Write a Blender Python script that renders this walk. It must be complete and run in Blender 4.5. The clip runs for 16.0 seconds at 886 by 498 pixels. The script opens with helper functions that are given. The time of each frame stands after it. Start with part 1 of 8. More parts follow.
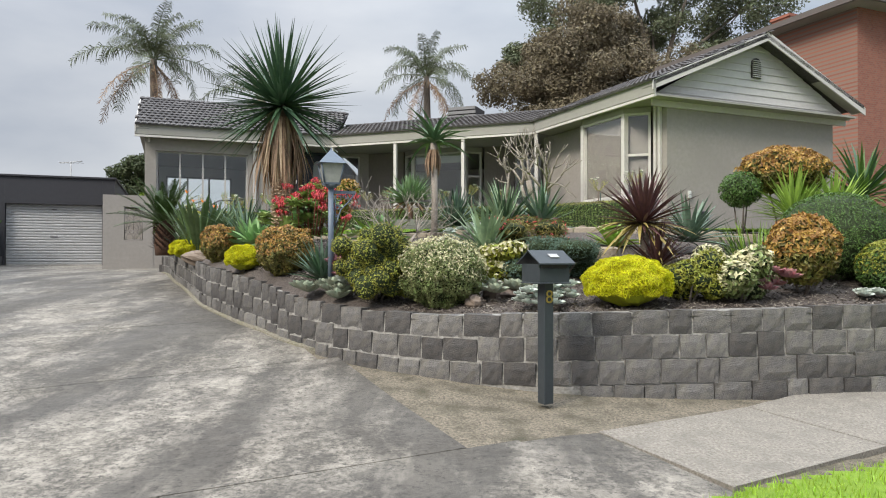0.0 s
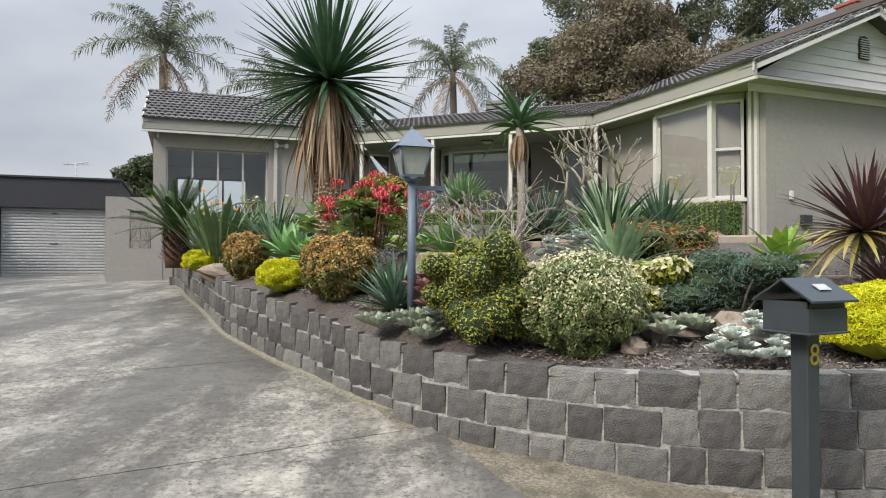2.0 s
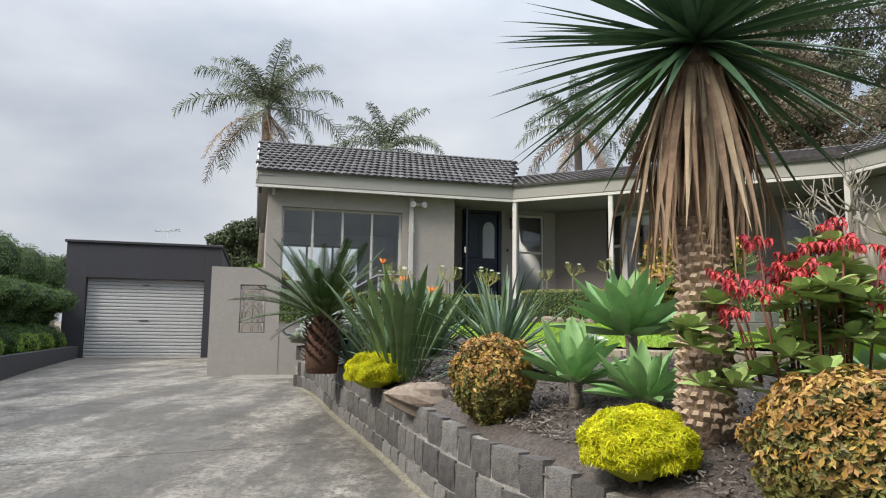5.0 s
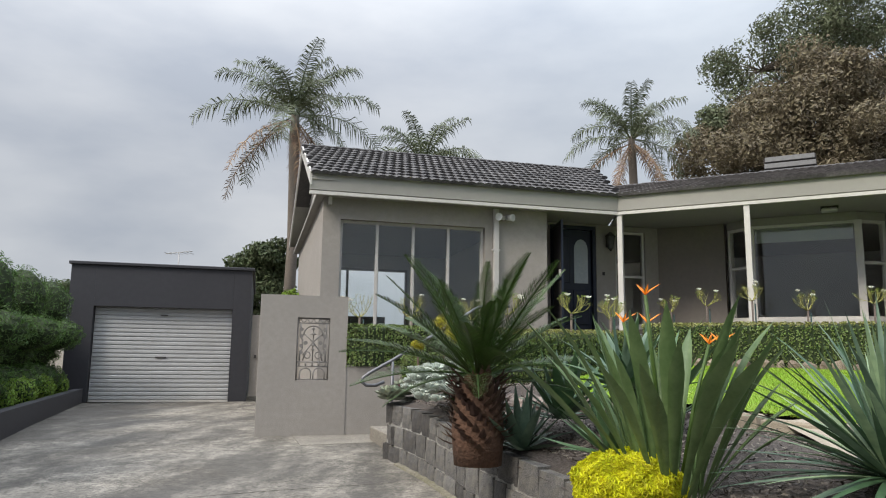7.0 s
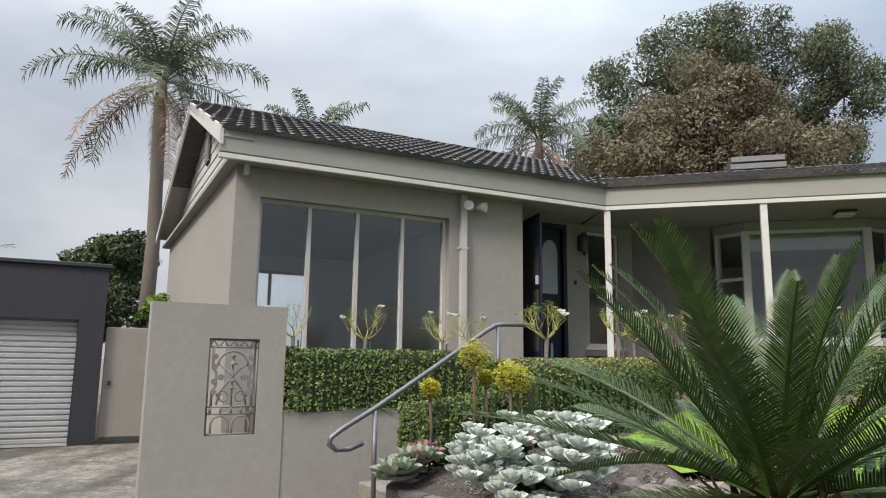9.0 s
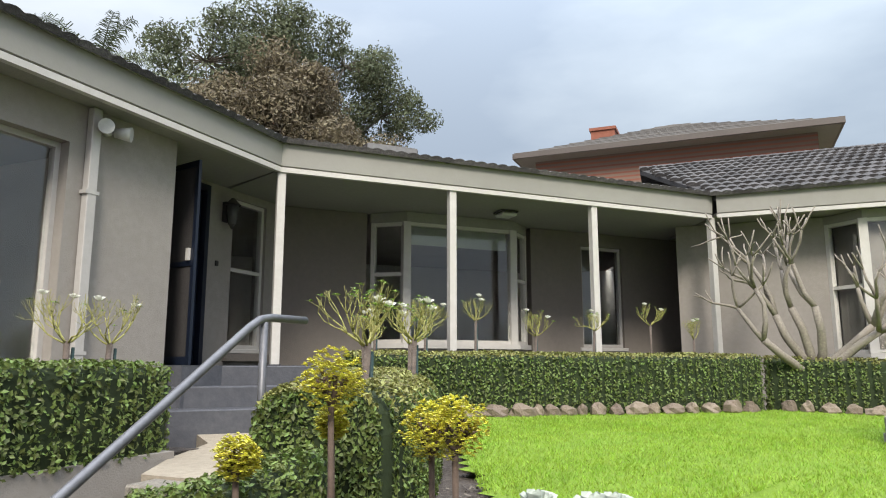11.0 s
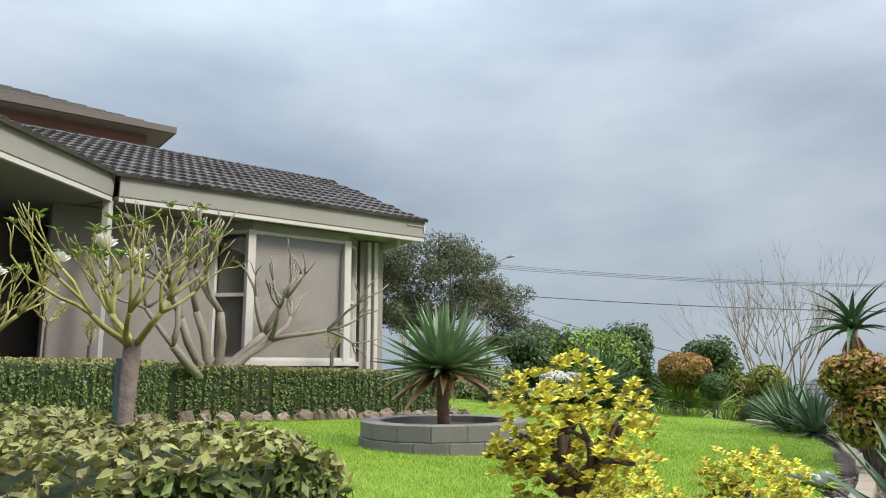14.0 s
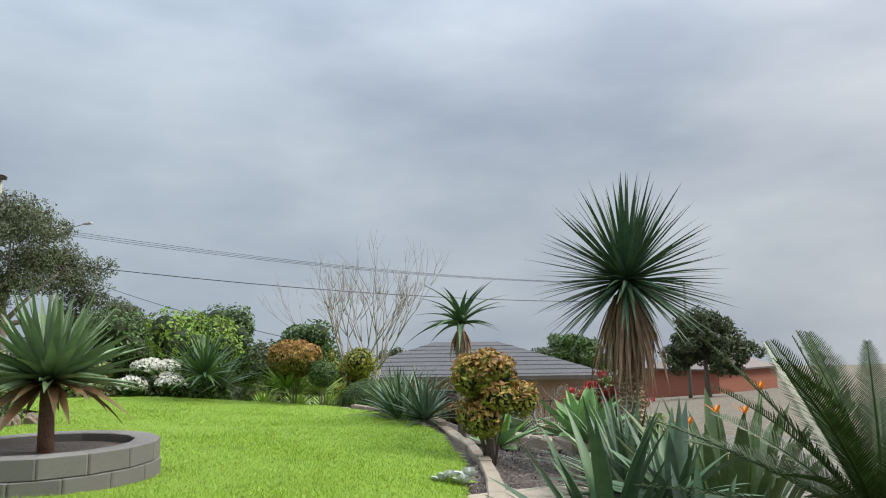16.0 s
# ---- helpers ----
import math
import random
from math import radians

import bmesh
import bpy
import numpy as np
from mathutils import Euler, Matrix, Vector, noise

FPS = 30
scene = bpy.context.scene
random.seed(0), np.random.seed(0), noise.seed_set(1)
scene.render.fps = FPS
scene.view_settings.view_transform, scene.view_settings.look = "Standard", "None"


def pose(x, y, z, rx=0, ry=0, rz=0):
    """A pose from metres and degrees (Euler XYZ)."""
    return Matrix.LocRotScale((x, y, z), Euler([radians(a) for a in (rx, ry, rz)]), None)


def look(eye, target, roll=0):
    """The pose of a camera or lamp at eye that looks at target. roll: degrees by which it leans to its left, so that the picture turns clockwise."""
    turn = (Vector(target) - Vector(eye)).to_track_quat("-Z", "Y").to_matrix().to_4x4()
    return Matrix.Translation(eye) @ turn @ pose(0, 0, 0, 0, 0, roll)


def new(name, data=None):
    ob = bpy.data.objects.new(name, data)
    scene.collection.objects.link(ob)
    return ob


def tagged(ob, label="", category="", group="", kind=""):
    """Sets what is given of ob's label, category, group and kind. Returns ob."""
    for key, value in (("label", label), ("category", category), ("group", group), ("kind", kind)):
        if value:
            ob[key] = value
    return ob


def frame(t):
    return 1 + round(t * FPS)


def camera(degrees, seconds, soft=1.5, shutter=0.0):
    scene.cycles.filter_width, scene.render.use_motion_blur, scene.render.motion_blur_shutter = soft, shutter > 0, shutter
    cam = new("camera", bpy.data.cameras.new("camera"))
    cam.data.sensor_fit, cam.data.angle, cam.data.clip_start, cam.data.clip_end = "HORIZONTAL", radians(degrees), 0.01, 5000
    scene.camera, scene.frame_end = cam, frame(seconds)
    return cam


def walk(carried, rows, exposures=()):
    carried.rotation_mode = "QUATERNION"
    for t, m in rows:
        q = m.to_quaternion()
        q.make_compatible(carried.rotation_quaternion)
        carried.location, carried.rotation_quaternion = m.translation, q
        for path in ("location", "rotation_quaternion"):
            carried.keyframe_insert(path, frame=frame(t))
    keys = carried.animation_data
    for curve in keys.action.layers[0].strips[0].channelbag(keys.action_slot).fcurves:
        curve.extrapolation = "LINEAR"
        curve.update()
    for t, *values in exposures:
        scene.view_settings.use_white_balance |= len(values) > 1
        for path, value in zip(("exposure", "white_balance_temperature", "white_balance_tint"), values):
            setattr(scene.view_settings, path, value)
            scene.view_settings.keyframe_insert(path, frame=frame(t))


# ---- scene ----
cam = camera(64.3, 16.0, 1.1)
PATH = [
    (0, (0.059, 0.357, 1.638), (0.051, 2.357, 1.663), 0.1),
    (0.5, (-0.143, 0.79, 1.605), (-0.15, 2.79, 1.628), 0.1),
    (1, (-0.359, 1.34, 1.623), (-0.369, 3.34, 1.645), 0.1),
    (1.5, (-0.609, 1.91, 1.655), (-0.626, 3.91, 1.681), 0.1),
    (2, (-0.874, 2.561, 1.776), (-0.903, 4.561, 1.813), 0.1),
    (2.5, (-1.199, 3.13, 1.862), (-1.295, 5.127, 1.922), 0.0),
    (3, (-1.507, 3.704, 1.913), (-1.66, 5.697, 1.996), 0.3),
    (3.5, (-1.875, 4.314, 1.943), (-2.068, 6.302, 2.059), 0.4),
    (4, (-2.278, 4.938, 2.015), (-2.494, 6.92, 2.166), 0.4),
    (4.5, (-2.719, 5.627, 2.073), (-2.946, 7.605, 2.264), 0.6),
    (5, (-3.163, 6.255, 2.154), (-3.387, 8.229, 2.384), 0.8),
    (7.5, (-5.49, 9.509, 2.498), (-5.711, 11.473, 2.804), 0.7),
    (8, (-5.905, 10.243, 2.58), (-6.125, 12.206, 2.893), 0.6),
    (8.5, (-6.301, 10.968, 2.653), (-6.474, 12.935, 2.969), 0.6),
    (9, (-6.674, 11.696, 2.693), (-6.473, 13.659, 3.02), 0.7),
    (9.5, (-7.02, 12.461, 2.728), (-6.439, 14.346, 3.064), 0.6),
    (10, (-7.3, 13.188, 2.775), (-6.365, 14.925, 3.106), 0.7),
    (10.2, (-7.374, 13.517, 2.811), (-6.298, 15.171, 3.141), 0.4),
    (12.5, (-7.436, 16.305, 2.83), (-5.671, 17.185, 3.164), 0.6),
    (13, (-7.284, 16.666, 2.842), (-5.36, 17.098, 3.177), 0.2),
    (13.5, (-7.037, 16.95, 2.868), (-5.068, 16.84, 3.202), 0.0),
    (14, (-6.849, 17.158, 2.867), (-4.939, 16.666, 3.201), -0.2),
    (14.5, (-6.703, 17.287, 2.877), (-4.927, 16.424, 3.194), -0.6),
    (15, (-6.603, 17.305, 2.889), (-4.967, 16.189, 3.168), -0.9),
    (15.5, (-6.366, 17.321, 2.928), (-4.86, 16.031, 3.188), -1.1),
    (16, (-6.056, 17.399, 3.087), (-4.722, 15.932, 3.345), -0.7),
]
walk(cam, [(t, look(eye, target, roll)) for t, eye, target, roll in PATH], [(0, 0.12), (2, 0.13), (4, 0.2), (5.2, 0.12), (8, -0.06), (9.5, 0.13), (10.2, 0.18), (12.5, 0.24), (13, 0.18), (13.5, 0.04), (14.5, -0.04), (16, -0.1)])

# ---- light ----
world = bpy.data.worlds.new("overcast_sky")
scene.world = world
world.use_nodes = True
wn, wl = world.node_tree.nodes, world.node_tree.links
wn.clear()
SUN_EL, SUN_AZ = 42.0, -138.0   # elevation; compass turn of the sun from +y towards +x
w_out = wn.new("ShaderNodeOutputWorld")
w_bg = wn.new("ShaderNodeBackground")
w_sky = wn.new("ShaderNodeTexSky")
w_sky.sky_type = "NISHITA"
w_sky.sun_disc = False
w_sky.sun_elevation, w_sky.sun_rotation = radians(SUN_EL), radians(SUN_AZ)
w_sky.air_density, w_sky.dust_density = 1.0, 2.0
w_co = wn.new("ShaderNodeTexCoord")
w_map = wn.new("ShaderNodeMapping")
w_map.inputs["Scale"].default_value = (1.0, 1.0, 2.6)
w_n = wn.new("ShaderNodeTexNoise")
w_n.inputs["Scale"].default_value = 2.1
w_n.inputs["Detail"].default_value = 6.0
w_n.inputs["Roughness"].default_value = 0.5
w_ramp = wn.new("ShaderNodeValToRGB")
w_ramp.color_ramp.elements[0].position, w_ramp.color_ramp.elements[0].color = 0.36, (4.5, 4.9, 5.6, 1)
w_ramp.color_ramp.elements[1].position, w_ramp.color_ramp.elements[1].color = 0.68, (7.3, 7.5, 7.8, 1)
w_mix = wn.new("ShaderNodeMixRGB")
w_mix.inputs[0].default_value = 0.93
wl.new(w_co.outputs["Generated"], w_map.inputs["Vector"])
wl.new(w_map.outputs[0], w_n.inputs["Vector"])
wl.new(w_n.outputs["Fac"], w_ramp.inputs[0])
wl.new(w_sky.outputs[0], w_mix.inputs[1])
wl.new(w_ramp.outputs[0], w_mix.inputs[2])
# an overcast sky grows brighter towards the zenith
w_sep = wn.new("ShaderNodeSeparateXYZ")
w_sq = wn.new("ShaderNodeMath")
w_sq.operation = "MULTIPLY"
w_gain = wn.new("ShaderNodeMath")
w_gain.operation = "MULTIPLY_ADD"
w_gain.inputs[1].default_value, w_gain.inputs[2].default_value = 4.6, 0.72
w_vec = wn.new("ShaderNodeVectorMath")
w_vec.operation = "SCALE"
wl.new(w_co.outputs["Generated"], w_sep.inputs[0])
wl.new(w_sep.outputs["Z"], w_sq.inputs[0])
wl.new(w_sep.outputs["Z"], w_sq.inputs[1])
w_cu = wn.new("ShaderNodeMath")
w_cu.operation = "MULTIPLY"
wl.new(w_sq.outputs[0], w_cu.inputs[0])
wl.new(w_sep.outputs["Z"], w_cu.inputs[1])
wl.new(w_cu.outputs[0], w_gain.inputs[0])
# the cloud bank to the east is heavier and bluer
w_east = wn.new("ShaderNodeMapRange")
w_east.inputs[1].default_value, w_east.inputs[2].default_value = -0.2, 0.9
w_tint = wn.new("ShaderNodeMixRGB")
w_tint.inputs[1].default_value, w_tint.inputs[2].default_value = (1.0, 1.0, 1.0, 1), (0.78, 0.87, 0.94, 1)
w_mul = wn.new("ShaderNodeMixRGB")
w_mul.blend_type = "MULTIPLY"
w_mul.inputs[0].default_value = 1.0
wl.new(w_sep.outputs["X"], w_east.inputs[0])
wl.new(w_east.outputs[0], w_tint.inputs[0])
wl.new(w_mix.outputs[0], w_mul.inputs[1])
wl.new(w_tint.outputs[0], w_mul.inputs[2])
wl.new(w_mul.outputs[0], w_vec.inputs[0])
wl.new(w_gain.outputs[0], w_vec.inputs["Scale"])
wl.new(w_vec.outputs[0], w_bg.inputs[0])
w_bg.inputs[1].default_value = 0.13
wl.new(w_bg.outputs[0], w_out.inputs[0])

sun_data = bpy.data.lights.new("sun", "SUN")
sun_data.energy, sun_data.angle, sun_data.color = 3.4, radians(16), (1.0, 0.93, 0.82)
sun = new("sun", sun_data)
sun_dir = Vector((math.sin(radians(SUN_AZ)) * math.cos(radians(SUN_EL)), math.cos(radians(SUN_AZ)) * math.cos(radians(SUN_EL)), math.sin(radians(SUN_EL))))
sun.matrix_world = look(sun_dir * 80, (0, 0, 0))


# ---- materials ----
def mat(name, c1, c2=None, scale=3.0, rough=0.8, bump=0.2, bscale=40.0, metal=0.0, rand=0.0, spec=0.4, c3=None, detail=6.0, trans=0.0, piece="island", big=0.35):
    """Two-scale procedural paint: fine grain between c1 and c2, broad stains towards c3, a bump, and a value spread from piece to piece."""
    m = bpy.data.materials.new(name)
    m.use_nodes = True
    n, l = m.node_tree.nodes, m.node_tree.links
    b = n["Principled BSDF"]
    c2 = c2 or tuple(v * 0.8 for v in c1)
    c3 = c3 or tuple(0.5 * (p + q) * 0.85 for p, q in zip(c1, c2))
    co = n.new("ShaderNodeTexCoord")
    fine = n.new("ShaderNodeTexNoise")
    fine.inputs["Scale"].default_value, fine.inputs["Detail"].default_value, fine.inputs["Roughness"].default_value = scale * 6, detail, 0.65
    wide = n.new("ShaderNodeTexNoise")
    wide.inputs["Scale"].default_value, wide.inputs["Detail"].default_value = scale * 0.55, 4.0
    mix = n.new("ShaderNodeMixRGB")
    mix.inputs[1].default_value, mix.inputs[2].default_value = (*c1, 1), (*c2, 1)
    ramp = n.new("ShaderNodeMapRange")
    ramp.inputs[1].default_value, ramp.inputs[2].default_value = 0.35, 0.65
    l.new(co.outputs["Object"], fine.inputs["Vector"])
    l.new(co.outputs["Object"], wide.inputs["Vector"])
    l.new(fine.outputs["Fac"], ramp.inputs[0])
    l.new(ramp.outputs[0], mix.inputs[0])
    stain = n.new("ShaderNodeMapRange")
    stain.inputs[1].default_value, stain.inputs[2].default_value, stain.inputs[4].default_value = 0.45, 0.75, big * 2
    l.new(wide.outputs["Fac"], stain.inputs[0])
    mix2 = n.new("ShaderNodeMixRGB")
    mix2.inputs[2].default_value = (*c3, 1)
    l.new(stain.outputs[0], mix2.inputs[0])
    l.new(mix.outputs[0], mix2.inputs[1])
    last = mix2.outputs[0]
    if rand:
        if piece == "object":
            src = n.new("ShaderNodeObjectInfo").outputs["Random"]
        else:
            src = n.new("ShaderNodeNewGeometry").outputs["Random Per Island"]
        hsv = n.new("ShaderNodeHueSaturation")
        rng = n.new("ShaderNodeMapRange")
        rng.inputs[3].default_value, rng.inputs[4].default_value = 1 - rand, 1 + rand
        l.new(src, rng.inputs[0])
        l.new(rng.outputs[0], hsv.inputs["Value"])
        hue = n.new("ShaderNodeMapRange")
        hue.inputs[3].default_value, hue.inputs[4].default_value = 0.5 - rand * 0.04, 0.5 + rand * 0.04
        l.new(src, hue.inputs[0])
        l.new(hue.outputs[0], hsv.inputs["Hue"])
        l.new(last, hsv.inputs["Color"])
        last = hsv.outputs[0]
    l.new(last, b.inputs["Base Color"])
    b.inputs["Roughness"].default_value = rough
    b.inputs["Metallic"].default_value = metal
    b.inputs["Specular IOR Level"].default_value = spec
    if bump:
        bn = n.new("ShaderNodeTexNoise")
        bn.inputs["Scale"].default_value, bn.inputs["Detail"].default_value = bscale, 5.0
        bp = n.new("ShaderNodeBump")
        bp.inputs["Strength"].default_value, bp.inputs["Distance"].default_value = bump, 0.02
        l.new(co.outputs["Object"], bn.inputs["Vector"])
        l.new(bn.outputs["Fac"], bp.inputs["Height"])
        l.new(bp.outputs[0], b.inputs["Normal"])
    if trans:
        tr = n.new("ShaderNodeBsdfTranslucent")
        l.new(last, tr.inputs["Color"])
        ms = n.new("ShaderNodeMixShader")
        ms.inputs[0].default_value = trans
        l.new(b.outputs[0], ms.inputs[1])
        l.new(tr.outputs[0], ms.inputs[2])
        l.new(ms.outputs[0], n["Material Output"].inputs[0])
    return m


def leafmat(name, c1, c2, rand=0.35, rough=0.5, trans=0.22, scale=2.0):
    return mat(name, c1, c2, scale=scale, rough=rough, bump=0.0, rand=rand, trans=trans, big=0.25)


def glass(name, tint=(0.93, 0.96, 0.96), rough=0.02):
    m = bpy.data.materials.new(name)
    m.use_nodes = True
    b = m.node_tree.nodes["Principled BSDF"]
    b.inputs["Base Color"].default_value = (*tint, 1)
    b.inputs["Transmission Weight"].default_value = 1.0
    b.inputs["Roughness"].default_value = rough
    b.inputs["IOR"].default_value = 1.52
    return m


RENDER = mat("rendered_wall", (0.30, 0.275, 0.25), (0.265, 0.243, 0.22), scale=2.2, rough=0.9, bump=0.25, bscale=90, c3=(0.25, 0.23, 0.21))
# the wall render a third darker, for the porch walls and entry sill
RENDER_DARK = mat("rendered_wall_dark", (0.20, 0.175, 0.155), (0.18, 0.16, 0.14), scale=2.2, rough=0.9, bump=0.2, bscale=90)
FASCIA = mat("fascia_paint", (0.31, 0.30, 0.275), (0.29, 0.28, 0.255), scale=1.3, rough=0.55, bump=0.05)
TRIM = mat("pale_trim_paint", (0.55, 0.53, 0.50), (0.49, 0.47, 0.44), scale=2.0, rough=0.5, bump=0.05)
BOARD = mat("weatherboard_paint", (0.50, 0.49, 0.47), (0.46, 0.45, 0.43), scale=2.0, rough=0.6, bump=0.1)
SOFFIT = mat("soffit_paint", (0.30, 0.29, 0.26), (0.27, 0.26, 0.24), rough=0.8)
FRAME = mat("window_frame_paint", (0.46, 0.44, 0.42), (0.42, 0.40, 0.38), rough=0.5, bump=0.05)
GLASS = glass("window_glass")
LAMPGLASS = glass("frosted_glass", (0.8, 0.8, 0.72), 0.35)
TILE = mat("concrete_roof_tile", (0.05, 0.046, 0.047), (0.105, 0.098, 0.098), scale=5, rough=0.85, bump=0.5, bscale=60, rand=0.35, piece="object", c3=(0.05, 0.05, 0.05))
TILEB = mat("brown_roof_tile", (0.16, 0.13, 0.115), (0.24, 0.21, 0.19), scale=4, rough=0.85, bump=0.4, rand=0.3)
CHAR = mat("charcoal_paint", (0.028, 0.028, 0.034), (0.034, 0.034, 0.04), scale=1.5, rough=0.6, bump=0.1)
ROLLER = mat("roller_door_steel", (0.42, 0.42, 0.42), (0.38, 0.38, 0.385), scale=1.2, rough=0.45, bump=0.05, big=0.4)
BLUE = mat("dark_blue_door_paint", (0.008, 0.012, 0.024), (0.01, 0.015, 0.03), rough=0.4, bump=0.05)
DARK = mat("dark_interior", (0.05, 0.047, 0.045), (0.045, 0.04, 0.04), rough=0.9)
ROOM = mat("room_paint", (0.76, 0.74, 0.71), (0.71, 0.69, 0.66), rough=0.9)
BLIND = mat("roller_blind_fabric", (0.17, 0.155, 0.14), (0.155, 0.14, 0.13), scale=4, rough=0.9)
PALEBLIND = mat("pale_blind_fabric", (0.5, 0.52, 0.48), (0.46, 0.48, 0.45), rough=0.9)
STEPMAT = mat("grey_step_paint", (0.065, 0.068, 0.08), (0.09, 0.092, 0.105), scale=2.5, rough=0.6, bump=0.15, c3=(0.05, 0.05, 0.06))
STONE = mat("bluestone", (0.055, 0.052, 0.053), (0.15, 0.143, 0.136), scale=4.0, rough=0.85, bump=0.55, bscale=22, rand=0.45, piece="object", c3=(0.21, 0.19, 0.155), big=0.3, detail=10.0)
MORTAR = mat("wall_mortar", (0.36, 0.345, 0.315), (0.18, 0.172, 0.158), scale=3, rough=0.95, bump=0.9)
PALESTONE = mat("pale_rock", (0.27, 0.215, 0.165), (0.17, 0.135, 0.105), scale=4, rough=0.9, bump=0.7, bscale=20, rand=0.25, piece="object")
DARKROCK = mat("dark_rock", (0.15, 0.12, 0.105), (0.22, 0.18, 0.155), scale=4, rough=0.9, bump=0.8, bscale=20, rand=0.25, piece="object")
CEMENTBLOCK = mat("cement_garden_block", (0.12, 0.115, 0.108), (0.26, 0.25, 0.235), scale=7, rough=0.95, bump=0.5, rand=0.15, piece="object")
SOIL = mat("mulched_soil", (0.045, 0.037, 0.032), (0.12, 0.10, 0.087), scale=7, rough=0.95, bump=1.0, bscale=45, c3=(0.04, 0.03, 0.025))
BARKCHIP = mat("bark_chip", (0.10, 0.083, 0.07), (0.23, 0.20, 0.17), scale=8, rough=0.95, bump=0.3, rand=0.5)
LAWNMAT = mat("lawn_base", (0.145, 0.245, 0.02), (0.205, 0.31, 0.03), scale=2.5, rough=0.9, bump=0.8, bscale=120)
GRASS = leafmat("grass_blade", (0.205, 0.345, 0.028), (0.30, 0.425, 0.045), rand=0.35, trans=0.3, scale=0.6)
IRON = mat("lamp_post_paint", (0.10, 0.13, 0.17), (0.12, 0.15, 0.19), rough=0.45, bump=0.1)
LETTER = mat("letterbox_paint", (0.033, 0.04, 0.045), (0.04, 0.047, 0.052), rough=0.45, bump=0.05)
GOLD = mat("brass_numeral", (0.55, 0.38, 0.12), (0.5, 0.34, 0.1), rough=0.35, metal=0.8, bump=0)
RAILMAT = mat("galvanised_rail", (0.13, 0.13, 0.14), (0.17, 0.17, 0.18), rough=0.45, metal=0.5, bump=0.1)
CASTIRON = mat("cast_grille_paint", (0.21, 0.195, 0.18), (0.17, 0.16, 0.15), rough=0.6, bump=0.1)
BRICK = mat("red_brick", (0.24, 0.085, 0.055), (0.30, 0.12, 0.08), scale=5, rough=0.9, bump=0.4)
BARK = mat("grey_bark", (0.20, 0.17, 0.14), (0.12, 0.10, 0.085), scale=6, rough=0.95, bump=0.8, bscale=30)
PALEBARK = mat("pale_bark", (0.34, 0.30, 0.26), (0.24, 0.21, 0.18), scale=6, rough=0.9, bump=0.6)
STEEL = mat("street_lamp_metal", (0.4, 0.4, 0.4), (0.35, 0.35, 0.35), rough=0.5)
POLEWOOD = mat("power_pole_wood", (0.20, 0.22, 0.19), (0.26, 0.28, 0.24), rough=0.9)
PLASTER_GLOBE = mat("floodlight_white", (0.6, 0.6, 0.58), rough=0.4, bump=0)


def concrete(name):
    """Old driveway concrete: exposed grit, dark tyre stains and bleached patches, each with a shape of its own."""
    m = bpy.data.materials.new(name)
    m.use_nodes = True
    n, l = m.node_tree.nodes, m.node_tree.links
    b = n["Principled BSDF"]
    co = n.new("ShaderNodeTexCoord")

    def tex(scale, detail=6.0, rough=0.6, stretch=None):
        t = n.new("ShaderNodeTexNoise")
        t.inputs["Scale"].default_value, t.inputs["Detail"].default_value, t.inputs["Roughness"].default_value = scale, detail, rough
        if stretch:
            mp = n.new("ShaderNodeMapping")
            mp.inputs["Rotation"].default_value = (0, 0, radians(-25))
            mp.inputs["Scale"].default_value = stretch
            l.new(co.outputs["Object"], mp.inputs[0])
            l.new(mp.outputs[0], t.inputs["Vector"])
        else:
            l.new(co.outputs["Object"], t.inputs["Vector"])
        return t.outputs["Fac"]

    def rng(src, a, c, lo=0.0, hi=1.0):
        r = n.new("ShaderNodeMapRange")
        for k, v in zip((1, 2, 3, 4), (a, c, lo, hi)):
            r.inputs[k].default_value = v
        l.new(src, r.inputs[0])
        return r.outputs[0]

    def mixc(fac, c1, c2):
        x = n.new("ShaderNodeMixRGB")
        for k, v in ((1, c1), (2, c2)):
            if isinstance(v, tuple):
                x.inputs[k].default_value = (*v, 1)
            else:
                l.new(v, x.inputs[k])
        l.new(fac, x.inputs[0])
        return x.outputs[0]

    base = mixc(rng(tex(26, 10, 0.8), 0.44, 0.56), (0.085, 0.076, 0.062), (0.23, 0.207, 0.172))
    base = mixc(rng(tex(1.1, 12, 0.75), 0.49, 0.60, 0, 0.6), base, (0.34, 0.308, 0.258))
    base = mixc(rng(tex(4.6, 12, 0.78), 0.51, 0.57, 0, 0.6), base, (0.36, 0.327, 0.275))
    base = mixc(rng(tex(0.40, 10, 0.68, (1.7, 0.5, 1)), 0.45, 0.56, 0, 0.8), base, (0.050, 0.044, 0.037))
    base = mixc(rng(tex(3.1, 12, 0.8), 0.51, 0.57, 0, 0.55), base, (0.052, 0.046, 0.038))
    base = mixc(rng(tex(22, 10, 0.8), 0.54, 0.59, 0, 0.8), base, (0.030, 0.027, 0.022))
    l.new(base, b.inputs["Base Color"])
    l.new(rng(tex(1.3), 0.3, 0.7, 0.5, 0.9), b.inputs["Roughness"])
    bp = n.new("ShaderNodeBump")
    bp.inputs["Strength"].default_value, bp.inputs["Distance"].default_value = 0.5, 0.008
    l.new(tex(70, 6, 0.7), bp.inputs["Height"])
    l.new(bp.outputs[0], b.inputs["Normal"])
    return m


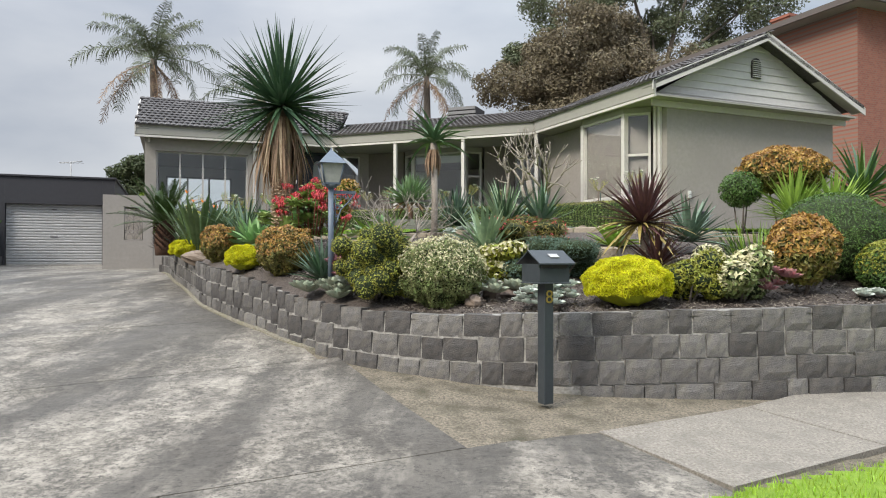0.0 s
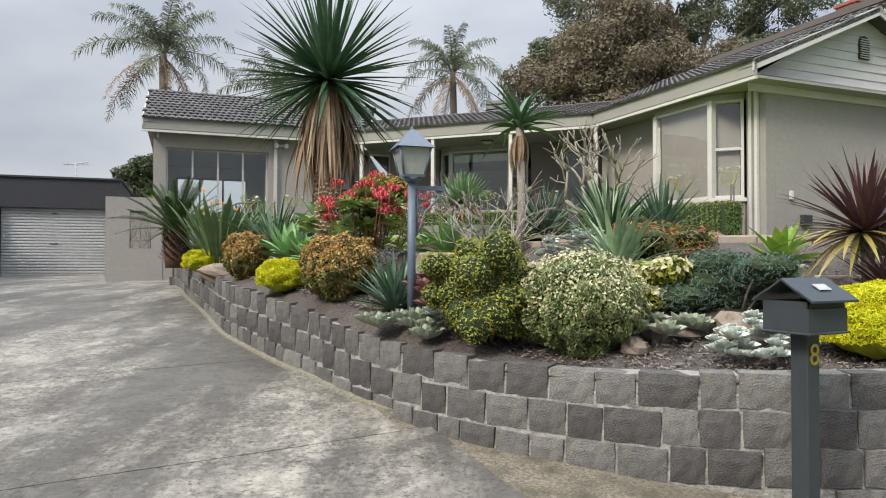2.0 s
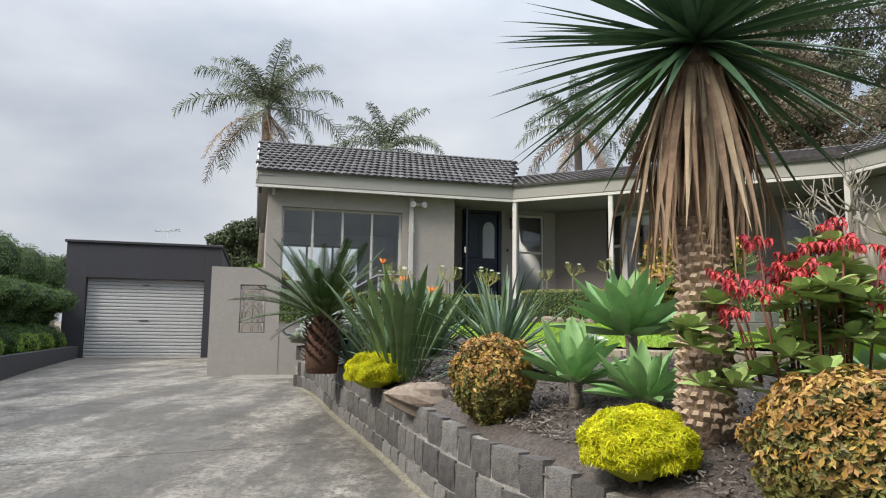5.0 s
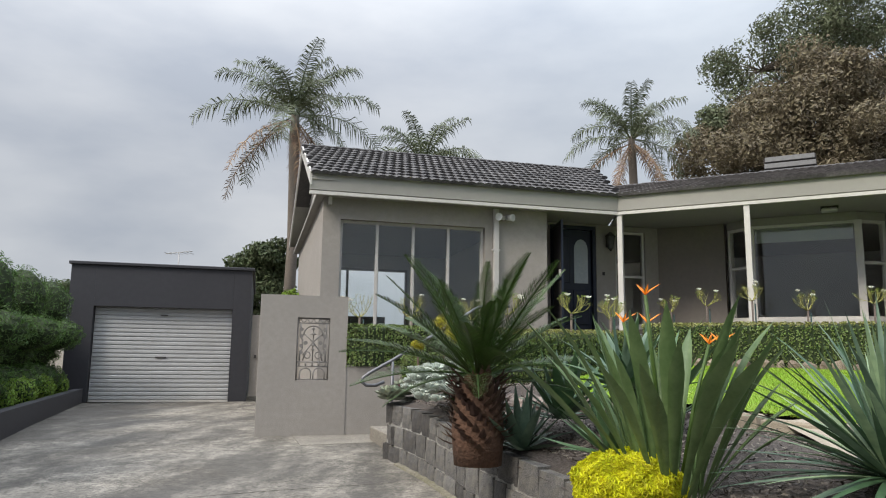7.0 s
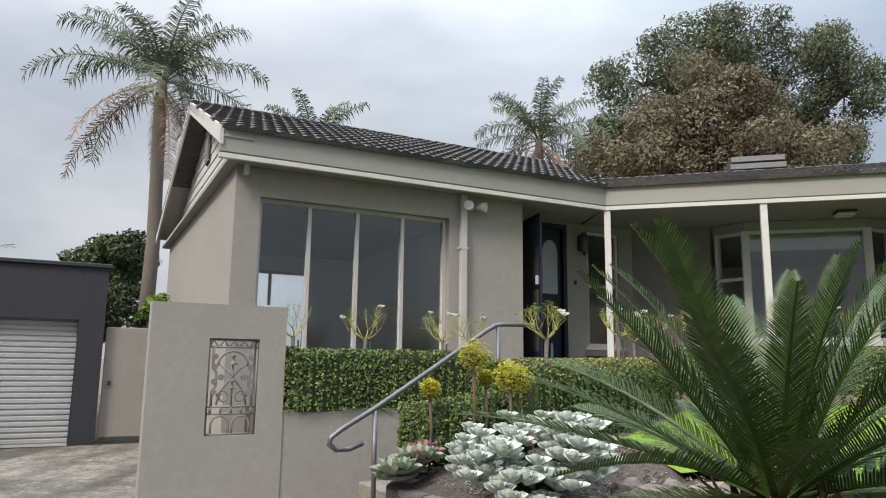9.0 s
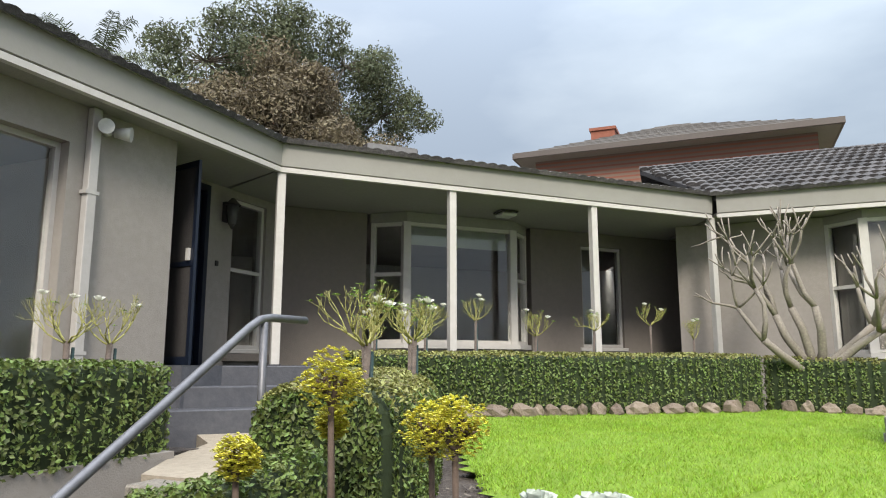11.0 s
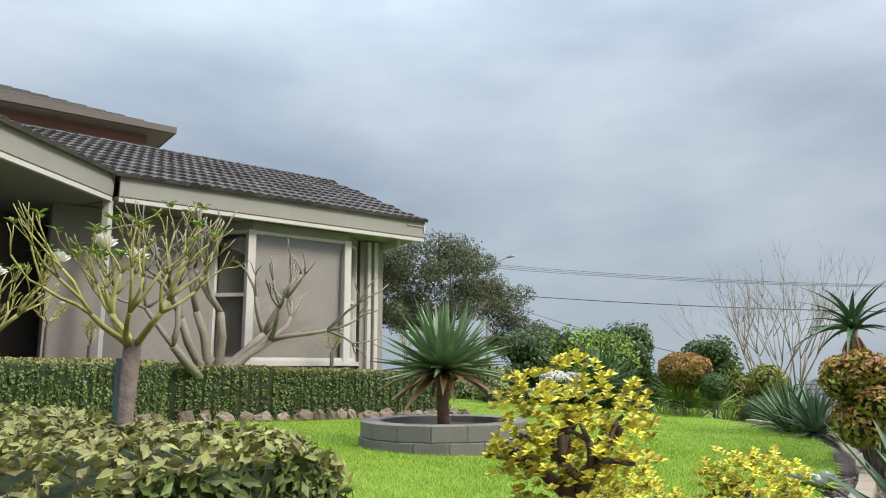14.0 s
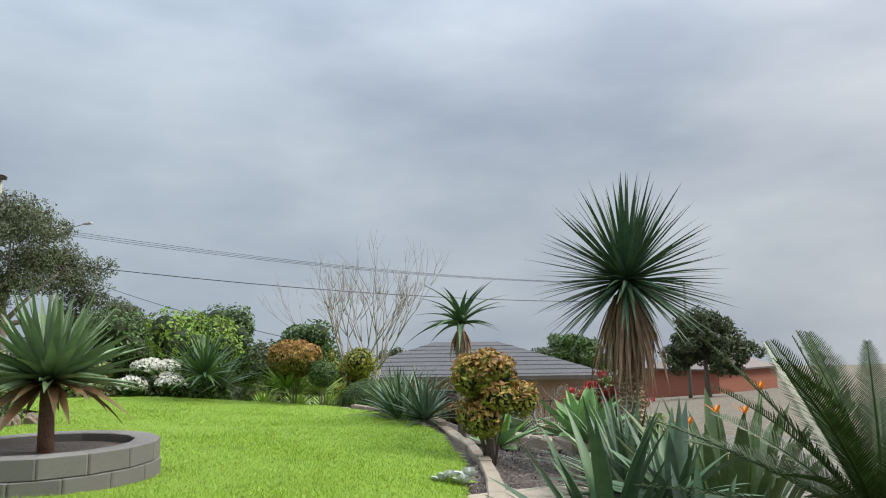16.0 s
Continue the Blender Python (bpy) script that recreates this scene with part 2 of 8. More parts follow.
CONCRETE = concrete("driveway_concrete")
PATHCONC = mat("footpath_concrete", (0.29, 0.262, 0.222), (0.13, 0.117, 0.098), scale=9, rough=0.9, bump=0.5, bscale=70, c3=(0.15, 0.135, 0.115))
MOSSYCONC = mat("mossy_kerb_concrete", (0.27, 0.245, 0.19), (0.12, 0.112, 0.085), scale=6, rough=0.95, bump=0.8, bscale=50, c3=(0.16, 0.155, 0.075), big=0.2)
DIRT = mat("bare_verge_dirt", (0.24, 0.205, 0.155), (0.075, 0.063, 0.045), scale=8, rough=0.95, bump=0.9, bscale=50, c3=(0.06, 0.055, 0.035), big=0.5)
CAPSTONE = mat("sandstone_slab", (0.36, 0.31, 0.24), (0.27, 0.23, 0.18), scale=3, rough=0.9, bump=0.5)


# ---- building helpers ----
def box(bm, x0, y0, z0, x1, y1, z1, m=None, bevel=0.0):
    vs = [bm.verts.new((x, y, z)) for z in (z0, z1) for y in (y0, y1) for x in (x0, x1)]
    fs = [bm.faces.new([vs[i] for i in f]) for f in ((0, 2, 3, 1), (4, 5, 7, 6), (0, 1, 5, 4), (2, 6, 7, 3), (0, 4, 6, 2), (1, 3, 7, 5))]
    if bevel:
        es = list({e for f in fs for e in f.edges})
        r = bmesh.ops.bevel(bm, geom=es, offset=bevel, segments=1, affect="EDGES")
        vs = list({v for f in r["faces"] for v in f.verts} | {v for v in vs if v.is_valid})
    if m is not None:
        bmesh.ops.transform(bm, matrix=m, verts=[v for v in vs if v.is_valid])
    return bm


def cyl(bm, p0, p1, r0, r1=None, seg=10, caps=True):
    p0, p1 = Vector(p0), Vector(p1)
    r1 = r0 if r1 is None else r1
    d = (p1 - p0).normalized()
    a = d.orthogonal().normalized()
    b = d.cross(a)
    rings = []
    for p, r in ((p0, r0), (p1, r1)):
        rings.append([bm.verts.new(p + (a * math.cos(2 * math.pi * k / seg) + b * math.sin(2 * math.pi * k / seg)) * r) for k in range(seg)])
    for k in range(seg):
        f = bm.faces.new((rings[0][k], rings[0][(k + 1) % seg], rings[1][(k + 1) % seg], rings[1][k]))
        f.smooth = True
    if caps:
        bm.faces.new(rings[0][::-1])
        bm.faces.new(rings[1])
    return bm


def tube(bm, pts, r, seg=8):
    """A bent round bar through pts; r may be a list."""
    pts = [Vector(p) for p in pts]
    rs = r if isinstance(r, (list, tuple)) else [r] * len(pts)
    rings, a = [], None
    for i, p in enumerate(pts):
        d = (pts[min(i + 1, len(pts) - 1)] - pts[max(i - 1, 0)]).normalized()
        a = d.orthogonal().normalized() if a is None else (a - d * a.dot(d)).normalized()
        b = d.cross(a)
        rings.append([bm.verts.new(p + (a * math.cos(2 * math.pi * k / seg) + b * math.sin(2 * math.pi * k / seg)) * rs[i]) for k in range(seg)])
    for u, v in zip(rings, rings[1:]):
        for k in range(seg):
            f = bm.faces.new((u[k], u[(k + 1) % seg], v[(k + 1) % seg], v[k]))
            f.smooth = True
    bm.faces.new(rings[0][::-1])
    bm.faces.new(rings[-1])
    return bm


def data_of(name, bm, material):
    me = bpy.data.meshes.new(name)
    if isinstance(bm, tuple):
        me.from_pydata(bm[0], [], bm[1])
    else:
        bmesh.ops.recalc_face_normals(bm, faces=bm.faces)
        bm.to_mesh(me)
        bm.free()
    me.materials.append(material)
    return me


def part(name, bm, material, parent=None, label="", m=None):
    """Links a bmesh, a (verts, faces) pair or mesh data as one object under a thing or a part."""
    me = bm if isinstance(bm, bpy.types.Mesh) else data_of(name, bm, material)
    ob = new(name, me)
    ob.parent = parent
    if m is not None:
        ob.matrix_basis = m
    if label:
        ob["label"] = label
    return ob


def thing(name, label, category, at=(0, 0, 0), rz=0, group="", kind=""):
    ob = new(name)
    ob.empty_display_size = 0.1
    ob.matrix_basis = pose(*at, 0, 0, rz)
    return tagged(ob, label, category, group, kind)


def structure(name, bm, material, label, category="", m=None):
    ob = part(name, bm, material, None, label, m)
    return tagged(ob, label, category, "", "structure")


rnd = random.Random(7)


# ---- ground ----
def gz(x, y):
    """Height of drive and street; the land falls away to the east."""
    z = float(np.interp(y, (-300, -60, -5, 0, 6, 9, 12, 15, 18, 24, 60, 300), (-6, -1.2, -0.17, 0.09, 0.49, 0.78, 1.05, 1.25, 1.34, 1.39, 1.7, 4)))
    z -= float(np.interp(x, (0.8, 2.0, 6.0), (0, 0.1, 0.14))) * float(np.interp(y, (3.5, 5.5), (0, 1)))
    return z - float(np.interp(x, (7, 12, 30, 80, 300), (0, 0.3, 2.2, 6.0, 14.0))) * float(np.interp(y, (-60, 10, 22, 40), (1.0, 1.0, 0.6, 0.2)))


WALL_LINE = [(9.5, 8.1, 1.3), (6.5, 7.25, 1.26), (4.3, 6.8, 1.23), (2.59, 6.58, 1.2), (1.2, 6.52, 1.17), (0.4, 6.7, 1.14), (-0.21, 7.0, 1.12), (-0.85, 7.4, 1.14), (-1.6, 8.16, 1.21), (-2.08, 8.8, 1.32), (-2.5, 9.32, 1.39), (-3.2, 10.3, 1.49), (-3.6, 10.95, 1.54), (-4.55, 12.85, 1.66), (-5.2, 14.1, 1.75), (-5.9, 15.6, 1.85), (-6.4, 16.5, 1.89), (-6.52, 16.74, 1.9), (-6.2, 17.05, 2.0), (-5.6, 17.3, 2.1)]


def spline(pts, step):
    """Catmull-Rom through pts, resampled at about even steps."""
    p = [Vector(q) for q in pts]
    p = [p[0] * 2 - p[1]] + p + [p[-1] * 2 - p[-2]]
    fine = []
    for a, b, c, d in zip(p, p[1:], p[2:], p[3:]):
        for k in range(24):
            t = k / 24
            fine.append(0.5 * ((2 * b) + (c - a) * t + (2 * a - 5 * b + 4 * c - d) * t * t + (3 * b - a - 3 * c + d) * t ** 3))
    fine.append(p[-2])
    out, acc = [fine[0]], 0.0
    for a, b in zip(fine, fine[1:]):
        acc += (b - a).length
        if acc >= step:
            out.append(b)
            acc = 0.0
    return out


WALL_PTS = spline(WALL_LINE, 0.1)
WALL_XY = np.array([(p.x, p.y) for p in WALL_PTS])
WALL_Z = np.array([p.z for p in WALL_PTS])


def zl(x, y):
    return 2.18 + 0.03 * (y - 15.4)


def bed(x, y):
    """Height of the garden bed behind the stone wall."""
    d = np.hypot(WALL_XY[:, 0] - x, WALL_XY[:, 1] - y)
    k = int(d.argmin())
    t = min(1.0, d[k] / 3.0) ** float(np.interp(x, (-1.3, 0.0), (0.6, 1.25)))
    return float((WALL_Z[k] - 0.06) * (1 - t) + (zl(x, y) - 0.03) * t)


def lawn_z(x, y):
    """The lawn is level, but rolls down to the bed along its western edge."""
    return min(zl(x, y), bed(x, y) + 0.045)


def sheet(xs, ys, f):
    v = [(x, y, f(x, y)) for y in ys for x in xs]
    w = len(xs)
    return v, [(j * w + i, j * w + i + 1, (j + 1) * w + i + 1, (j + 1) * w + i) for j in range(len(ys) - 1) for i in range(w - 1)]


xs = [-300, -200, -120, -80, -50] + list(np.arange(-30, 31, 2.0)) + [36, 44, 55, 70, 90, 130, 200, 300, 420]
ys = [-420, -300, -200, -130, -80, -50] + list(np.arange(-36, 41, 2.0)) + [46, 55, 70, 90, 130, 200, 320]
structure("ground", sheet(xs, ys, lambda x, y: gz(x, y) - 0.07), DIRT, "bare dirt ground between drive and street", "ground")


def inside(poly, x, y):
    c = False
    for (x0, y0), (x1, y1) in zip(poly, poly[1:] + poly[:1]):
        if (y0 > y) != (y1 > y) and x < (x1 - x0) * (y - y0) / (y1 - y0) + x0:
            c = not c
    return c


# bed of mulch: polar strips from the wall inwards
bv, bf = [], []
wp = WALL_PTS[::2]
cols = 26
for i, p in enumerate(wp):
    nrm = (wp[min(i + 1, len(wp) - 1)] - wp[max(i - 1, 0)]).xy.normalized()
    u = i / (len(wp) - 1)
    tgt = Vector((np.interp(u, (0, 0.35, 0.85, 1), (10.0, 3.0, -2.6, -3.4)), np.interp(u, (0, 0.35, 0.85, 1), (15.0, 17.0, 19.6, 20.0))))
    for k in range(cols):
        q = p.xy.lerp(tgt, (k / (cols - 1)) ** 1.2)
        h = bed(q.x, q.y) + (noise.noise((q.x * 2.5, q.y * 2.5, 0)) * 0.035 if 0 < k else 0)
        bv.append((q.x, q.y, h))
for i in range(len(wp) - 1):
    for k in range(cols - 1):
        a = i * cols + k
        bf.append((a, a + 1, a + cols + 1, a + cols))
structure("garden_bed", (bv, bf), SOIL, "dark mulched soil of the terraced garden bed", "garden bed")

LAWN = [(-3.5, 14.7), (-3.08, 13.9), (-1.97, 12.66), (-0.42, 11.31), (2.19, 9.97), (4.82, 9.6), (8.0, 9.9), (11.5, 11.0), (12.5, 13.0), (9, 14.2), (5.2, 13.6), (3.5, 15.2), (2.0, 18.0), (-0.5, 19.3), (-2.6, 19.8), (-3.2, 19.0), (-4.0, 17.9), (-4.9, 16.9), (-4.7, 16.0)]
lv, lf, li = [], [], {}
st = 0.125
for j in range(88):
    for i in range(140):
        x, y = -4.75 + i * st, 9.25 + j * st
        if inside(LAWN, x + st / 2, y + st / 2):
            ids = []
            for dx, dy in ((0, 0), (1, 0), (1, 1), (0, 1)):
                key = (i + dx, j + dy)
                if key not in li:
                    px, py = x + dx * st, y + dy * st
                    li[key] = len(lv)
                    lv.append((px, py, lawn_z(px, py) + 0.012 + 0.012 * noise.noise((px, py, 3))))
                ids.append(li[key])
            lf.append(ids)
structure("lawn", (lv, lf), LAWNMAT, "bright green mown front lawn", "lawn")
# blades
gr = np.random.RandomState(3)
gv, gf = [], []
n_bl = 0
while n_bl < 210000:
    t = gr.rand()
    x, y = gr.uniform(-4.6, 12.4), gr.uniform(9.5, 20.0)
    if gr.rand() > min(1.0, 3.2 / max(0.5, math.hypot(x + 5.5, y - 16.5) - 1.0)) or not inside(LAWN, x, y):
        continue
    a, h, w = gr.uniform(0, 6.283), gr.uniform(0.016, 0.036), gr.uniform(0.0025, 0.005)
    z = lawn_z(x, y) + 0.005
    lx, ly = gr.normal(0, 0.018, 2)
    k = len(gv)
    gv += [(x - w * math.cos(a), y - w * math.sin(a), z), (x + w * math.cos(a), y + w * math.sin(a), z), (x + lx, y + ly, z + h)]
    gf.append((k, k + 1, k + 2))
    n_bl += 1
tagged(part("lawn_grass", (gv, gf), GRASS, None, "short bright green lawn grass blades"), "short bright green lawn grass blades", "grass", "", "stuff")

# ---- drive, path, verge ----
drive = structure("driveway", (sheet([-15.5, -12, -8, -4, 0, 3.2], list(np.arange(-6, 25.1, 1.0)), lambda x, y: gz(x, y) - 0.045)), DIRT, "stained concrete driveway rising to the garage", "driveway")
D_DIR = Vector((-0.43, 0.9025))          # along the drive
D_NRM = Vector((D_DIR.y, -D_DIR.x))      # to its right


def slab_between(a0, a1, b0, b1, parent, material, name="slab", lift=0.0, limit=True):
    """A concrete slab, a along the drive and b across it, following the slope, clear of the garden wall."""
    na, nb = max(2, int((a1 - a0) / 0.35)), max(2, int((b1 - b0) / 0.35))
    v, f = [], []
    for i in range(na + 1):
        for k in range(nb + 1):
            a, b = a0 + (a1 - a0) * i / na, b0 + (b1 - b0) * k / nb
            q = D_DIR * a + D_NRM * b
            v.append((q.x, q.y, gz(q.x, q.y) + lift + 0.006 * noise.noise((q.x * 0.7, q.y * 0.7, 1))))
    for i in range(na):
        for k in range(nb):
            c = i * (nb + 1) + k
            f.append((c, c + 1, c + nb + 2, c + nb + 1))
    n = len(v)
    rim = [k for k in range(nb + 1)] + [i * (nb + 1) + nb for i in range(1, na + 1)] + [na * (nb + 1) + k for k in range(nb - 1, -1, -1)] + [i * (nb + 1) for i in range(na - 1, 0, -1)]
    low = []
    for k in rim:
        x, y, z = v[k]
        low.append(len(v))
        v.append((x, y, z - 0.1))
    for k in range(len(rim)):
        f.append((rim[k], low[k], low[(k + 1) % len(rim)], rim[(k + 1) % len(rim)]))
    return part(name, (v, f), material, parent)


a_cuts = [-8.0, -2.3, 1.3, 4.35, 7.2, 9.75, 13.7, 16.6, 19.5, 22.8, 26.2]
B_EDGE = ((-8, 1.5, 3.3, 4.3, 5.7, 7.3, 27), (2.9, 2.8, 2.62, 2.5, 2.3, 2.09, 1.95))
for i, (a0, a1) in enumerate(zip(a_cuts, a_cuts[1:])):
    hi = float(np.interp((a0 + a1) / 2, *B_EDGE))
    if i < 3:
        slab_between(a0 + 0.006, a1 - 0.006, -3.05, 0.44, drive, CONCRETE)
        slab_between(a0 + 0.006, a1 - 0.006, 0.45, hi, drive, CONCRETE)
    else:
        slab_between(a0 + 0.006, a1 - 0.006, -3.05, hi, drive, CONCRETE)
slab_between(1.2, 4.3, 2.66, 3.33, drive, CONCRETE)
slab_between(19.52, 26.2, 1.97, 3.6, drive, PATHCONC)
slab_between(19.0, 20.6, 0.5, 2.4, drive, PATHCONC, "paver", 0.004)

path = structure("footpath", sheet([1.5, 4, 8, 14, 22], [3.2, 4.0, 5.0], lambda x, y: gz(x, y + 0.1 * (x - 1.5)) - 0.03), DIRT, "grey concrete footpath slabs", "footpath")
for k in range(9):
    v = []
    for (a, b) in ((0, 0), (1, 0), (1, 1), (0, 1)):
        u = 0.0 + (k + a * 0.99) * 1.75
        x, y = 1.68 + u * 0.80 - b * 0.55 + 0.02 * u, 4.34 + u * 0.52 + b * 0.97
        v.append((x, y, gz(x, y) + 0.006))
    v += [(x, y, z - 0.08) for x, y, z in v[:4]]
    part("slab", (v, [(0, 1, 2, 3), (0, 4, 5, 1), (1, 5, 6, 2), (2, 6, 7, 3), (3, 7, 4, 0)]), PATHCONC, path)

# nature strip with its grass
NS = [(1.3, 3.95), (1.75, 4.3), (2.86, 4.82), (5.6, 6.6), (14, 11.5), (24, 12), (24, -2), (2.9, -2), (1.9, 2.0)]
nv, nf, ni = [], [], {}
NC = [(1.0 + i * 0.08, -2 + j * 0.08, 0.08) for j in range(130) for i in range(75)]
NC += [(7.0 + i * 0.5, -2 + j * 0.5, 0.5) for j in range(29) for i in range(34)]
for x, y, c in NC:
    if inside(NS, x + c / 2, y + c / 2):
        ids = []
        for dx, dy in ((0, 0), (1, 0), (1, 1), (0, 1)):
            key = (round((x + dx * c) * 100), round((y + dy * c) * 100))
            if key not in ni:
                px, py = x + dx * c, y + dy * c
                ni[key] = len(nv)
                nv.append((px, py, gz(px, py) + 0.015))
            ids.append(ni[key])
        nf.append(ids)
structure("nature_strip", (nv, nf), LAWNMAT, "green grass nature strip beside the footpath", "grass verge")
gv, gf = [], []
for _ in range(26000):
    x, y = 1.0 + 5.5 * gr.rand() ** 1.5, gr.uniform(1.5, 6.0)
    if not inside(NS, x, y):
        continue
    a, h, w = gr.uniform(0, 6.283), gr.uniform(0.03, 0.07), gr.uniform(0.003, 0.006)
    z = gz(x, y) + 0.01
    lx, ly = gr.normal(0, 0.02, 2)
    k = len(gv)
    gv += [(x - w * math.cos(a), y - w * math.sin(a), z), (x + w * math.cos(a), y + w * math.sin(a), z), (x + lx, y + ly, z + h)]
    gf.append((k, k + 1, k + 2))
tagged(part("verge_grass", (gv, gf), GRASS, None), "green grass blades on the nature strip", "grass", "", "stuff")

# ---- the house ----
FL, SOFF, EAVE, RIDGE = 2.82, 4.94, 5.27, 6.58    # floor, soffit, top of the fascia, ridge


def frame_at(x, y, yaw):
    return Matrix.Translation((x, y, 0)) @ Matrix.Rotation(radians(yaw), 4, "Z")


LW = frame_at(-8.26, 19.41, 21.1)     # left wing: x along its eave, y into the house
MW = frame_at(-3.36, 21.30, -21.4)    # porch
RW = frame_at(2.42, 18.95, -66.5)     # right wing
L_END, M_END, R_END = 5.25, 6.23, 4.72


def wall(name, fr, a0, a1, y0, y1, z0, z1, holes, material, label):
    """A thick wall from a0 to a1 along a wing, y0 outside, y1 inside, with openings (a0, a1, z0, z1)."""
    bm = bmesh.new()
    cuts = sorted({a0, a1, *[h[0] for h in holes], *[h[1] for h in holes]})
    for c0, c1 in zip(cuts, cuts[1:]):
        spans = sorted((h[2], h[3]) for h in holes if h[0] <= c0 and h[1] >= c1)
        z = z0
        for s0, s1 in spans:
            if s0 > z:
                box(bm, c0, y0, z, c1, y1, s0)
            z = s1
        if z < z1:
            box(bm, c0, y0, z, c1, y1, z1)
    bmesh.ops.remove_doubles(bm, verts=bm.verts, dist=0.0005)
    bmesh.ops.transform(bm, matrix=fr, verts=bm.verts)
    return structure(name, bm, material, label, "wall")


def window(name, fr, a0, a1, y, z0, z1, mullions=(), rails=(), fw=0.05, depth=0.07, label="window in a pale painted frame", sill=True, material=None, pane_mat=None, sillmat=None):
    """Frame bars, panes between them and a sill, in an opening."""
    material = material or FRAME
    w = tagged(new(name), label, "window", "", "structure")
    w.matrix_basis = fr @ Matrix.Translation((a0, y, z0))
    W, H = a1 - a0, z1 - z0
    bm = bmesh.new()
    box(bm, 0, 0, 0, fw, depth, H)
    box(bm, W - fw, 0, 0, W, depth, H)
    box(bm, fw, 0, 0, W - fw, depth, fw)
    box(bm, fw, 0, H - fw, W - fw, depth, H)
    part("window_frame", bm, material, w)
    cs = [fw] + [m for q in mullions for m in (q - fw / 2, q + fw / 2)] + [W - fw]
    for q in mullions:
        bm = bmesh.new()
        box(bm, q - fw / 2, 0.005, fw, q + fw / 2, depth - 0.005, H - fw)
        part("mullion", bm, material, w)
    for c0, c1 in zip(cs[::2], cs[1::2]):
        hs = [fw] + [m for q in rails for m in (q - fw / 2, q + fw / 2)] + [H - fw]
        for q in rails:
            bm = bmesh.new()
            box(bm, c0, 0.008, q - fw / 2, c1, depth - 0.008, q + fw / 2)
            part("meeting_rail", bm, material, w)
        for h0, h1 in zip(hs[::2], hs[1::2]):
            bm = bmesh.new()
            box(bm, c0, depth * 0.5 - 0.003, h0, c1, depth * 0.5 + 0.003, h1)
            p = part("pane", bm, pane_mat or GLASS, w)
            p.visible_shadow = False
    if sill:
        bm = bmesh.new()
        box(bm, -0.06, -0.07, -0.06, W + 0.06, depth, -0.003, bevel=0.008)
        part("window_sill", bm, sillmat or material, w)
    return w


# left wing: y 0.27 is the outer face of its front wall
LF = 0.27
wall("wall_left_wing_front", LW, 0.13, 4.02, LF, LF + 0.24, 1.3, SOFF, [(0.42, 2.88, 2.82, 4.60)], RENDER, "taupe rendered front wall of the left wing")
wall("wall_left_wing_return", LW, 3.78, 4.02, LF + 0.241, 1.05, 1.3, SOFF, [], RENDER, "taupe rendered return wall beside the door")
wall("wall_entry", LW, 4.02, 6.75, 1.05, 1.25, 1.3, SOFF, [(4.42, 5.36, FL, 4.90), (5.76, 6.40, 3.02, 4.84)], RENDER, "taupe rendered entry wall under the porch")
wall("wall_left_wing_side", LW @ Matrix.Rotation(radians(90), 4, "Z"), LF + 0.241, 7.0, -0.37, -0.13, 1.2, SOFF, [], RENDER, "taupe rendered side wall under the gable")
wall("wall_left_wing_back", LW, 0.371, 7.6, 6.76, 7.0, 1.2, SOFF, [(0.6, 2.9, 2.9, 4.6)], ROOM, "pale back wall of the front room")
wall("wall_room_divider", LW @ Matrix.Rotation(radians(90), 4, "Z"), 1.26, 6.75, -4.02, -3.9, FL, SOFF, [], ROOM, "pale inner wall of the front room")
window("window_1", LW, 0.42, 2.88, LF + 0.10, 2.82, 4.60, mullions=(0.62, 1.23, 1.84), fw=0.045, label="four-pane front window in pale aluminium frames")
window("window_2", LW, 0.6, 2.9, 6.8, 2.9, 4.6, mullions=(0.75, 1.5), fw=0.06, label="bright back window seen through the room")
window("window_3", LW, 5.76, 6.40, 1.09, 3.02, 4.84, rails=(0.95,), fw=0.045, label="narrow double-hung window beside the entry", material=TRIM)
bm = bmesh.new()
box(bm, 5.68, 0.985, 2.87, 6.48, 1.047, 2.955)
bmesh.ops.transform(bm, matrix=LW, verts=bm.verts)
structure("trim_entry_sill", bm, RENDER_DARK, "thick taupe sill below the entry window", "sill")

# porch wall with its bay
MY = 1.74
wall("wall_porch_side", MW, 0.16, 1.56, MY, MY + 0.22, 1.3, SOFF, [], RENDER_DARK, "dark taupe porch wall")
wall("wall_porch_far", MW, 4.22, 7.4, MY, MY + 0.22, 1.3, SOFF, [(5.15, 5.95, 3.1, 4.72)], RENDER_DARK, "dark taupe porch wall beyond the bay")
window("window_4", MW, 5.15, 5.95, MY + 0.05, 3.1, 4.72, rails=(), fw=0.05, label="porch window with a lowered pale blind")


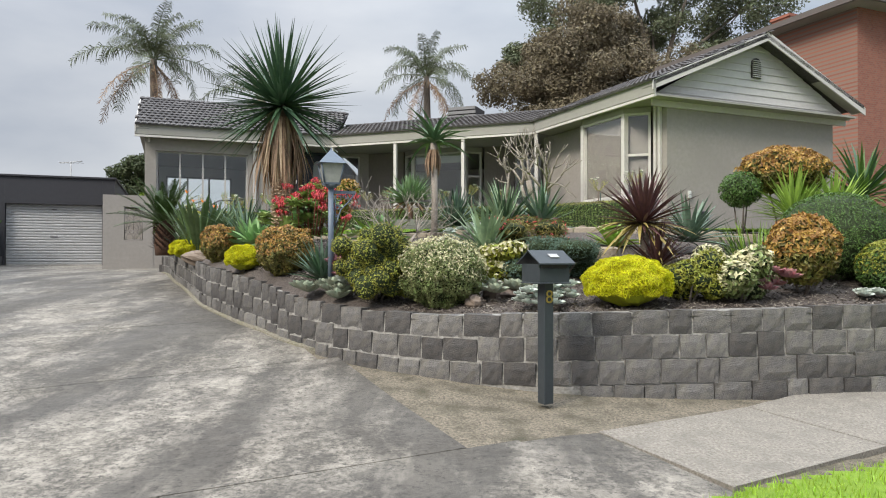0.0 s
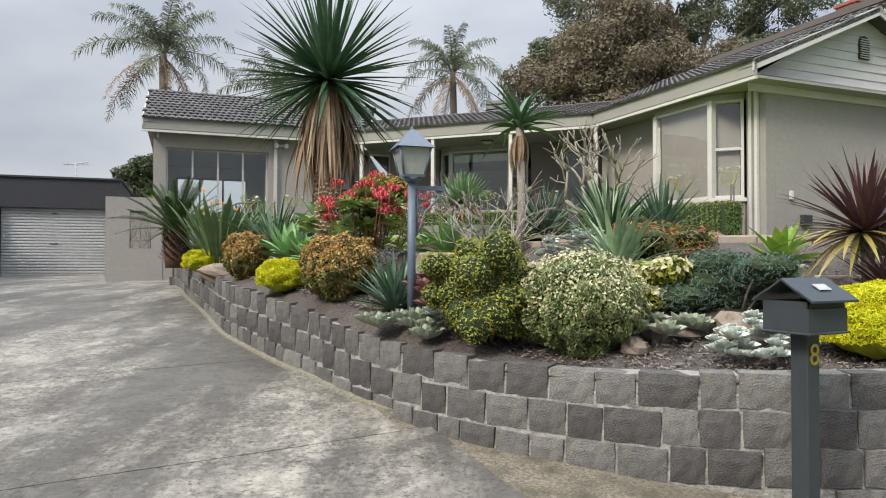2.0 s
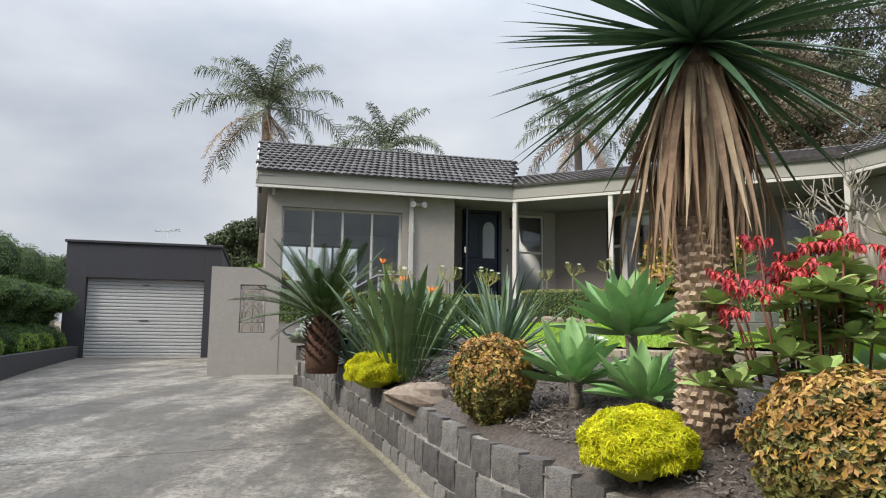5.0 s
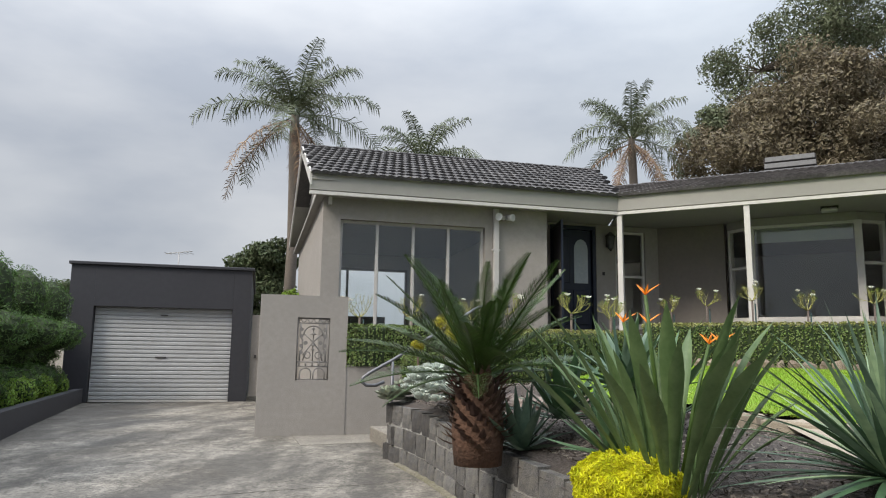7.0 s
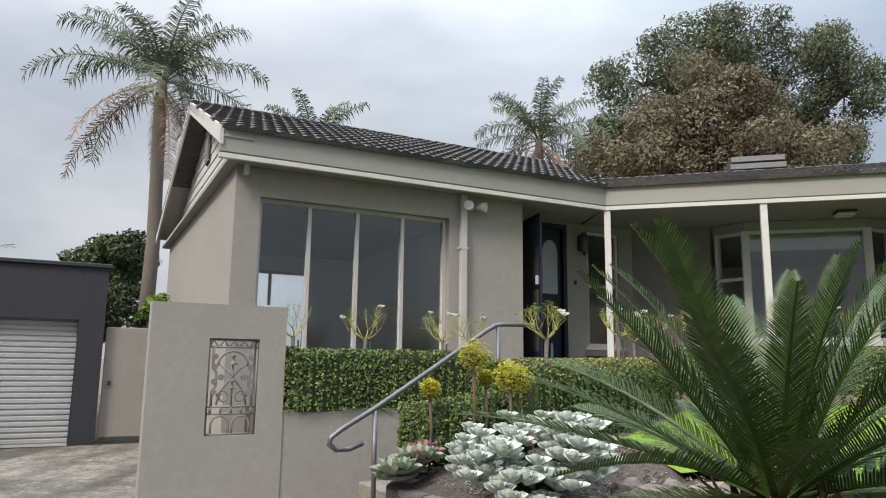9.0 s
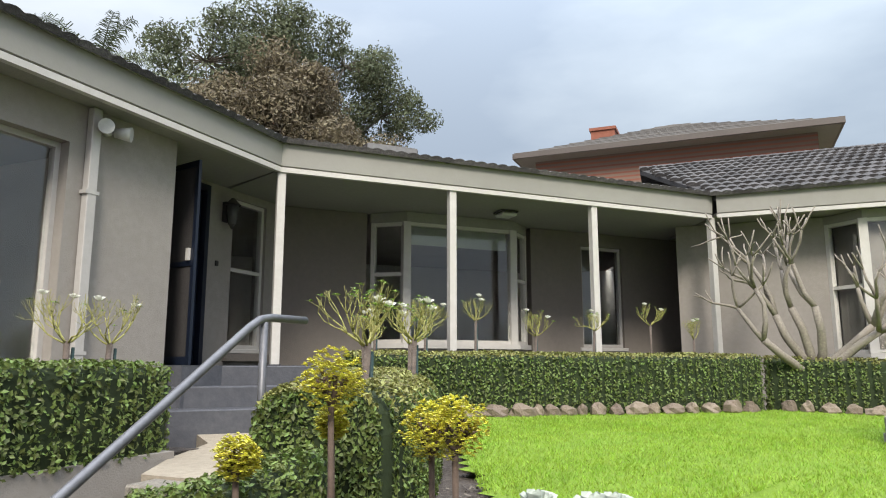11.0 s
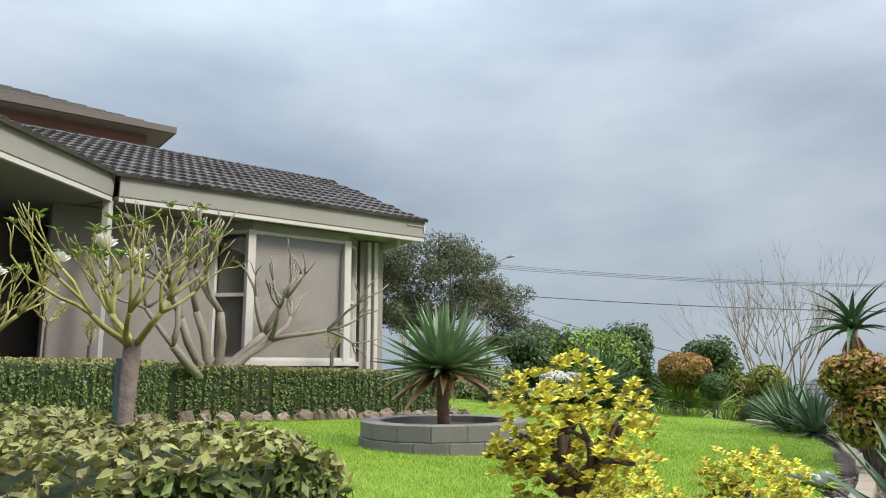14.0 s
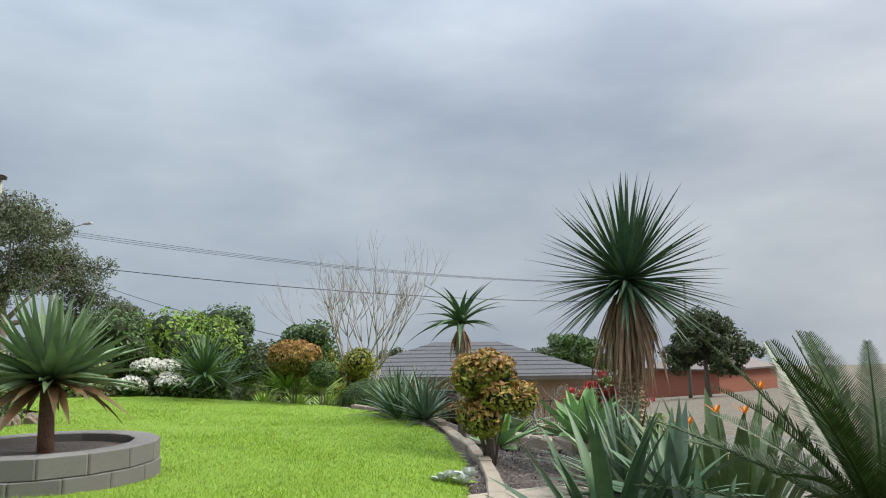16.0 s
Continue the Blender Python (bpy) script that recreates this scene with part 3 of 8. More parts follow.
def bay(name, fr, a0, a1, y_out, y_in, z0, z1, label, splay=0.42, blind=None, rail=0.85, deep_head=0.0):
    """A three-sided bay window: a wide fixed pane between two splayed double-hung sashes, on a rendered plinth, under the eave."""
    b = tagged(new(name), label, "bay window", "", "structure")
    pts = [(a0 - splay, y_in), (a0, y_out), (a1, y_out), (a1 + splay, y_in)]
    for nm, zz0, zz1, grow, material in (("plinth", 2.15, z0 - 0.07, 0.0, RENDER), ("window_sill", z0 - 0.07, z0 - 0.002, 0.06, TRIM), ("head", z1 + 0.002, SOFF, 0.0, SOFFIT)):
        bm = bmesh.new()
        c = [(x + (grow if x > (a0 + a1) / 2 else -grow), y - grow * (1 if y == y_out else 0)) for x, y in pts] + [(a1 + splay, y_in + 0.1), (a0 - splay, y_in + 0.1)]
        lo = [bm.verts.new((x, y, zz0)) for x, y in c]
        hi = [bm.verts.new((x, y, zz1)) for x, y in c]
        bm.faces.new(lo[::-1])
        bm.faces.new(hi)
        for k in range(len(c)):
            bm.faces.new((lo[k], lo[(k + 1) % len(c)], hi[(k + 1) % len(c)], hi[k]))
        bmesh.ops.transform(bm, matrix=fr, verts=bm.verts)
        part(nm, bm, material, b)
    for k, ((x0, y0), (x1, y1)) in enumerate(zip(pts, pts[1:])):
        wd = math.hypot(x1 - x0, y1 - y0)
        m = fr @ Matrix.Translation((x0, y0, z0)) @ Matrix.Rotation(math.atan2(y1 - y0, x1 - x0), 4, "Z")
        H, fw = z1 - z0, 0.05
        e = 0.06
        bm = bmesh.new()
        box(bm, 0.004, 0, 0, e, 0.09, H)
        box(bm, wd - e, 0, 0, wd - 0.004, 0.09, H)
        box(bm, e, 0.01, 0, wd - e, 0.08, fw)
        box(bm, e, 0.01, H - fw, wd - e, 0.08, H)
        if k != 1:
            box(bm, e, 0.012, rail - fw / 2, wd - e, 0.075, rail + fw / 2)
        bmesh.ops.transform(bm, matrix=m, verts=bm.verts)
        part("window_frame", bm, TRIM, b)
        bm = bmesh.new()
        box(bm, e, 0.04, fw, wd - e, 0.046, H - fw)
        bmesh.ops.transform(bm, matrix=m, verts=bm.verts)
        p = part("pane", bm, GLASS, b)
        p.visible_shadow = False
        if blind and (k == 1 or blind[2]):
            bm = bmesh.new()
            box(bm, e + 0.01, 0.11, H * blind[0], wd - e - 0.01, 0.115, H - 0.01)
            bmesh.ops.transform(bm, matrix=m, verts=bm.verts)
            part("blind", bm, blind[1], b)
    for x, y in pts[1:3]:
        bm = bmesh.new()
        box(bm, x - 0.055, y - 0.012, z0, x + 0.055, y + 0.1, z1, m=fr)
        part("corner_post", bm, TRIM, b)
    return b


bay("window_5", MW, 2.04, 3.72, 1.40, MY, 3.12, 4.80, "porch bay window with a half-drawn pale blind", blind=(0.82, PALEBLIND, False), rail=0.95)

# right wing
RY = 0.62
wall("wall_right_wing_front", RW, -0.6, 1.48, RY, RY + 0.22, 1.3, SOFF, [], RENDER, "taupe rendered wall of the right wing")
wall("wall_right_wing_end", RW, 3.90, 4.34, RY, RY + 0.22, 1.3, SOFF, [], RENDER, "taupe rendered corner of the right wing")
bay("window_6", RW, 1.86, 3.42, 0.20, RY, 2.98, 4.82, "wide bay window with a drawn grey blind", blind=(0.03, BLIND, True), splay=0.42, rail=0.92)
G = RW @ Matrix.Translation((4.34, 0, 0)) @ Matrix.Rotation(radians(90), 4, "Z")
wall("wall_right_wing_gable", G, RY + 0.221, 5.62, -0.001, 0.22, 0.9, SOFF, [], RENDER, "blank taupe rendered wall under the gable")
wall("wall_right_wing_back", RW, -3.0, 4.1, 5.4, 5.62, 1.0, SOFF, [], ROOM, "rear wall of the right wing")
wall("wall_porch_back", MW, -4.5, 9.5, 6.6, 6.8, 1.2, SOFF, [], ROOM, "rear wall of the house")
for nm, fr, a0, a1, y0, y1 in (("left", LW, 0.14, 6.4, LF + 0.25, 6.75), ("porch", MW, 0.3, 7.3, MY + 0.23, 6.55), ("right", RW, -1.0, 4.2, RY + 0.23, 5.38)):
    bm = bmesh.new()
    box(bm, a0, y0, FL - 0.1, a1, y1, FL - {"left": 0, "porch": 0.006, "right": 0.012}[nm], m=fr)
    structure("floor_" + nm, bm, ROOM, "pale carpeted room floor", "floor")

# porch slab, ceiling and posts
bm = bmesh.new()
v = [MW @ Vector(p) for p in ((-0.12, -0.06, 0), (6.4, -0.06, 0), (6.9, MY - 0.004, 0), (0.2, MY - 0.004, 0), (0.16, MY - 0.004, 0))]
v = v[:4] + [LW @ Vector((4.03, 1.046, 0)), LW @ Vector((4.03, 0.06, 0))]
lo = [bm.verts.new((p.x, p.y, 1.9)) for p in v]
hi = [bm.verts.new((p.x, p.y, FL)) for p in v]
bm.faces.new(hi)
bm.faces.new(lo[::-1])
for k in range(6):
    bm.faces.new((lo[k], lo[(k + 1) % 6], hi[(k + 1) % 6], hi[k]))
structure("floor_porch_slab", bm, STEPMAT, "grey painted concrete porch floor", "floor")


def plate(name, pts, z0, z1, material, label, category):
    bm = bmesh.new()
    lo = [bm.verts.new((p.x, p.y, z0)) for p in pts]
    hi = [bm.verts.new((p.x, p.y, z1)) for p in pts]
    bm.faces.new(hi)
    bm.faces.new(lo[::-1])
    for k in range(len(pts)):
        bm.faces.new((lo[k], lo[(k + 1) % len(pts)], hi[(k + 1) % len(pts)], hi[k]))
    return structure(name, bm, material, label, category)


CZ = SOFF + 0.003
plate("ceiling_left", [LW @ Vector(p) for p in ((0.0, 0.03, 0), (L_END, 0.03, 0), (L_END + 2.6, 7.2, 0), (0.0, 7.2, 0))], CZ, CZ + 0.05, SOFFIT, "grey painted eave lining of the left wing", "ceiling")
plate("ceiling_porch", [MW @ Vector(p) for p in ((0.0, 0.03, 0), (M_END, 0.03, 0), (M_END + 2.7, 6.8, 0), (-2.5, 6.8, 0))], CZ + 0.004, CZ + 0.056, SOFFIT, "grey painted porch ceiling", "ceiling")
plate("ceiling_right", [RW @ Vector(p) for p in ((0.0, 0.03, 0), (R_END - 0.02, 0.03, 0), (R_END - 0.02, 5.95, 0), (-2.5, 5.95, 0))], CZ + 0.008, CZ + 0.052, SOFFIT, "grey painted eave lining of the right wing", "ceiling")


def fascia(name, fr, a0, a1, label):
    """A deep pale fascia with the gutter's lip above and a white bead below."""
    f = tagged(new(name), label, "fascia", "", "structure")
    for nm, pr, material in (("board", [(0.0, SOFF + 0.035), (-0.035, SOFF + 0.05), (-0.05, EAVE - 0.03), (0.02, EAVE - 0.03), (0.02, SOFF + 0.035)], FASCIA), ("bead", [(0.0, SOFF - 0.02), (-0.03, SOFF - 0.02), (-0.03, SOFF + 0.034), (0.028, SOFF + 0.034), (0.028, SOFF - 0.02)], TRIM), ("gutter_lip", [(-0.062, EAVE - 0.028), (-0.062, EAVE), (-0.04, EAVE), (-0.04, EAVE - 0.012), (0.02, EAVE - 0.012), (0.02, EAVE - 0.028)], FASCIA)):
        bm = bmesh.new()
        e = [[bm.verts.new((a, y, z)) for y, z in pr] for a in (a0, a1)]
        for k in range(len(pr)):
            bm.faces.new((e[0][k], e[0][(k + 1) % len(pr)], e[1][(k + 1) % len(pr)], e[1][k]))
        bm.faces.new(e[0])
        bm.faces.new(e[1][::-1])
        bmesh.ops.transform(bm, matrix=fr, verts=bm.verts)
        part(nm, bm, material, f)


fascia("trim_fascia_left", LW, -0.12, L_END - 0.01, "deep beige fascia with a white lower bead, left wing")
fascia("trim_fascia_porch", MW, 0.01, M_END - 0.015, "deep beige fascia with a white lower bead, porch")
fascia("trim_fascia_right", RW, 0.015, R_END, "deep beige fascia with a white lower bead, right wing")

for k in range(4):
    p = thing("porch_post", "slim square white-painted porch post", "post", tuple(MW @ Vector((0.03 + k * 2.07, 0.035, FL if k == 0 else 2.2))), -21.4, "porch posts")
    bm = bmesh.new()
    box(bm, -0.045, -0.045, 0, 0.045, 0.045, SOFF - (FL if k == 0 else 2.2), bevel=0.004)
    part("shaft", bm, TRIM, p)
    if k == 0:
        bm = bmesh.new()
        box(bm, -0.06, -0.06, 0.001, 0.06, 0.06, 0.012)
        part("base_plate", bm, STEPMAT, p)

# ---- roofs ----
def tile_mesh():
    """One double-roman concrete tile, 0.30 wide and 0.40 long, its nose hanging over the next course."""
    v, f = [], []
    n = 8
    for s, lift in ((0.0, 0.045), (0.40, 0.012)):
        for k in range(n + 1):
            u = k / n
            v.append((u * 0.305, s, lift + 0.022 * abs(math.sin(math.pi * 2 * u)) ** 0.8))
    for k in range(n):
        f.append((k, k + 1, n + 2 + k, n + 1 + k))
    b = len(v)
    for k in range(n + 1):
        v.append((k / n * 0.305, 0.004, 0.0))
    for k in range(n):
        f.append((b + k, b + k + 1, k + 1, k))
    me = data_of("tile", (v, f), TILE)
    return me


TILE_ME = tile_mesh()
CAP_BM = bmesh.new()
for k in range(7):
    a = math.pi * k / 6
    for s, r in ((0, 0.115), (0.36, 0.10)):
        CAP_BM.verts.new((s, r * math.cos(a), r * math.sin(a) * 0.8))
CAP_BM.verts.ensure_lookup_table()
for k in range(6):
    CAP_BM.faces.new([CAP_BM.verts[i] for i in (2 * k, 2 * k + 1, 2 * k + 3, 2 * k + 2)])
CAP_BM.faces.new([CAP_BM.verts[2 * k] for k in range(7)])
CAP_ME = data_of("ridge_cap", CAP_BM, TILE)


def roof(name, fr, a0, a1, ra0, ra1, half, ridge, rear, label, rear_z=EAVE):
    """Gabled roof over a wing: eave from a0 to a1, ridge from ra0 to ra1, tiles laid on the front slope."""
    r = tagged(new(name), label, "roof", "", "structure")
    v = [(a0, -0.04, EAVE - 0.02), (a1, -0.04, EAVE - 0.02), (ra1, half, ridge), (ra0, half, ridge), (ra1, rear, rear_z), (ra0, rear, rear_z)]
    v += [(x, y, z - 0.09) for x, y, z in v]
    bm = (v, [(0, 1, 2, 3), (3, 2, 4, 5), (7, 6, 9, 8), (8, 9, 11, 10), (0, 6, 7, 1), (5, 4, 10, 11), (0, 3, 9, 6), (3, 5, 11, 9), (1, 7, 8, 2), (2, 8, 10, 4)])
    b = part("roof_deck", bm, TILE, r)
    b.data.transform(fr)
    slope = math.atan2(ridge - EAVE + 0.02, half + 0.04)
    length = math.hypot(ridge - EAVE + 0.02, half + 0.04)
    rows_n = int(length / 0.335) + 1
    for i in range(rows_n):
        s = -0.07 + i * 0.335
        t = max(0.0, min(1.0, (s + 0.2) / length))
        lo, hi = a0 + (ra0 - a0) * t, a1 + (ra1 - a1) * t
        n = int((hi - lo + 0.06) / 0.30)
        for k in range(n):
            a = lo + (hi - lo - n * 0.30) / 2 + k * 0.30
            m = fr @ Matrix.Translation((a, -0.04 + s * math.cos(slope), EAVE - 0.015 + s * math.sin(slope))) @ Matrix.Rotation(slope, 4, "X") @ Matrix.Rotation(rnd.uniform(-0.012, 0.012), 4, "Z")
            part("roof_tile", TILE_ME, TILE, r, "", m)
    n = int((ra1 - ra0) / 0.33)
    for k in range(n):
        part("ridge_cap", CAP_ME, TILE, r, "", fr @ Matrix.Translation((ra0 + k * (ra1 - ra0) / n, half, ridge - 0.02)) @ Matrix.Rotation(rnd.uniform(-0.03, 0.03), 4, "Z"))
    return r


roof("roof_left_wing", LW, -0.12, L_END, -0.12, L_END + 1.22, 3.1, RIDGE, 7.2, "weathered dark concrete tile roof of the left wing")
roof("roof_porch", MW, 0.0, M_END, -1.22, M_END + 1.32, 3.15, 6.17, 6.9, "weathered dark concrete tile roof above the porch")
roof("roof_right_wing", RW, 0.0, R_END, -1.32, R_END, 3.1, RIDGE, 6.2, "weathered dark concrete tile roof of the right wing")


def gable(name, fr, x, sign, half, rear, label, vent_y):
    """Weatherboards, barge boards and a louvred vent in a gable end; sign is the way it faces along the wing."""
    g = tagged(new(name), label, "gable", "", "structure")
    n = 9
    top = RIDGE - 0.12
    for k in range(n):
        z0 = SOFF + 0.02 + k * (top - SOFF - 0.02) / n
        z1 = z0 + (top - SOFF - 0.02) / n + 0.015
        f0, f1 = (z0 - SOFF) / (RIDGE - SOFF), (min(z1, top) - SOFF) / (RIDGE - SOFF)
        ya, yb, yc, yd = LF * 0 + half * f0, rear + (half - rear) * f0, half * f1, rear + (half - rear) * f1
        if yb - ya < 0.05:
            continue
        xs0, xs1 = x + sign * 0.03, x + sign * 0.012
        v = [(xs0, ya, z0), (xs0, yb, z0), (xs1, yd, z1), (xs1, yc, z1), (x - sign * 0.02, ya, z0), (x - sign * 0.02, yb, z0), (x - sign * 0.02, yd, z1), (x - sign * 0.02, yc, z1)]
        ob = part("weatherboard", (v, [(0, 1, 2, 3), (7, 6, 5, 4), (0, 4, 5, 1), (3, 2, 6, 7), (0, 3, 7, 4), (1, 5, 6, 2)]), BOARD, g)
        ob.data.transform(fr)
    ob_x = x + sign * 0.36
    for y0, z0, y1, z1 in ((-0.06, EAVE - 0.10, half, RIDGE - 0.02), (half, RIDGE - 0.02, rear + 0.05, EAVE - 0.10)):
        bm = bmesh.new()
        c = [(y0, z0 - 0.11), (y1, z1 - 0.13), (y1, z1 + 0.05), (y0, z0 + 0.09)]
        lo = [bm.verts.new((ob_x, y, z)) for y, z in c]
        hi = [bm.verts.new((ob_x - sign * 0.03, y, z)) for y, z in c]
        bm.faces.new(lo)
        bm.faces.new(hi[::-1])
        for k in range(4):
            bm.faces.new((lo[k], lo[(k + 1) % 4], hi[(k + 1) % 4], hi[k]))
        bmesh.ops.transform(bm, matrix=fr, verts=bm.verts)
        part("barge_board", bm, TRIM, g)
        bm = bmesh.new()
        vv = [bm.verts.new((xx, y, z)) for xx, y, z in ((x, y0, z0 - 0.02), (x, y1, z1 - 0.05), (ob_x - sign * 0.031, y1, z1 - 0.05), (ob_x - sign * 0.031, y0, z0 - 0.02))]
        bm.faces.new(vv)
        ext = bmesh.ops.extrude_face_region(bm, geom=list(bm.faces))
        bmesh.ops.translate(bm, vec=(0, 0, 0.02), verts=[q for q in ext["geom"] if isinstance(q, bmesh.types.BMVert)])
        bmesh.ops.transform(bm, matrix=fr, verts=bm.verts)
        part("eave_lining", bm, SOFFIT, g)
    bm = bmesh.new()
    box(bm, x + sign * 0.035 if sign < 0 else x - 0.02, 0.2, SOFF - 0.12, x + 0.02 if sign < 0 else x + 0.035, rear - 0.2, SOFF + 0.02)
    bmesh.ops.transform(bm, matrix=fr, verts=bm.verts)
    part("trim_board", bm, TRIM, g)
    vent = part("vent", box(bmesh.new(), x - 0.05, vent_y - 0.14, 5.68, x + 0.05, vent_y + 0.14, 6.0, m=fr), DARK, g)
    bm = bmesh.new()
    for k in range(7):
        a = math.pi * k / 6
        bm.verts.new(fr @ Vector((x + sign * 0.05, vent_y + 0.14 * math.cos(a), 6.001 + 0.13 * math.sin(a))))
        bm.verts.new(fr @ Vector((x - sign * 0.0, vent_y + 0.14 * math.cos(a), 6.001 + 0.13 * math.sin(a))))
    bm.verts.ensure_lookup_table()
    bm.faces.new([bm.verts[2 * k] for k in range(7)])
    for k in range(6):
        bm.faces.new([bm.verts[i] for i in (2 * k, 2 * k + 1, 2 * k + 3, 2 * k + 2)])
    part("vent_arch", bm, DARK, vent)
    for k in range(9):
        bm = bmesh.new()
        box(bm, -0.012, -0.135, 0, 0.03, 0.135, 0.014)
        part("slat", bm, BOARD, vent, "", fr @ Matrix.Translation((x + sign * 0.065, vent_y, 5.70 + k * 0.045)) @ Matrix.Rotation(radians(35 * sign), 4, "Y"))
    return g


gable("trim_gable_left", LW, 0.24, -1, 3.1, 7.2, "pale weatherboard gable with a louvred vent", 3.1)
gable("trim_gable_right", RW, 4.36, 1, 3.1, 6.2, "pale weatherboard gable with an arched louvred vent", 3.1)


# ---- bluestone retaining wall ----
stone_wall = tagged(new("retaining_wall"), "curved retaining wall of rough dark bluestone blocks", "retaining wall", "", "structure")
wall_r = random.Random(11)


def block_mesh(seed, w=1.0):
    """A rock-faced block, one unit wide, deep and high, with a bulging uneven face and worn edges."""
    r = random.Random(seed)
    bm = bmesh.new()
    n, m = 4, 3
    grid = []
    for j in range(m + 1):
        row = []
        for i in range(n + 1):
            edge = i in (0, n) or j in (0, m)
            x, z = i / n, j / m
            if i == 0:
                x += 0.004 + r.uniform(-0.006, 0.016)
            if i == n:
                x -= 0.004 + r.uniform(-0.006, 0.016)
            if j == 0:
                z += 0.004 + r.uniform(-0.01, 0.022)
            if j == m:
                z -= 0.004 + r.uniform(-0.01, 0.022)
            y = 0.03 + r.uniform(-0.02, 0.03) if edge else -r.uniform(-0.01, 0.05)
            row.append(bm.verts.new((x - 0.5, y, z)))
        grid.append(row)
    for j in range(m):
        for i in range(n):
            bm.faces.new((grid[j][i], grid[j][i + 1], grid[j + 1][i + 1], grid[j + 1][i]))
    back = [bm.verts.new((x - 0.5, 1.0, z)) for x, z in ((0.02, 0.02), (0.98, 0.02), (0.98, 0.98), (0.02, 0.98))]
    bm.faces.new([grid[0][i] for i in range(n, -1, -1)] + [back[0], back[1]])
    bm.faces.new([grid[m][i] for i in range(n + 1)] + [back[2], back[3]])
    bm.faces.new([grid[j][0] for j in range(m + 1)] + [back[3], back[0]])
    bm.faces.new([grid[j][n] for j in range(m, -1, -1)] + [back[1], back[2]])
    return data_of("block", bm, STONE)


BLOCKS = [block_mesh(s) for s in range(10)]
arc = [0.0]
for a, b in zip(WALL_PTS, WALL_PTS[1:]):
    arc.append(arc[-1] + (b.xy - a.xy).length)


def wall_at(s):
    x = float(np.interp(s, arc, WALL_XY[:, 0]))
    y = float(np.interp(s, arc, WALL_XY[:, 1]))
    z = float(np.interp(s, arc, WALL_Z))
    x2, y2 = float(np.interp(min(s + 0.15, arc[-1]), arc, WALL_XY[:, 0])), float(np.interp(min(s + 0.15, arc[-1]), arc, WALL_XY[:, 1]))
    x1, y1 = float(np.interp(max(s - 0.15, 0), arc, WALL_XY[:, 0])), float(np.interp(max(s - 0.15, 0), arc, WALL_XY[:, 1]))
    return x, y, z, math.atan2(y2 - y1, x2 - x1)


for c in range(4):
    s = wall_r.uniform(-0.2, 0.0)
    while s < arc[-1] - 0.1:
        w = wall_r.uniform(0.19, 0.36)
        x, y, zt, ang = wall_at(max(0.0, s + w / 2))
        h = 0.212
        z0 = zt - (c + 1) * h + wall_r.uniform(-0.006, 0.006)
        if z0 + h > gz(x, y) + 0.03:
            batter = 0.018 * c
            m = Matrix.Translation((x, y, z0)) @ Matrix.Rotation(ang + math.pi, 4, "Z") @ Matrix.Translation((0, -batter, 0)) @ Matrix.Rotation(wall_r.uniform(-0.03, 0.03), 4, "Y") @ Matrix.Diagonal((w - wall_r.uniform(0.004, 0.018), 0.17, h - wall_r.uniform(0.0, 0.014), 1))
            part("block", wall_r.choice(BLOCKS), STONE, stone_wall, "", m)
        s += w
# mortar bed behind the faces
v, f = [], []
for i, p in enumerate(WALL_PTS):
    a, b = WALL_PTS[max(0, i - 1)], WALL_PTS[min(len(WALL_PTS) - 1, i + 1)]
    t = (b.xy - a.xy).normalized()
    n2 = Vector((t.y, -t.x))   # into the bed
    g = gz(p.x, p.y) - 0.1
    for off, z in ((-0.026, g), (0.02, p.z - 0.022), (0.19, p.z - 0.018), (0.19, g)):
        v.append((p.x + n2.x * off, p.y + n2.y * off, z))
for i in range(len(WALL_PTS) - 1):
    for k in range(3):
        f.append((4 * i + k, 4 * i + k + 1, 4 * i + 5 + k, 4 * i + 4 + k))
part("mortar", (v, f), MORTAR, stone_wall)
# concrete kerb strip at the foot along the drive
v, f = [], []
pts = [p for p in WALL_PTS if p.y > 7.9 and p.x > -6.4 and p.y < 16.4]
for i, p in enumerate(pts):
    a, b = pts[max(0, i - 1)], pts[min(len(pts) - 1, i + 1)]
    t = (b.xy - a.xy).normalized()
    n2 = Vector((-t.y, t.x))
    for off, z in ((-0.02, 0.03), (0.085, 0.018), (0.095, -0.05)):
        q = p.xy + n2 * off
        v.append((q.x, q.y, gz(q.x, q.y) + z))
for i in range(len(pts) - 1):
    for k in range(2):
        f.append((3 * i + k, 3 * i + k + 1, 3 * i + 4 + k, 3 * i + 3 + k))
structure("trim_kerb_strip", (v, f), MOSSYCONC, "mossy concrete strip at the foot of the stone wall", "kerb")

# ---- garage, gate, pillar, side wall ----
GF = frame_at(-11.4, 23.7, 21.0)
garage = thing("garage", "charcoal flat-roofed garage with a closed silver roller door", "garage", (-11.4, 23.7, 1.36), 21.0)
for nm, q in (("pier", (-3.25, 0, -2.762, 2.86)), ("pier", (0.042, 0, 0.42, 2.86)), ("lintel", (-2.76, 2.0, 0.04, 2.86))):
    part(nm, box(bmesh.new(), q[0], 0, q[1], q[2], 0.3, q[3]), CHAR, garage)
bm = bmesh.new()
box(bm, -3.25, 0.3, 0, -3.05, 6.5, 2.86)
box(bm, 0.22, 0.3, 0, 0.42, 6.5, 2.86)
box(bm, -3.05, 6.3, 0, 0.22, 6.5, 2.86)
part("side_wall", bm, CHAR, garage)
bm = bmesh.new()
box(bm, -3.3, -0.05, 2.863, 0.47, 6.55, 2.93, bevel=0.01)
part("roof", bm, CHAR, garage)
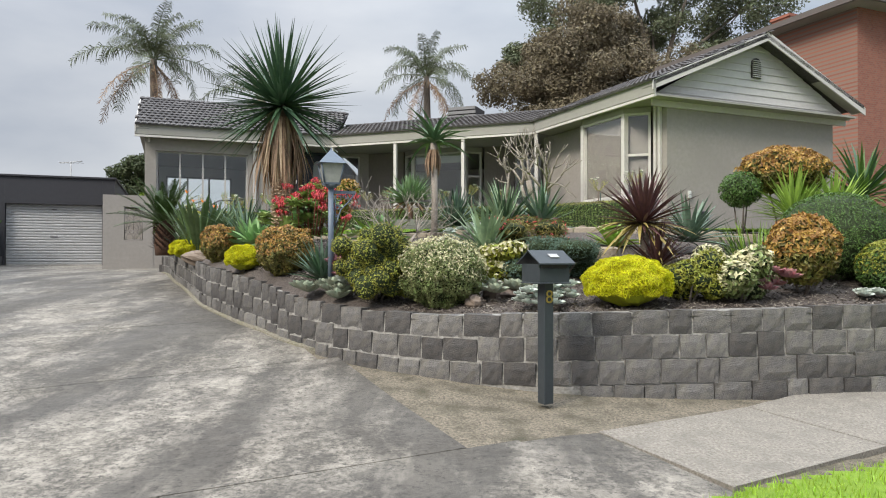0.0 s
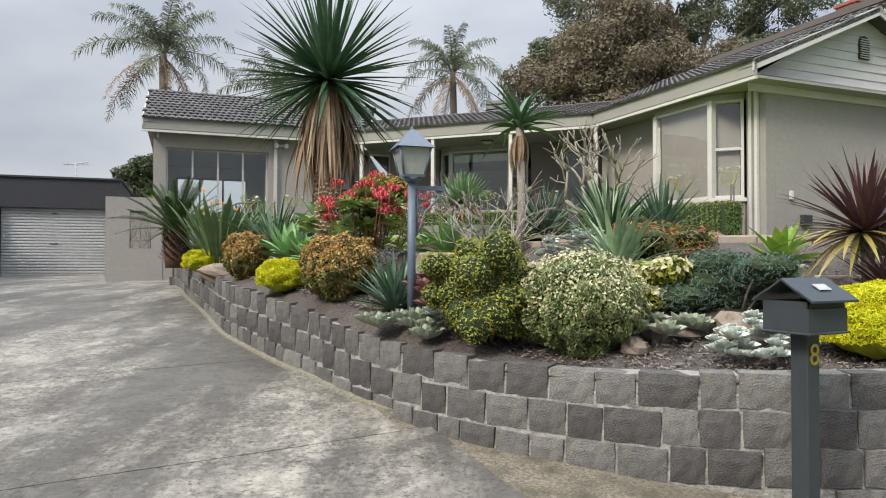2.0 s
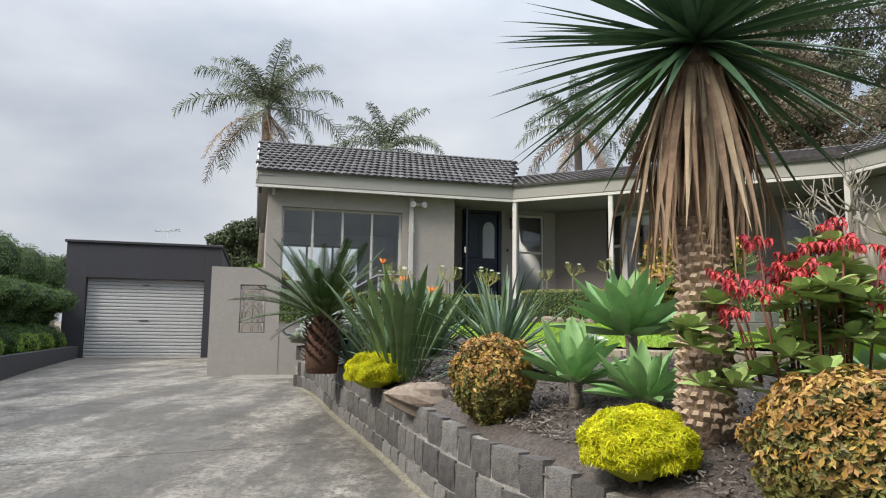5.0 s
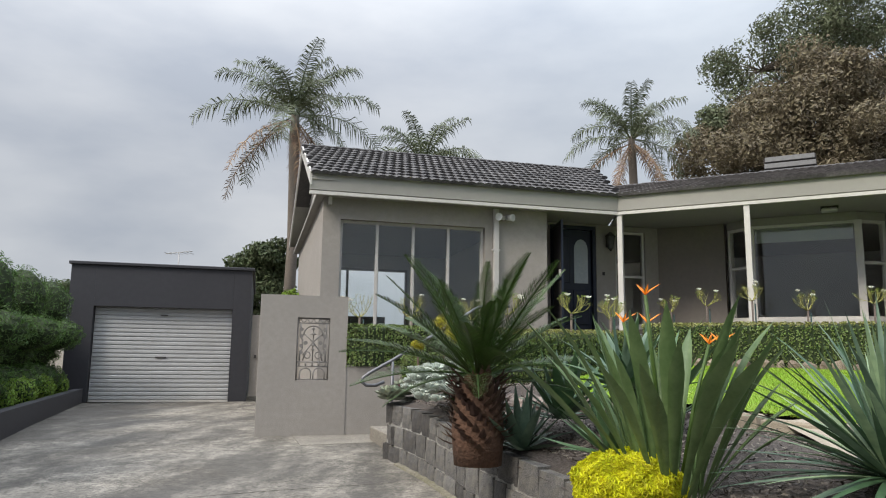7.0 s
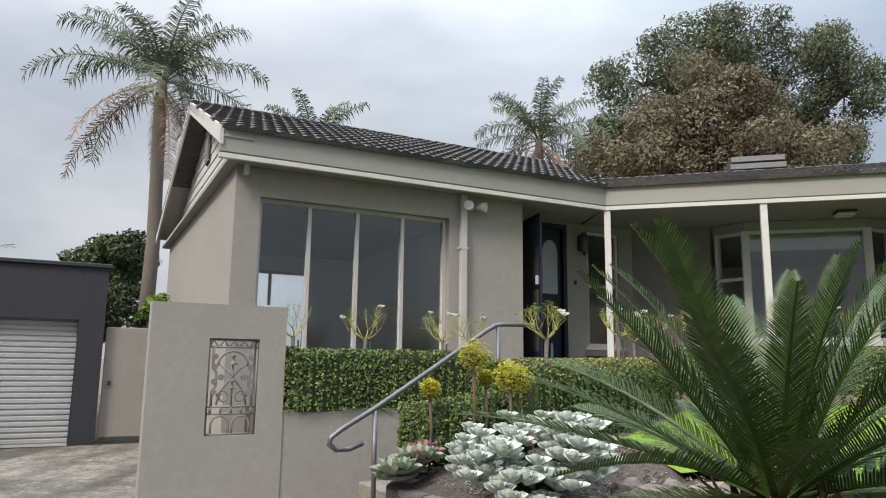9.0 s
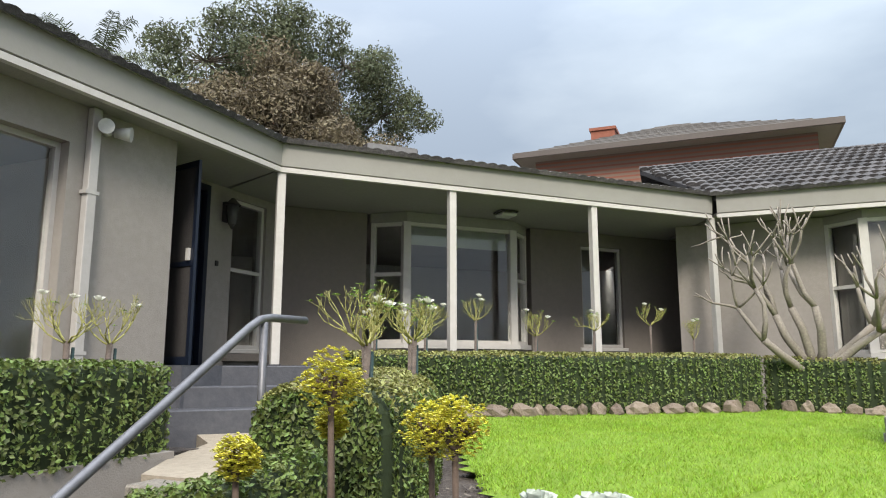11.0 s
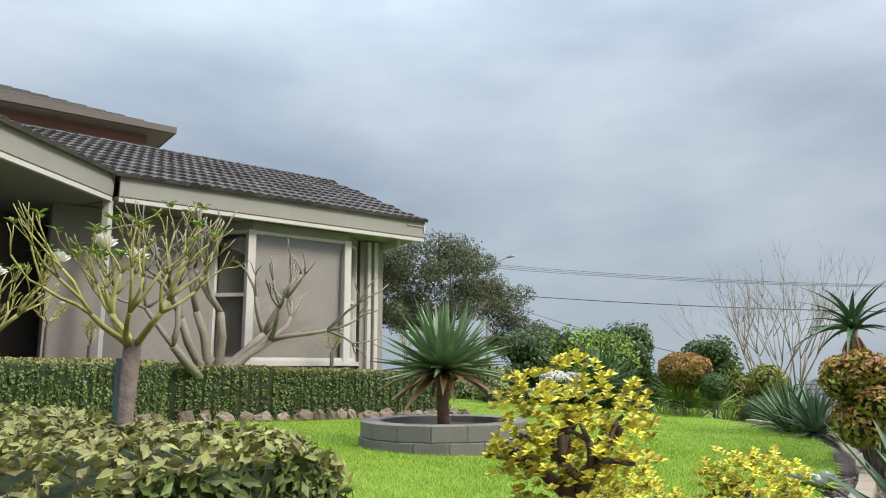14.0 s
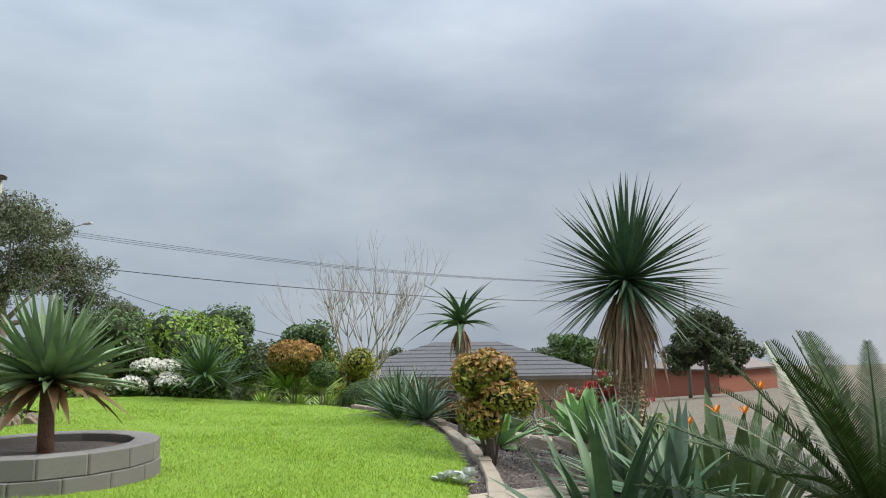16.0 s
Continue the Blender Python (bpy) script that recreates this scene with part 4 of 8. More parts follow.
door = part("roller_door", box(bmesh.new(), -2.755, 0.17, 0.0, 0.035, 0.18, 2.0), ROLLER, garage, "ribbed silver steel roller door")
for k in range(22):
    bm = bmesh.new()
    z = 0.05 + k * 0.0885
    pr = [(0.168, 0.0), (0.15, 0.012), (0.15, 0.06), (0.168, 0.072)]
    e = [[bm.verts.new((a, y, z + zz)) for y, zz in pr] for a in (-2.75, 0.03)]
    for i in range(3):
        bm.faces.new((e[0][i], e[0][i + 1], e[1][i + 1], e[1][i]))
    part("slat", bm, ROLLER, door)
part("handle", box(bmesh.new(), -1.5, 0.13, 0.93, -1.28, 0.149, 0.955, bevel=0.004), DARK, door)
part("handle", box(bmesh.new(), -1.45, 0.13, 1.83, -1.3, 0.149, 1.85, bevel=0.004), DARK, door)
part("bottom_rail", box(bmesh.new(), -2.75, 0.14, 0.005, 0.03, 0.168, 0.045), TRIM, door)

gate = thing("side_gate", "beige solid side gate with a small black latch", "gate", tuple(GF @ Vector((0.44, 0.1, 1.36))), 21.0)
part("gate_leaf", box(bmesh.new(), 0.02, 0, 0.12, 1.0, 0.05, 1.9, bevel=0.01), RENDER, gate)
part("gate_post", box(bmesh.new(), 1.01, -0.02, 0, 3.0, 0.1, 1.93), RENDER, gate)
part("latch", box(bmesh.new(), 0.1, -0.03, 0.95, 0.15, 0.0, 1.02), DARK, gate)

PF = frame_at(-8.52, 17.93, 22.0)
pillar = thing("screen_wall", "beige rendered screen wall with a cast-iron grille opening", "wall", (-8.52, 17.93, 1.28), 22.0)
bm = bmesh.new()
zt = 1.93
for b in ((0, 0, 0.49, zt), (0.93, 0, 1.17, zt), (0.49, 0, 0.93, 0.79), (0.49, 1.63, 0.93, zt)):
    box(bm, b[0], 0, b[1], b[2], 0.2, b[3])
bmesh.ops.remove_doubles(bm, verts=bm.verts, dist=0.001)
part("body", bm, RENDER, pillar)
grille = thing("cast_iron_grille", "ornate pale cast-iron grille with scrolls", "grille", tuple(PF @ Vector((0.49, 0.03, 2.07))), 22.0)
W, H = 0.44, 0.84
bm = bmesh.new()
for x in (0.012, W - 0.012):
    cyl(bm, (x, 0, 0), (x, 0, H), 0.009, seg=6)
for z in (0.012, 0.185, 0.245, H - 0.075, H - 0.012):
    cyl(bm, (0, 0, z), (W, 0, z), 0.01, seg=6)
part("border", bm, CASTIRON, grille)
bm = bmesh.new()
for k in range(5):
    x = W * (k + 0.5) / 5
    tube(bm, [(x - 0.042, 0, H - 0.075), (x, 0, H - 0.02), (x + 0.042, 0, H - 0.075)], 0.007, 5)
    cyl(bm, (x, 0, 0.19), (x, 0, 0.24), 0.012, seg=5)
part("frieze", bm, CASTIRON, grille)
for x in (0.13, 0.31):
    bm = bmesh.new()
    tube(bm, [(x - 0.075, 0, 0.01), (x - 0.075, 0, 0.08)] + [(x - 0.075 * math.cos(a), 0, 0.09 + 0.075 * math.sin(a)) for a in np.linspace(0, math.pi, 9)] + [(x + 0.075, 0, 0.08), (x + 0.075, 0, 0.01)], 0.009, 6)
    part("small_arch", bm, CASTIRON, grille)
for sx in (-1, 1):
    bm = bmesh.new()
    c0 = W / 2 + sx * 0.172
    tube(bm, [(c0, 0, 0.25), (c0, 0, 0.38), (c0 - sx * 0.03, 0, 0.42), (c0 - sx * 0.03, 0, 0.54), (c0, 0, 0.58), (c0, 0, H - 0.08)], 0.011, 6)
    for z in (0.37, 0.46, 0.59, 0.68):
        cyl(bm, (c0 - sx * 0.015, -0.012, z), (c0 - sx * 0.015, 0.012, z), 0.026, seg=8)
    part("column", bm, CASTIRON, grille)
bm = bmesh.new()
tube(bm, [(W / 2 - 0.13 * math.cos(a), 0, 0.6 + 0.13 * math.sin(a)) for a in np.linspace(0, math.pi, 13)], 0.01, 6)
part("large_arch", bm, CASTIRON, grille)
bm = bmesh.new()
cyl(bm, (W / 2, 0, 0.25), (W / 2, 0, 0.73), 0.008, seg=6)
for z, r_ in ((0.68, 0.03), (0.61, 0.05), (0.46, 0.04), (0.40, 0.03)):
    cyl(bm, (W / 2, 0, z), (W / 2, 0, z + 0.03), r_, 0.006, seg=8)
for sx in (-1, 1):
    tube(bm, [(W / 2 - sx * 0.13, 0, 0.26), (W / 2 - sx * 0.1, 0, 0.38), (W / 2, 0, 0.51), (W / 2 + sx * 0.12, 0, 0.62)], 0.009, 6)
    cyl(bm, (W / 2 + sx * 0.10, -0.01, 0.5), (W / 2 + sx * 0.10, 0.01, 0.5), 0.03, seg=6)
    tube(bm, [(W / 2 + sx * (0.075 + 0.055 * (1 - 0.5 * k / 17) * math.cos(k * 0.45)), 0, 0.33 + 0.055 * (1 - 0.5 * k / 17) * math.sin(k * 0.45)) for k in range(18)], 0.008, 5)
part("scrollwork", bm, CASTIRON, grille)

# low rendered wall that carries the hedge
bm = bmesh.new()
box(bm, 1.171, 0.01, 1.2, 3.45, 0.21, 2.28, m=PF)
structure("wall_low_planter", bm, RENDER, "low beige rendered wall below the clipped hedge", "wall")
bm = bmesh.new()
box(bm, 1.18, 0.211, 1.0, 3.9, 1.6, 2.24, m=PF)
structure("garden_bed_front_window", bm, SOIL, "dark soil of the bed below the front window", "garden bed")
# stairs beside it
SF = frame_at(-7.1, 17.2, 24.0)
stairs = tagged(new("stairs_garden"), "worn concrete garden steps beside the low wall", "stairs", "", "structure")
for k in range(5):
    bm = bmesh.new()
    z = 1.33 + 0.178 * (k + 1)
    box(bm, 0.42 + k * 0.3, -0.42, 1.1, 0.42 + (k + 1) * 0.3 - 0.002 if k < 4 else 2.2, 0.72, z, bevel=0.012)
    part("step", bm, PATHCONC, stairs, "", SF)
ptsL = [(-5.35, 17.55), (-4.9, 17.95), (-4.35, 18.75), (-3.9, 19.45), (-3.15, 20.05), (-4.5, 20.6), (-4.75, 19.9), (-5.35, 19.25), (-5.75, 18.7)]
plate("path_landing", [Vector((x, y, 0)) for x, y in ptsL], 1.9, 2.235, CAPSTONE, "stained pale concrete landing before the porch", "path")
psteps = tagged(new("stairs_porch"), "three grey painted concrete porch steps", "stairs", "", "structure")
for k in range(3):
    bm = bmesh.new()
    box(bm, -1.05, -1.06 + k * 0.31, 1.95, 0.52, -0.063 if k == 2 else -1.06 + (k + 1) * 0.31 - 0.003, 2.25 + 0.19 * (k + 1) - (0.004 if k == 2 else 0), bevel=0.01)
    part("step", bm, STEPMAT, psteps, "", MW)

rail = thing("handrail", "bent grey steel handrail with a curled end", "handrail", (-6.61, 17.36, 1.45), 0)
R0 = Vector((-6.61, 17.36, 1.45))
bm = bmesh.new()
curl = []
for k in range(9):
    a = radians(55 + k * 30)
    curl.append(Vector((-6.88, 17.24, 2.17)) + Vector((0.913, 0.407, 0)) * (0.075 * math.cos(a)) + Vector((0, 0, 0.075 * math.sin(a))))
bar = [Vector((-6.70, 17.32, 2.10))] + [Vector((-6.80, 17.28, 2.06)), Vector((-6.90, 17.235, 2.06)), Vector((-6.95, 17.21, 2.10)), Vector((-6.94, 17.215, 2.15)), Vector((-6.86, 17.25, 2.21))]
bar += [Vector((-6.61, 17.36, 2.36)), Vector((-6.1, 17.59, 2.70)), Vector((-5.66, 17.785, 3.0)), Vector((-5.58, 17.82, 3.045)), Vector((-5.5, 17.86, 3.06)), Vector((-5.2, 17.99, 3.065))]
tube(bm, [p - R0 for p in bar], 0.021, 10)
part("rail", bm, RAILMAT, rail)
for x, y, z0, z1 in ((-6.61, 17.36, 1.5, 2.345), (-5.55, 17.83, 2.15, 3.035)):
    part("rail_post", cyl(bmesh.new(), Vector((x, y, z0)) - R0, Vector((x, y, z1)) - R0, 0.02), RAILMAT, rail)

# left boundary: low charcoal kerb, tall grey wall
KF = frame_at(-13.85, 22.4, -62.5)     # x runs down the drive from the garage, y to the left is the outside... drive side is negative y
bm = bmesh.new()
k0 = frame_at(-10.3, 14.6, 114.5)
box(bm, -16, -0.0, 0.9, 8.55, 0.16, 1.66, m=k0)
structure("trim_drive_kerb", bm, CHAR, "charcoal low kerb wall beside the drive", "kerb")
bm = bmesh.new()
box(bm, -18, 1.35, 0.2, 8.9, 1.55, 3.75, m=k0)
structure("wall_boundary", bm, mat("grey_boundary_paint", (0.16, 0.155, 0.15), (0.19, 0.185, 0.18), rough=0.9), "grey rendered boundary wall along the drive", "wall")
bm = bmesh.new()
box(bm, -16, 0.161, 0.8, 8.55, 1.345, 1.58, m=k0)
structure("garden_bed_side", bm, SOIL, "narrow side bed behind the kerb", "garden bed")

# ---- front door, lights ----
entry = thing("front_door", "dark blue panelled front door with an arched glass light", "door", tuple(LW @ Vector((4.44, 1.1, FL + 0.004))), 21.1)
bm = bmesh.new()
for b in ((0.0, 0.0, 0.06, 2.07), (0.84, 0.0, 0.9, 2.07), (0.06, 2.0, 0.84, 2.07)):
    box(bm, b[0], -0.07, b[1], b[2], 0.05, b[3])
part("door_frame", bm, BLUE, entry)
leaf = part("door_leaf", box(bmesh.new(), 0.07, 0.0, 0.01, 0.83, 0.045, 1.99), BLUE, entry)
bm = bmesh.new()
arch = [(0.62 + 0.14 * math.cos(a), 1.62 + 0.2 * math.sin(a)) for a in np.linspace(0, math.pi, 9)] + [(0.48, 0.98), (0.76, 0.98)]
lo = [bm.verts.new((x, -0.004, z)) for x, z in arch]
hi = [bm.verts.new((x, -0.012, z)) for x, z in arch]
bm.faces.new(hi[::-1])
for k in range(len(arch)):
    bm.faces.new((lo[k], lo[(k + 1) % len(arch)], hi[(k + 1) % len(arch)], hi[k]))
part("arched_light", bm, mat("obscured_glass", (0.35, 0.38, 0.4), (0.3, 0.33, 0.35), rough=0.15, bump=0.1), leaf, "pale obscured arched glass")
for b in ((0.45, 0.2, 0.79, 0.85), (0.13, 0.2, 0.38, 0.85), (0.13, 0.98, 0.38, 1.85)):
    part("panel", box(bmesh.new(), b[0], -0.014, b[1], b[2], -0.001, b[3], bevel=0.01), BLUE, leaf)
screen = thing("screen_door", "dark blue metal screen door standing open", "door", tuple(LW @ Vector((4.44, 1.02, FL + 0.004))), 21.1 + 258)
bm = bmesh.new()
for b in ((0, 0, 0.05, 2.0), (0.77, 0, 0.82, 2.0), (0.05, 0, 0.77, 0.08), (0.05, 1.94, 0.77, 2.0), (0.05, 0.95, 0.77, 1.0)):
    box(bm, b[0], 0, b[1], b[2], 0.03, b[3])
part("frame", bm, BLUE, screen)
part("mesh_panel", box(bmesh.new(), 0.05, 0.012, 0.08, 0.77, 0.016, 1.94), DARK, screen)
part("handle", box(bmesh.new(), 0.72, -0.03, 1.0, 0.76, 0.0, 1.12), TRIM, screen)

lant = thing("wall_lantern", "black coach lantern on the entry wall", "wall lamp", tuple(LW @ Vector((5.6, 1.045, 4.45))), 21.1)
part("bracket", box(bmesh.new(), -0.04, -0.06, 0.06, 0.04, 0.0, 0.3), DARK, lant)
bm = bmesh.new()
cyl(bm, (0, -0.12, 0.02), (0, -0.12, 0.25), 0.05, 0.085, 6)
part("lantern_glass", bm, mat("smoked_lantern_glass", (0.1, 0.1, 0.1), rough=0.1, bump=0), lant)
bm = bmesh.new()
cyl(bm, (0, -0.12, 0.252), (0, -0.12, 0.34), 0.105, 0.02, 6)
part("cap", bm, DARK, lant)
part("finial", cyl(bmesh.new(), (0, -0.12, -0.03), (0, -0.12, 0.018), 0.012, 0.04, 6), DARK, lant)
bell = thing("doorbell", "small dark doorbell button beside the door", "doorbell", tuple(LW @ Vector((5.5, 1.046, 4.0))), 21.1)
part("button", box(bmesh.new(), -0.02, -0.02, -0.03, 0.02, 0, 0.03), DARK, bell)
flood = thing("floodlight", "twin white floodlight under the eave", "floodlight", tuple(LW @ Vector((3.2, LF - 0.01, 4.78))), 21.1)
part("mount", cyl(bmesh.new(), (0, 0.01, 0), (0, -0.05, 0), 0.04, seg=10), TRIM, flood)
for sx in (-1, 1):
    bm = bmesh.new()
    cyl(bm, (sx * 0.05, -0.05, 0), (sx * 0.13, -0.16, -0.01), 0.04, 0.065, 12)
    part("lamp_head", bm, PLASTER_GLOBE, flood)
oyster = thing("porch_ceiling_light", "square white ceiling light under the porch", "ceiling light", tuple(MW @ Vector((3.3, 0.85, SOFF - 0.075))), -21.4)
part("base", box(bmesh.new(), -0.13, -0.13, 0.05, 0.13, 0.13, 0.072), DARK, oyster)
part("diffuser", box(bmesh.new(), -0.12, -0.12, 0, 0.12, 0.12, 0.049, bevel=0.02), PLASTER_GLOBE, oyster)
dp = thing("downpipe", "pale painted square downpipe on the front wall", "downpipe", tuple(LW @ Vector((3.06, LF - 0.075, 1.9))), 21.1)
part("pipe", box(bmesh.new(), -0.04, 0, 0, 0.05, 0.07, 3.03, bevel=0.006), FRAME, dp)
for z in (1.0, 2.3):
    part("bracket", box(bmesh.new(), -0.06, -0.004, z, 0.07, 0.072, z + 0.03), FRAME, dp)
for a0 in (3.05, 4.16):
    d2 = thing("downpipe", "white square downpipe beside the bay window", "downpipe", tuple(RW @ Vector((a0 + 0.98 if a0 < 4 else a0, RY - 0.075, 2.0))), -66.5)
    part("pipe", box(bmesh.new(), -0.03, 0, 0, 0.04, 0.07, 2.93, bevel=0.006), TRIM, d2)
cool = thing("roof_cooler", "grey louvred evaporative cooler on the roof", "air cooler", tuple(MW @ Vector((2.7, 4.4, 5.95))), -21.4)
bm = bmesh.new()
for k in range(5):
    box(bm, -0.55 + 0.02 * k, -0.5, 0.1 + k * 0.14, 0.55 - 0.02 * k, 0.5, 0.1 + k * 0.14 + 0.1)
part("louvres", bm, mat("cooler_plastic", (0.2, 0.2, 0.2), rough=0.7), cool)
part("base", box(bmesh.new(), -0.5, -0.45, -0.3, 0.5, 0.45, 0.75), DARK, cool)
mb = thing("meter_box", "small dark box on the gable wall", "meter box", tuple(G @ Vector((1.55, -0.005, 2.55))), 23.5)
part("case", box(bmesh.new(), -0.12, -0.08, -0.1, 0.12, 0.0, 0.1, bevel=0.01), CHAR, mb)
sw = thing("outdoor_socket", "small white weatherproof outlet on the gable wall", "outlet", tuple(G @ Vector((1.2, -0.005, 3.0))), 23.5)
part("case", box(bmesh.new(), -0.04, -0.05, -0.08, 0.04, 0.0, 0.08, bevel=0.01), PLASTER_GLOBE, sw)

# ---- letterbox ----
lb = thing("letterbox", "dark grey pedestal letterbox with a gabled lid", "letterbox", (0.87, 6.09, 0.46), 28)
part("pedestal", box(bmesh.new(), -0.047, -0.047, 0, 0.047, 0.047, 0.97, bevel=0.005), LETTER, lb)
part("base_plate", box(bmesh.new(), -0.155, -0.135, 0.971, 0.155, 0.135, 0.983, bevel=0.003), LETTER, lb)
bm = bmesh.new()
for q in ((-0.145, -0.125, 0.984, 0.145, -0.113, 1.095), (-0.145, 0.113, 0.984, 0.145, 0.125, 1.13), (-0.145, -0.113, 0.984, -0.133, 0.113, 1.13), (0.133, -0.113, 0.984, 0.145, 0.113, 1.13), (-0.133, -0.113, 0.984, 0.133, 0.113, 0.994)):
    box(bm, *q)
part("case", bm, LETTER, lb)
for sg in (-1, 1):
    bm = bmesh.new()
    for a, b in ((0.0, 0.5), (0.5, 1.0)):
        ya, yb = sg * 0.165 * (1 - a), sg * 0.165 * (1 - b)
        za, zb = 1.125 + 0.105 * a - 0.004 * (a > 0), 1.125 + 0.105 * b
        v = [bm.verts.new(p) for p in ((-0.175, ya, za), (0.175, ya, za), (0.175, yb, zb), (-0.175, yb, zb), (-0.175, ya, za + 0.011), (0.175, ya, za + 0.011), (0.175, yb, zb + 0.011), (-0.175, yb, zb + 0.011))]
        for q in ((0, 3, 2, 1), (4, 5, 6, 7), (0, 1, 5, 4), (1, 2, 6, 5), (2, 3, 7, 6), (3, 0, 4, 7)):
            bm.faces.new([v[t] for t in q])
    part("lid", bm, LETTER, lb)
part("slot", box(bmesh.new(), -0.125, -0.118, 1.097, 0.125, -0.112, 1.122), DARK, lb, "dark letter slot")
part("emblem", box(bmesh.new(), -0.045, 0, 0, 0.045, 0.05, 0.004, m=pose(0.02, -0.1, 1.182, 32.5, 0, 0)), STEEL, lb, "small pale metal emblem on the lid")
cu = bpy.data.curves.new("numeral", "FONT")
cu.body, cu.size, cu.extrude, cu.align_x = "8", 0.15, 0.003, "CENTER"
num = new("numeral", cu)
num.data.materials.append(GOLD)
num.parent = lb
num.matrix_basis = pose(0.0, -0.051, 0.815, 90, 0, 0)
num["label"] = "gold number 8"

# ---- lamp post ----
lp = thing("lamp_post", "blue-grey garden lamp post with a four-sided lantern", "lamp post", (-1.20, 8.07, 1.36), 18)
LPH = 2.83 - 1.36
part("pole", cyl(bmesh.new(), (0, 0, -0.1), (0, 0, LPH - 0.42), 0.032, 0.032, 12), IRON, lp)
bm = bmesh.new()
cyl(bm, (0, 0, LPH - 0.43), (0, 0, LPH - 0.395), 0.045, 0.09, 12)
part("cup", bm, IRON, lp)


def frustum(z0, z1, a, b, t=0.0):
    bm = bmesh.new()
    lo = [bm.verts.new((sx * a, sy * a, z0)) for sx, sy in ((-1, -1), (1, -1), (1, 1), (-1, 1))]
    hi = [bm.verts.new((sx * b, sy * b, z1)) for sx, sy in ((-1, -1), (1, -1), (1, 1), (-1, 1))]
    bm.faces.new(lo[::-1])
    bm.faces.new(hi)
    for k in range(4):
        bm.faces.new((lo[k], lo[(k + 1) % 4], hi[(k + 1) % 4], hi[k]))
    return bm


lan = part("lantern", frustum(LPH - 0.395, LPH - 0.375, 0.085, 0.09), IRON, lp)
part("lantern_glass", frustum(LPH - 0.374, LPH - 0.17, 0.08, 0.117), mat("milky_lamp_glass", (0.32, 0.33, 0.31), (0.26, 0.27, 0.26), rough=0.2, bump=0), lan, "milky lantern panes")
for sx, sy in ((-1, -1), (1, -1), (1, 1), (-1, 1)):
    part("corner_bar", cyl(bmesh.new(), (sx * 0.084, sy * 0.084, LPH - 0.374), (sx * 0.121, sy * 0.121, LPH - 0.17), 0.009, seg=6), IRON, lan)
part("lantern_roof", frustum(LPH - 0.168, LPH - 0.015, 0.15, 0.012), IRON, lan)
part("finial", frustum(LPH - 0.014, LPH + 0.015, 0.012, 0.004), IRON, lan)
br = part("bracket", box(bmesh.new(), 0.03, -0.012, LPH - 0.49, 0.27, 0.012, LPH - 0.455), IRON, lp)
bm = bmesh.new()
for cx_, cz_, r_, turn in ((0.085, -0.54, 0.04, 1), (0.165, -0.52, 0.03, -1), (0.075, -0.64, 0.03, 1), (0.225, -0.50, 0.018, 1), (0.06, -0.73, 0.02, -1)):
    pts = [(cx_ + r_ * (1 - 0.55 * k / 15) * math.cos(turn * k * 0.55), 0, LPH + cz_ + r_ * (1 - 0.55 * k / 15) * math.sin(turn * k * 0.55)) for k in range(16)]
    tube(bm, pts, 0.006, 5)
tube(bm, [(0.26, 0, LPH - 0.49), (0.19, 0, LPH - 0.58), (0.11, 0, LPH - 0.66), (0.07, 0, LPH - 0.78), (0.034, 0, LPH - 0.85)], 0.008, 6)
tube(bm, [(0.045, 0, LPH - 0.5), (0.045, 0, LPH - 0.84)], 0.007, 6)
part("scrollwork", bm, IRON, br)

# ---- block ring on the lawn ----
RX, RYC = -0.72, 15.58
ring = thing("planter_ring", "two-course ring of grey cement garden blocks", "planter", (RX, RYC, zl(RX, RYC)), 0)
rb = bmesh.new()
box(rb, -0.5, 0, 0.0, 0.5, 1, 1)
bmesh.ops.bevel(rb, geom=list(rb.edges), offset=0.04, segments=1, affect="EDGES")
RB = data_of("block", rb, CEMENTBLOCK)
for c in range(2):
    for k in range(16):
        a = 2 * math.pi * (k + 0.5 * c) / 16
        m = Matrix.Rotation(a, 4, "Z") @ Matrix.Translation((0, -0.715 - 0.01 * (c == 0), -0.02 + c * 0.132)) @ Matrix.Diagonal((0.281 if c == 0 else 0.278, 0.17, 0.129, 1))
        part("block", RB, CEMENTBLOCK, ring, "", m)
bm = bmesh.new()
cyl(bm, (0, 0, 0), (0, 0, 0.18), 0.58, seg=24)
part("soil", bm, SOIL, ring)


# ---- planting: helpers ----
def leaf_strip(L, w, droop=0.2, fold=0.25, seg=6, base_w=0.5, tip=1.0, belly=0.35, thick=0.0, wave=0.0):
    """A strap leaf from the origin along +x, drooping towards -z, with a folded section."""
    v, f = [], []
    for i in range(seg + 1):
        s = i / seg
        prof = (base_w + (1 - base_w) * min(1.0, s / belly)) if s < belly else max(0.0, 1 - ((s - belly) / (1 - belly)) ** (1.6 * tip))
        hw = w * 0.5 * prof
        x, z = L * (s - 0.15 * droop * s * s), -L * droop * s * s + wave * math.sin(s * 6.28) * L
        v += [(x, -hw, z + fold * hw), (x, 0, z - thick * prof), (x, hw, z + fold * hw)]
    for i in range(seg):
        a = 3 * i
        f += [(a, a + 3, a + 4, a + 1), (a + 1, a + 4, a + 5, a + 2)]
    return v, f


def leaf_data(name, material, **k):
    me = data_of(name, leaf_strip(**k), material)
    for p in me.polygons:
        p.use_smooth = True
    return me


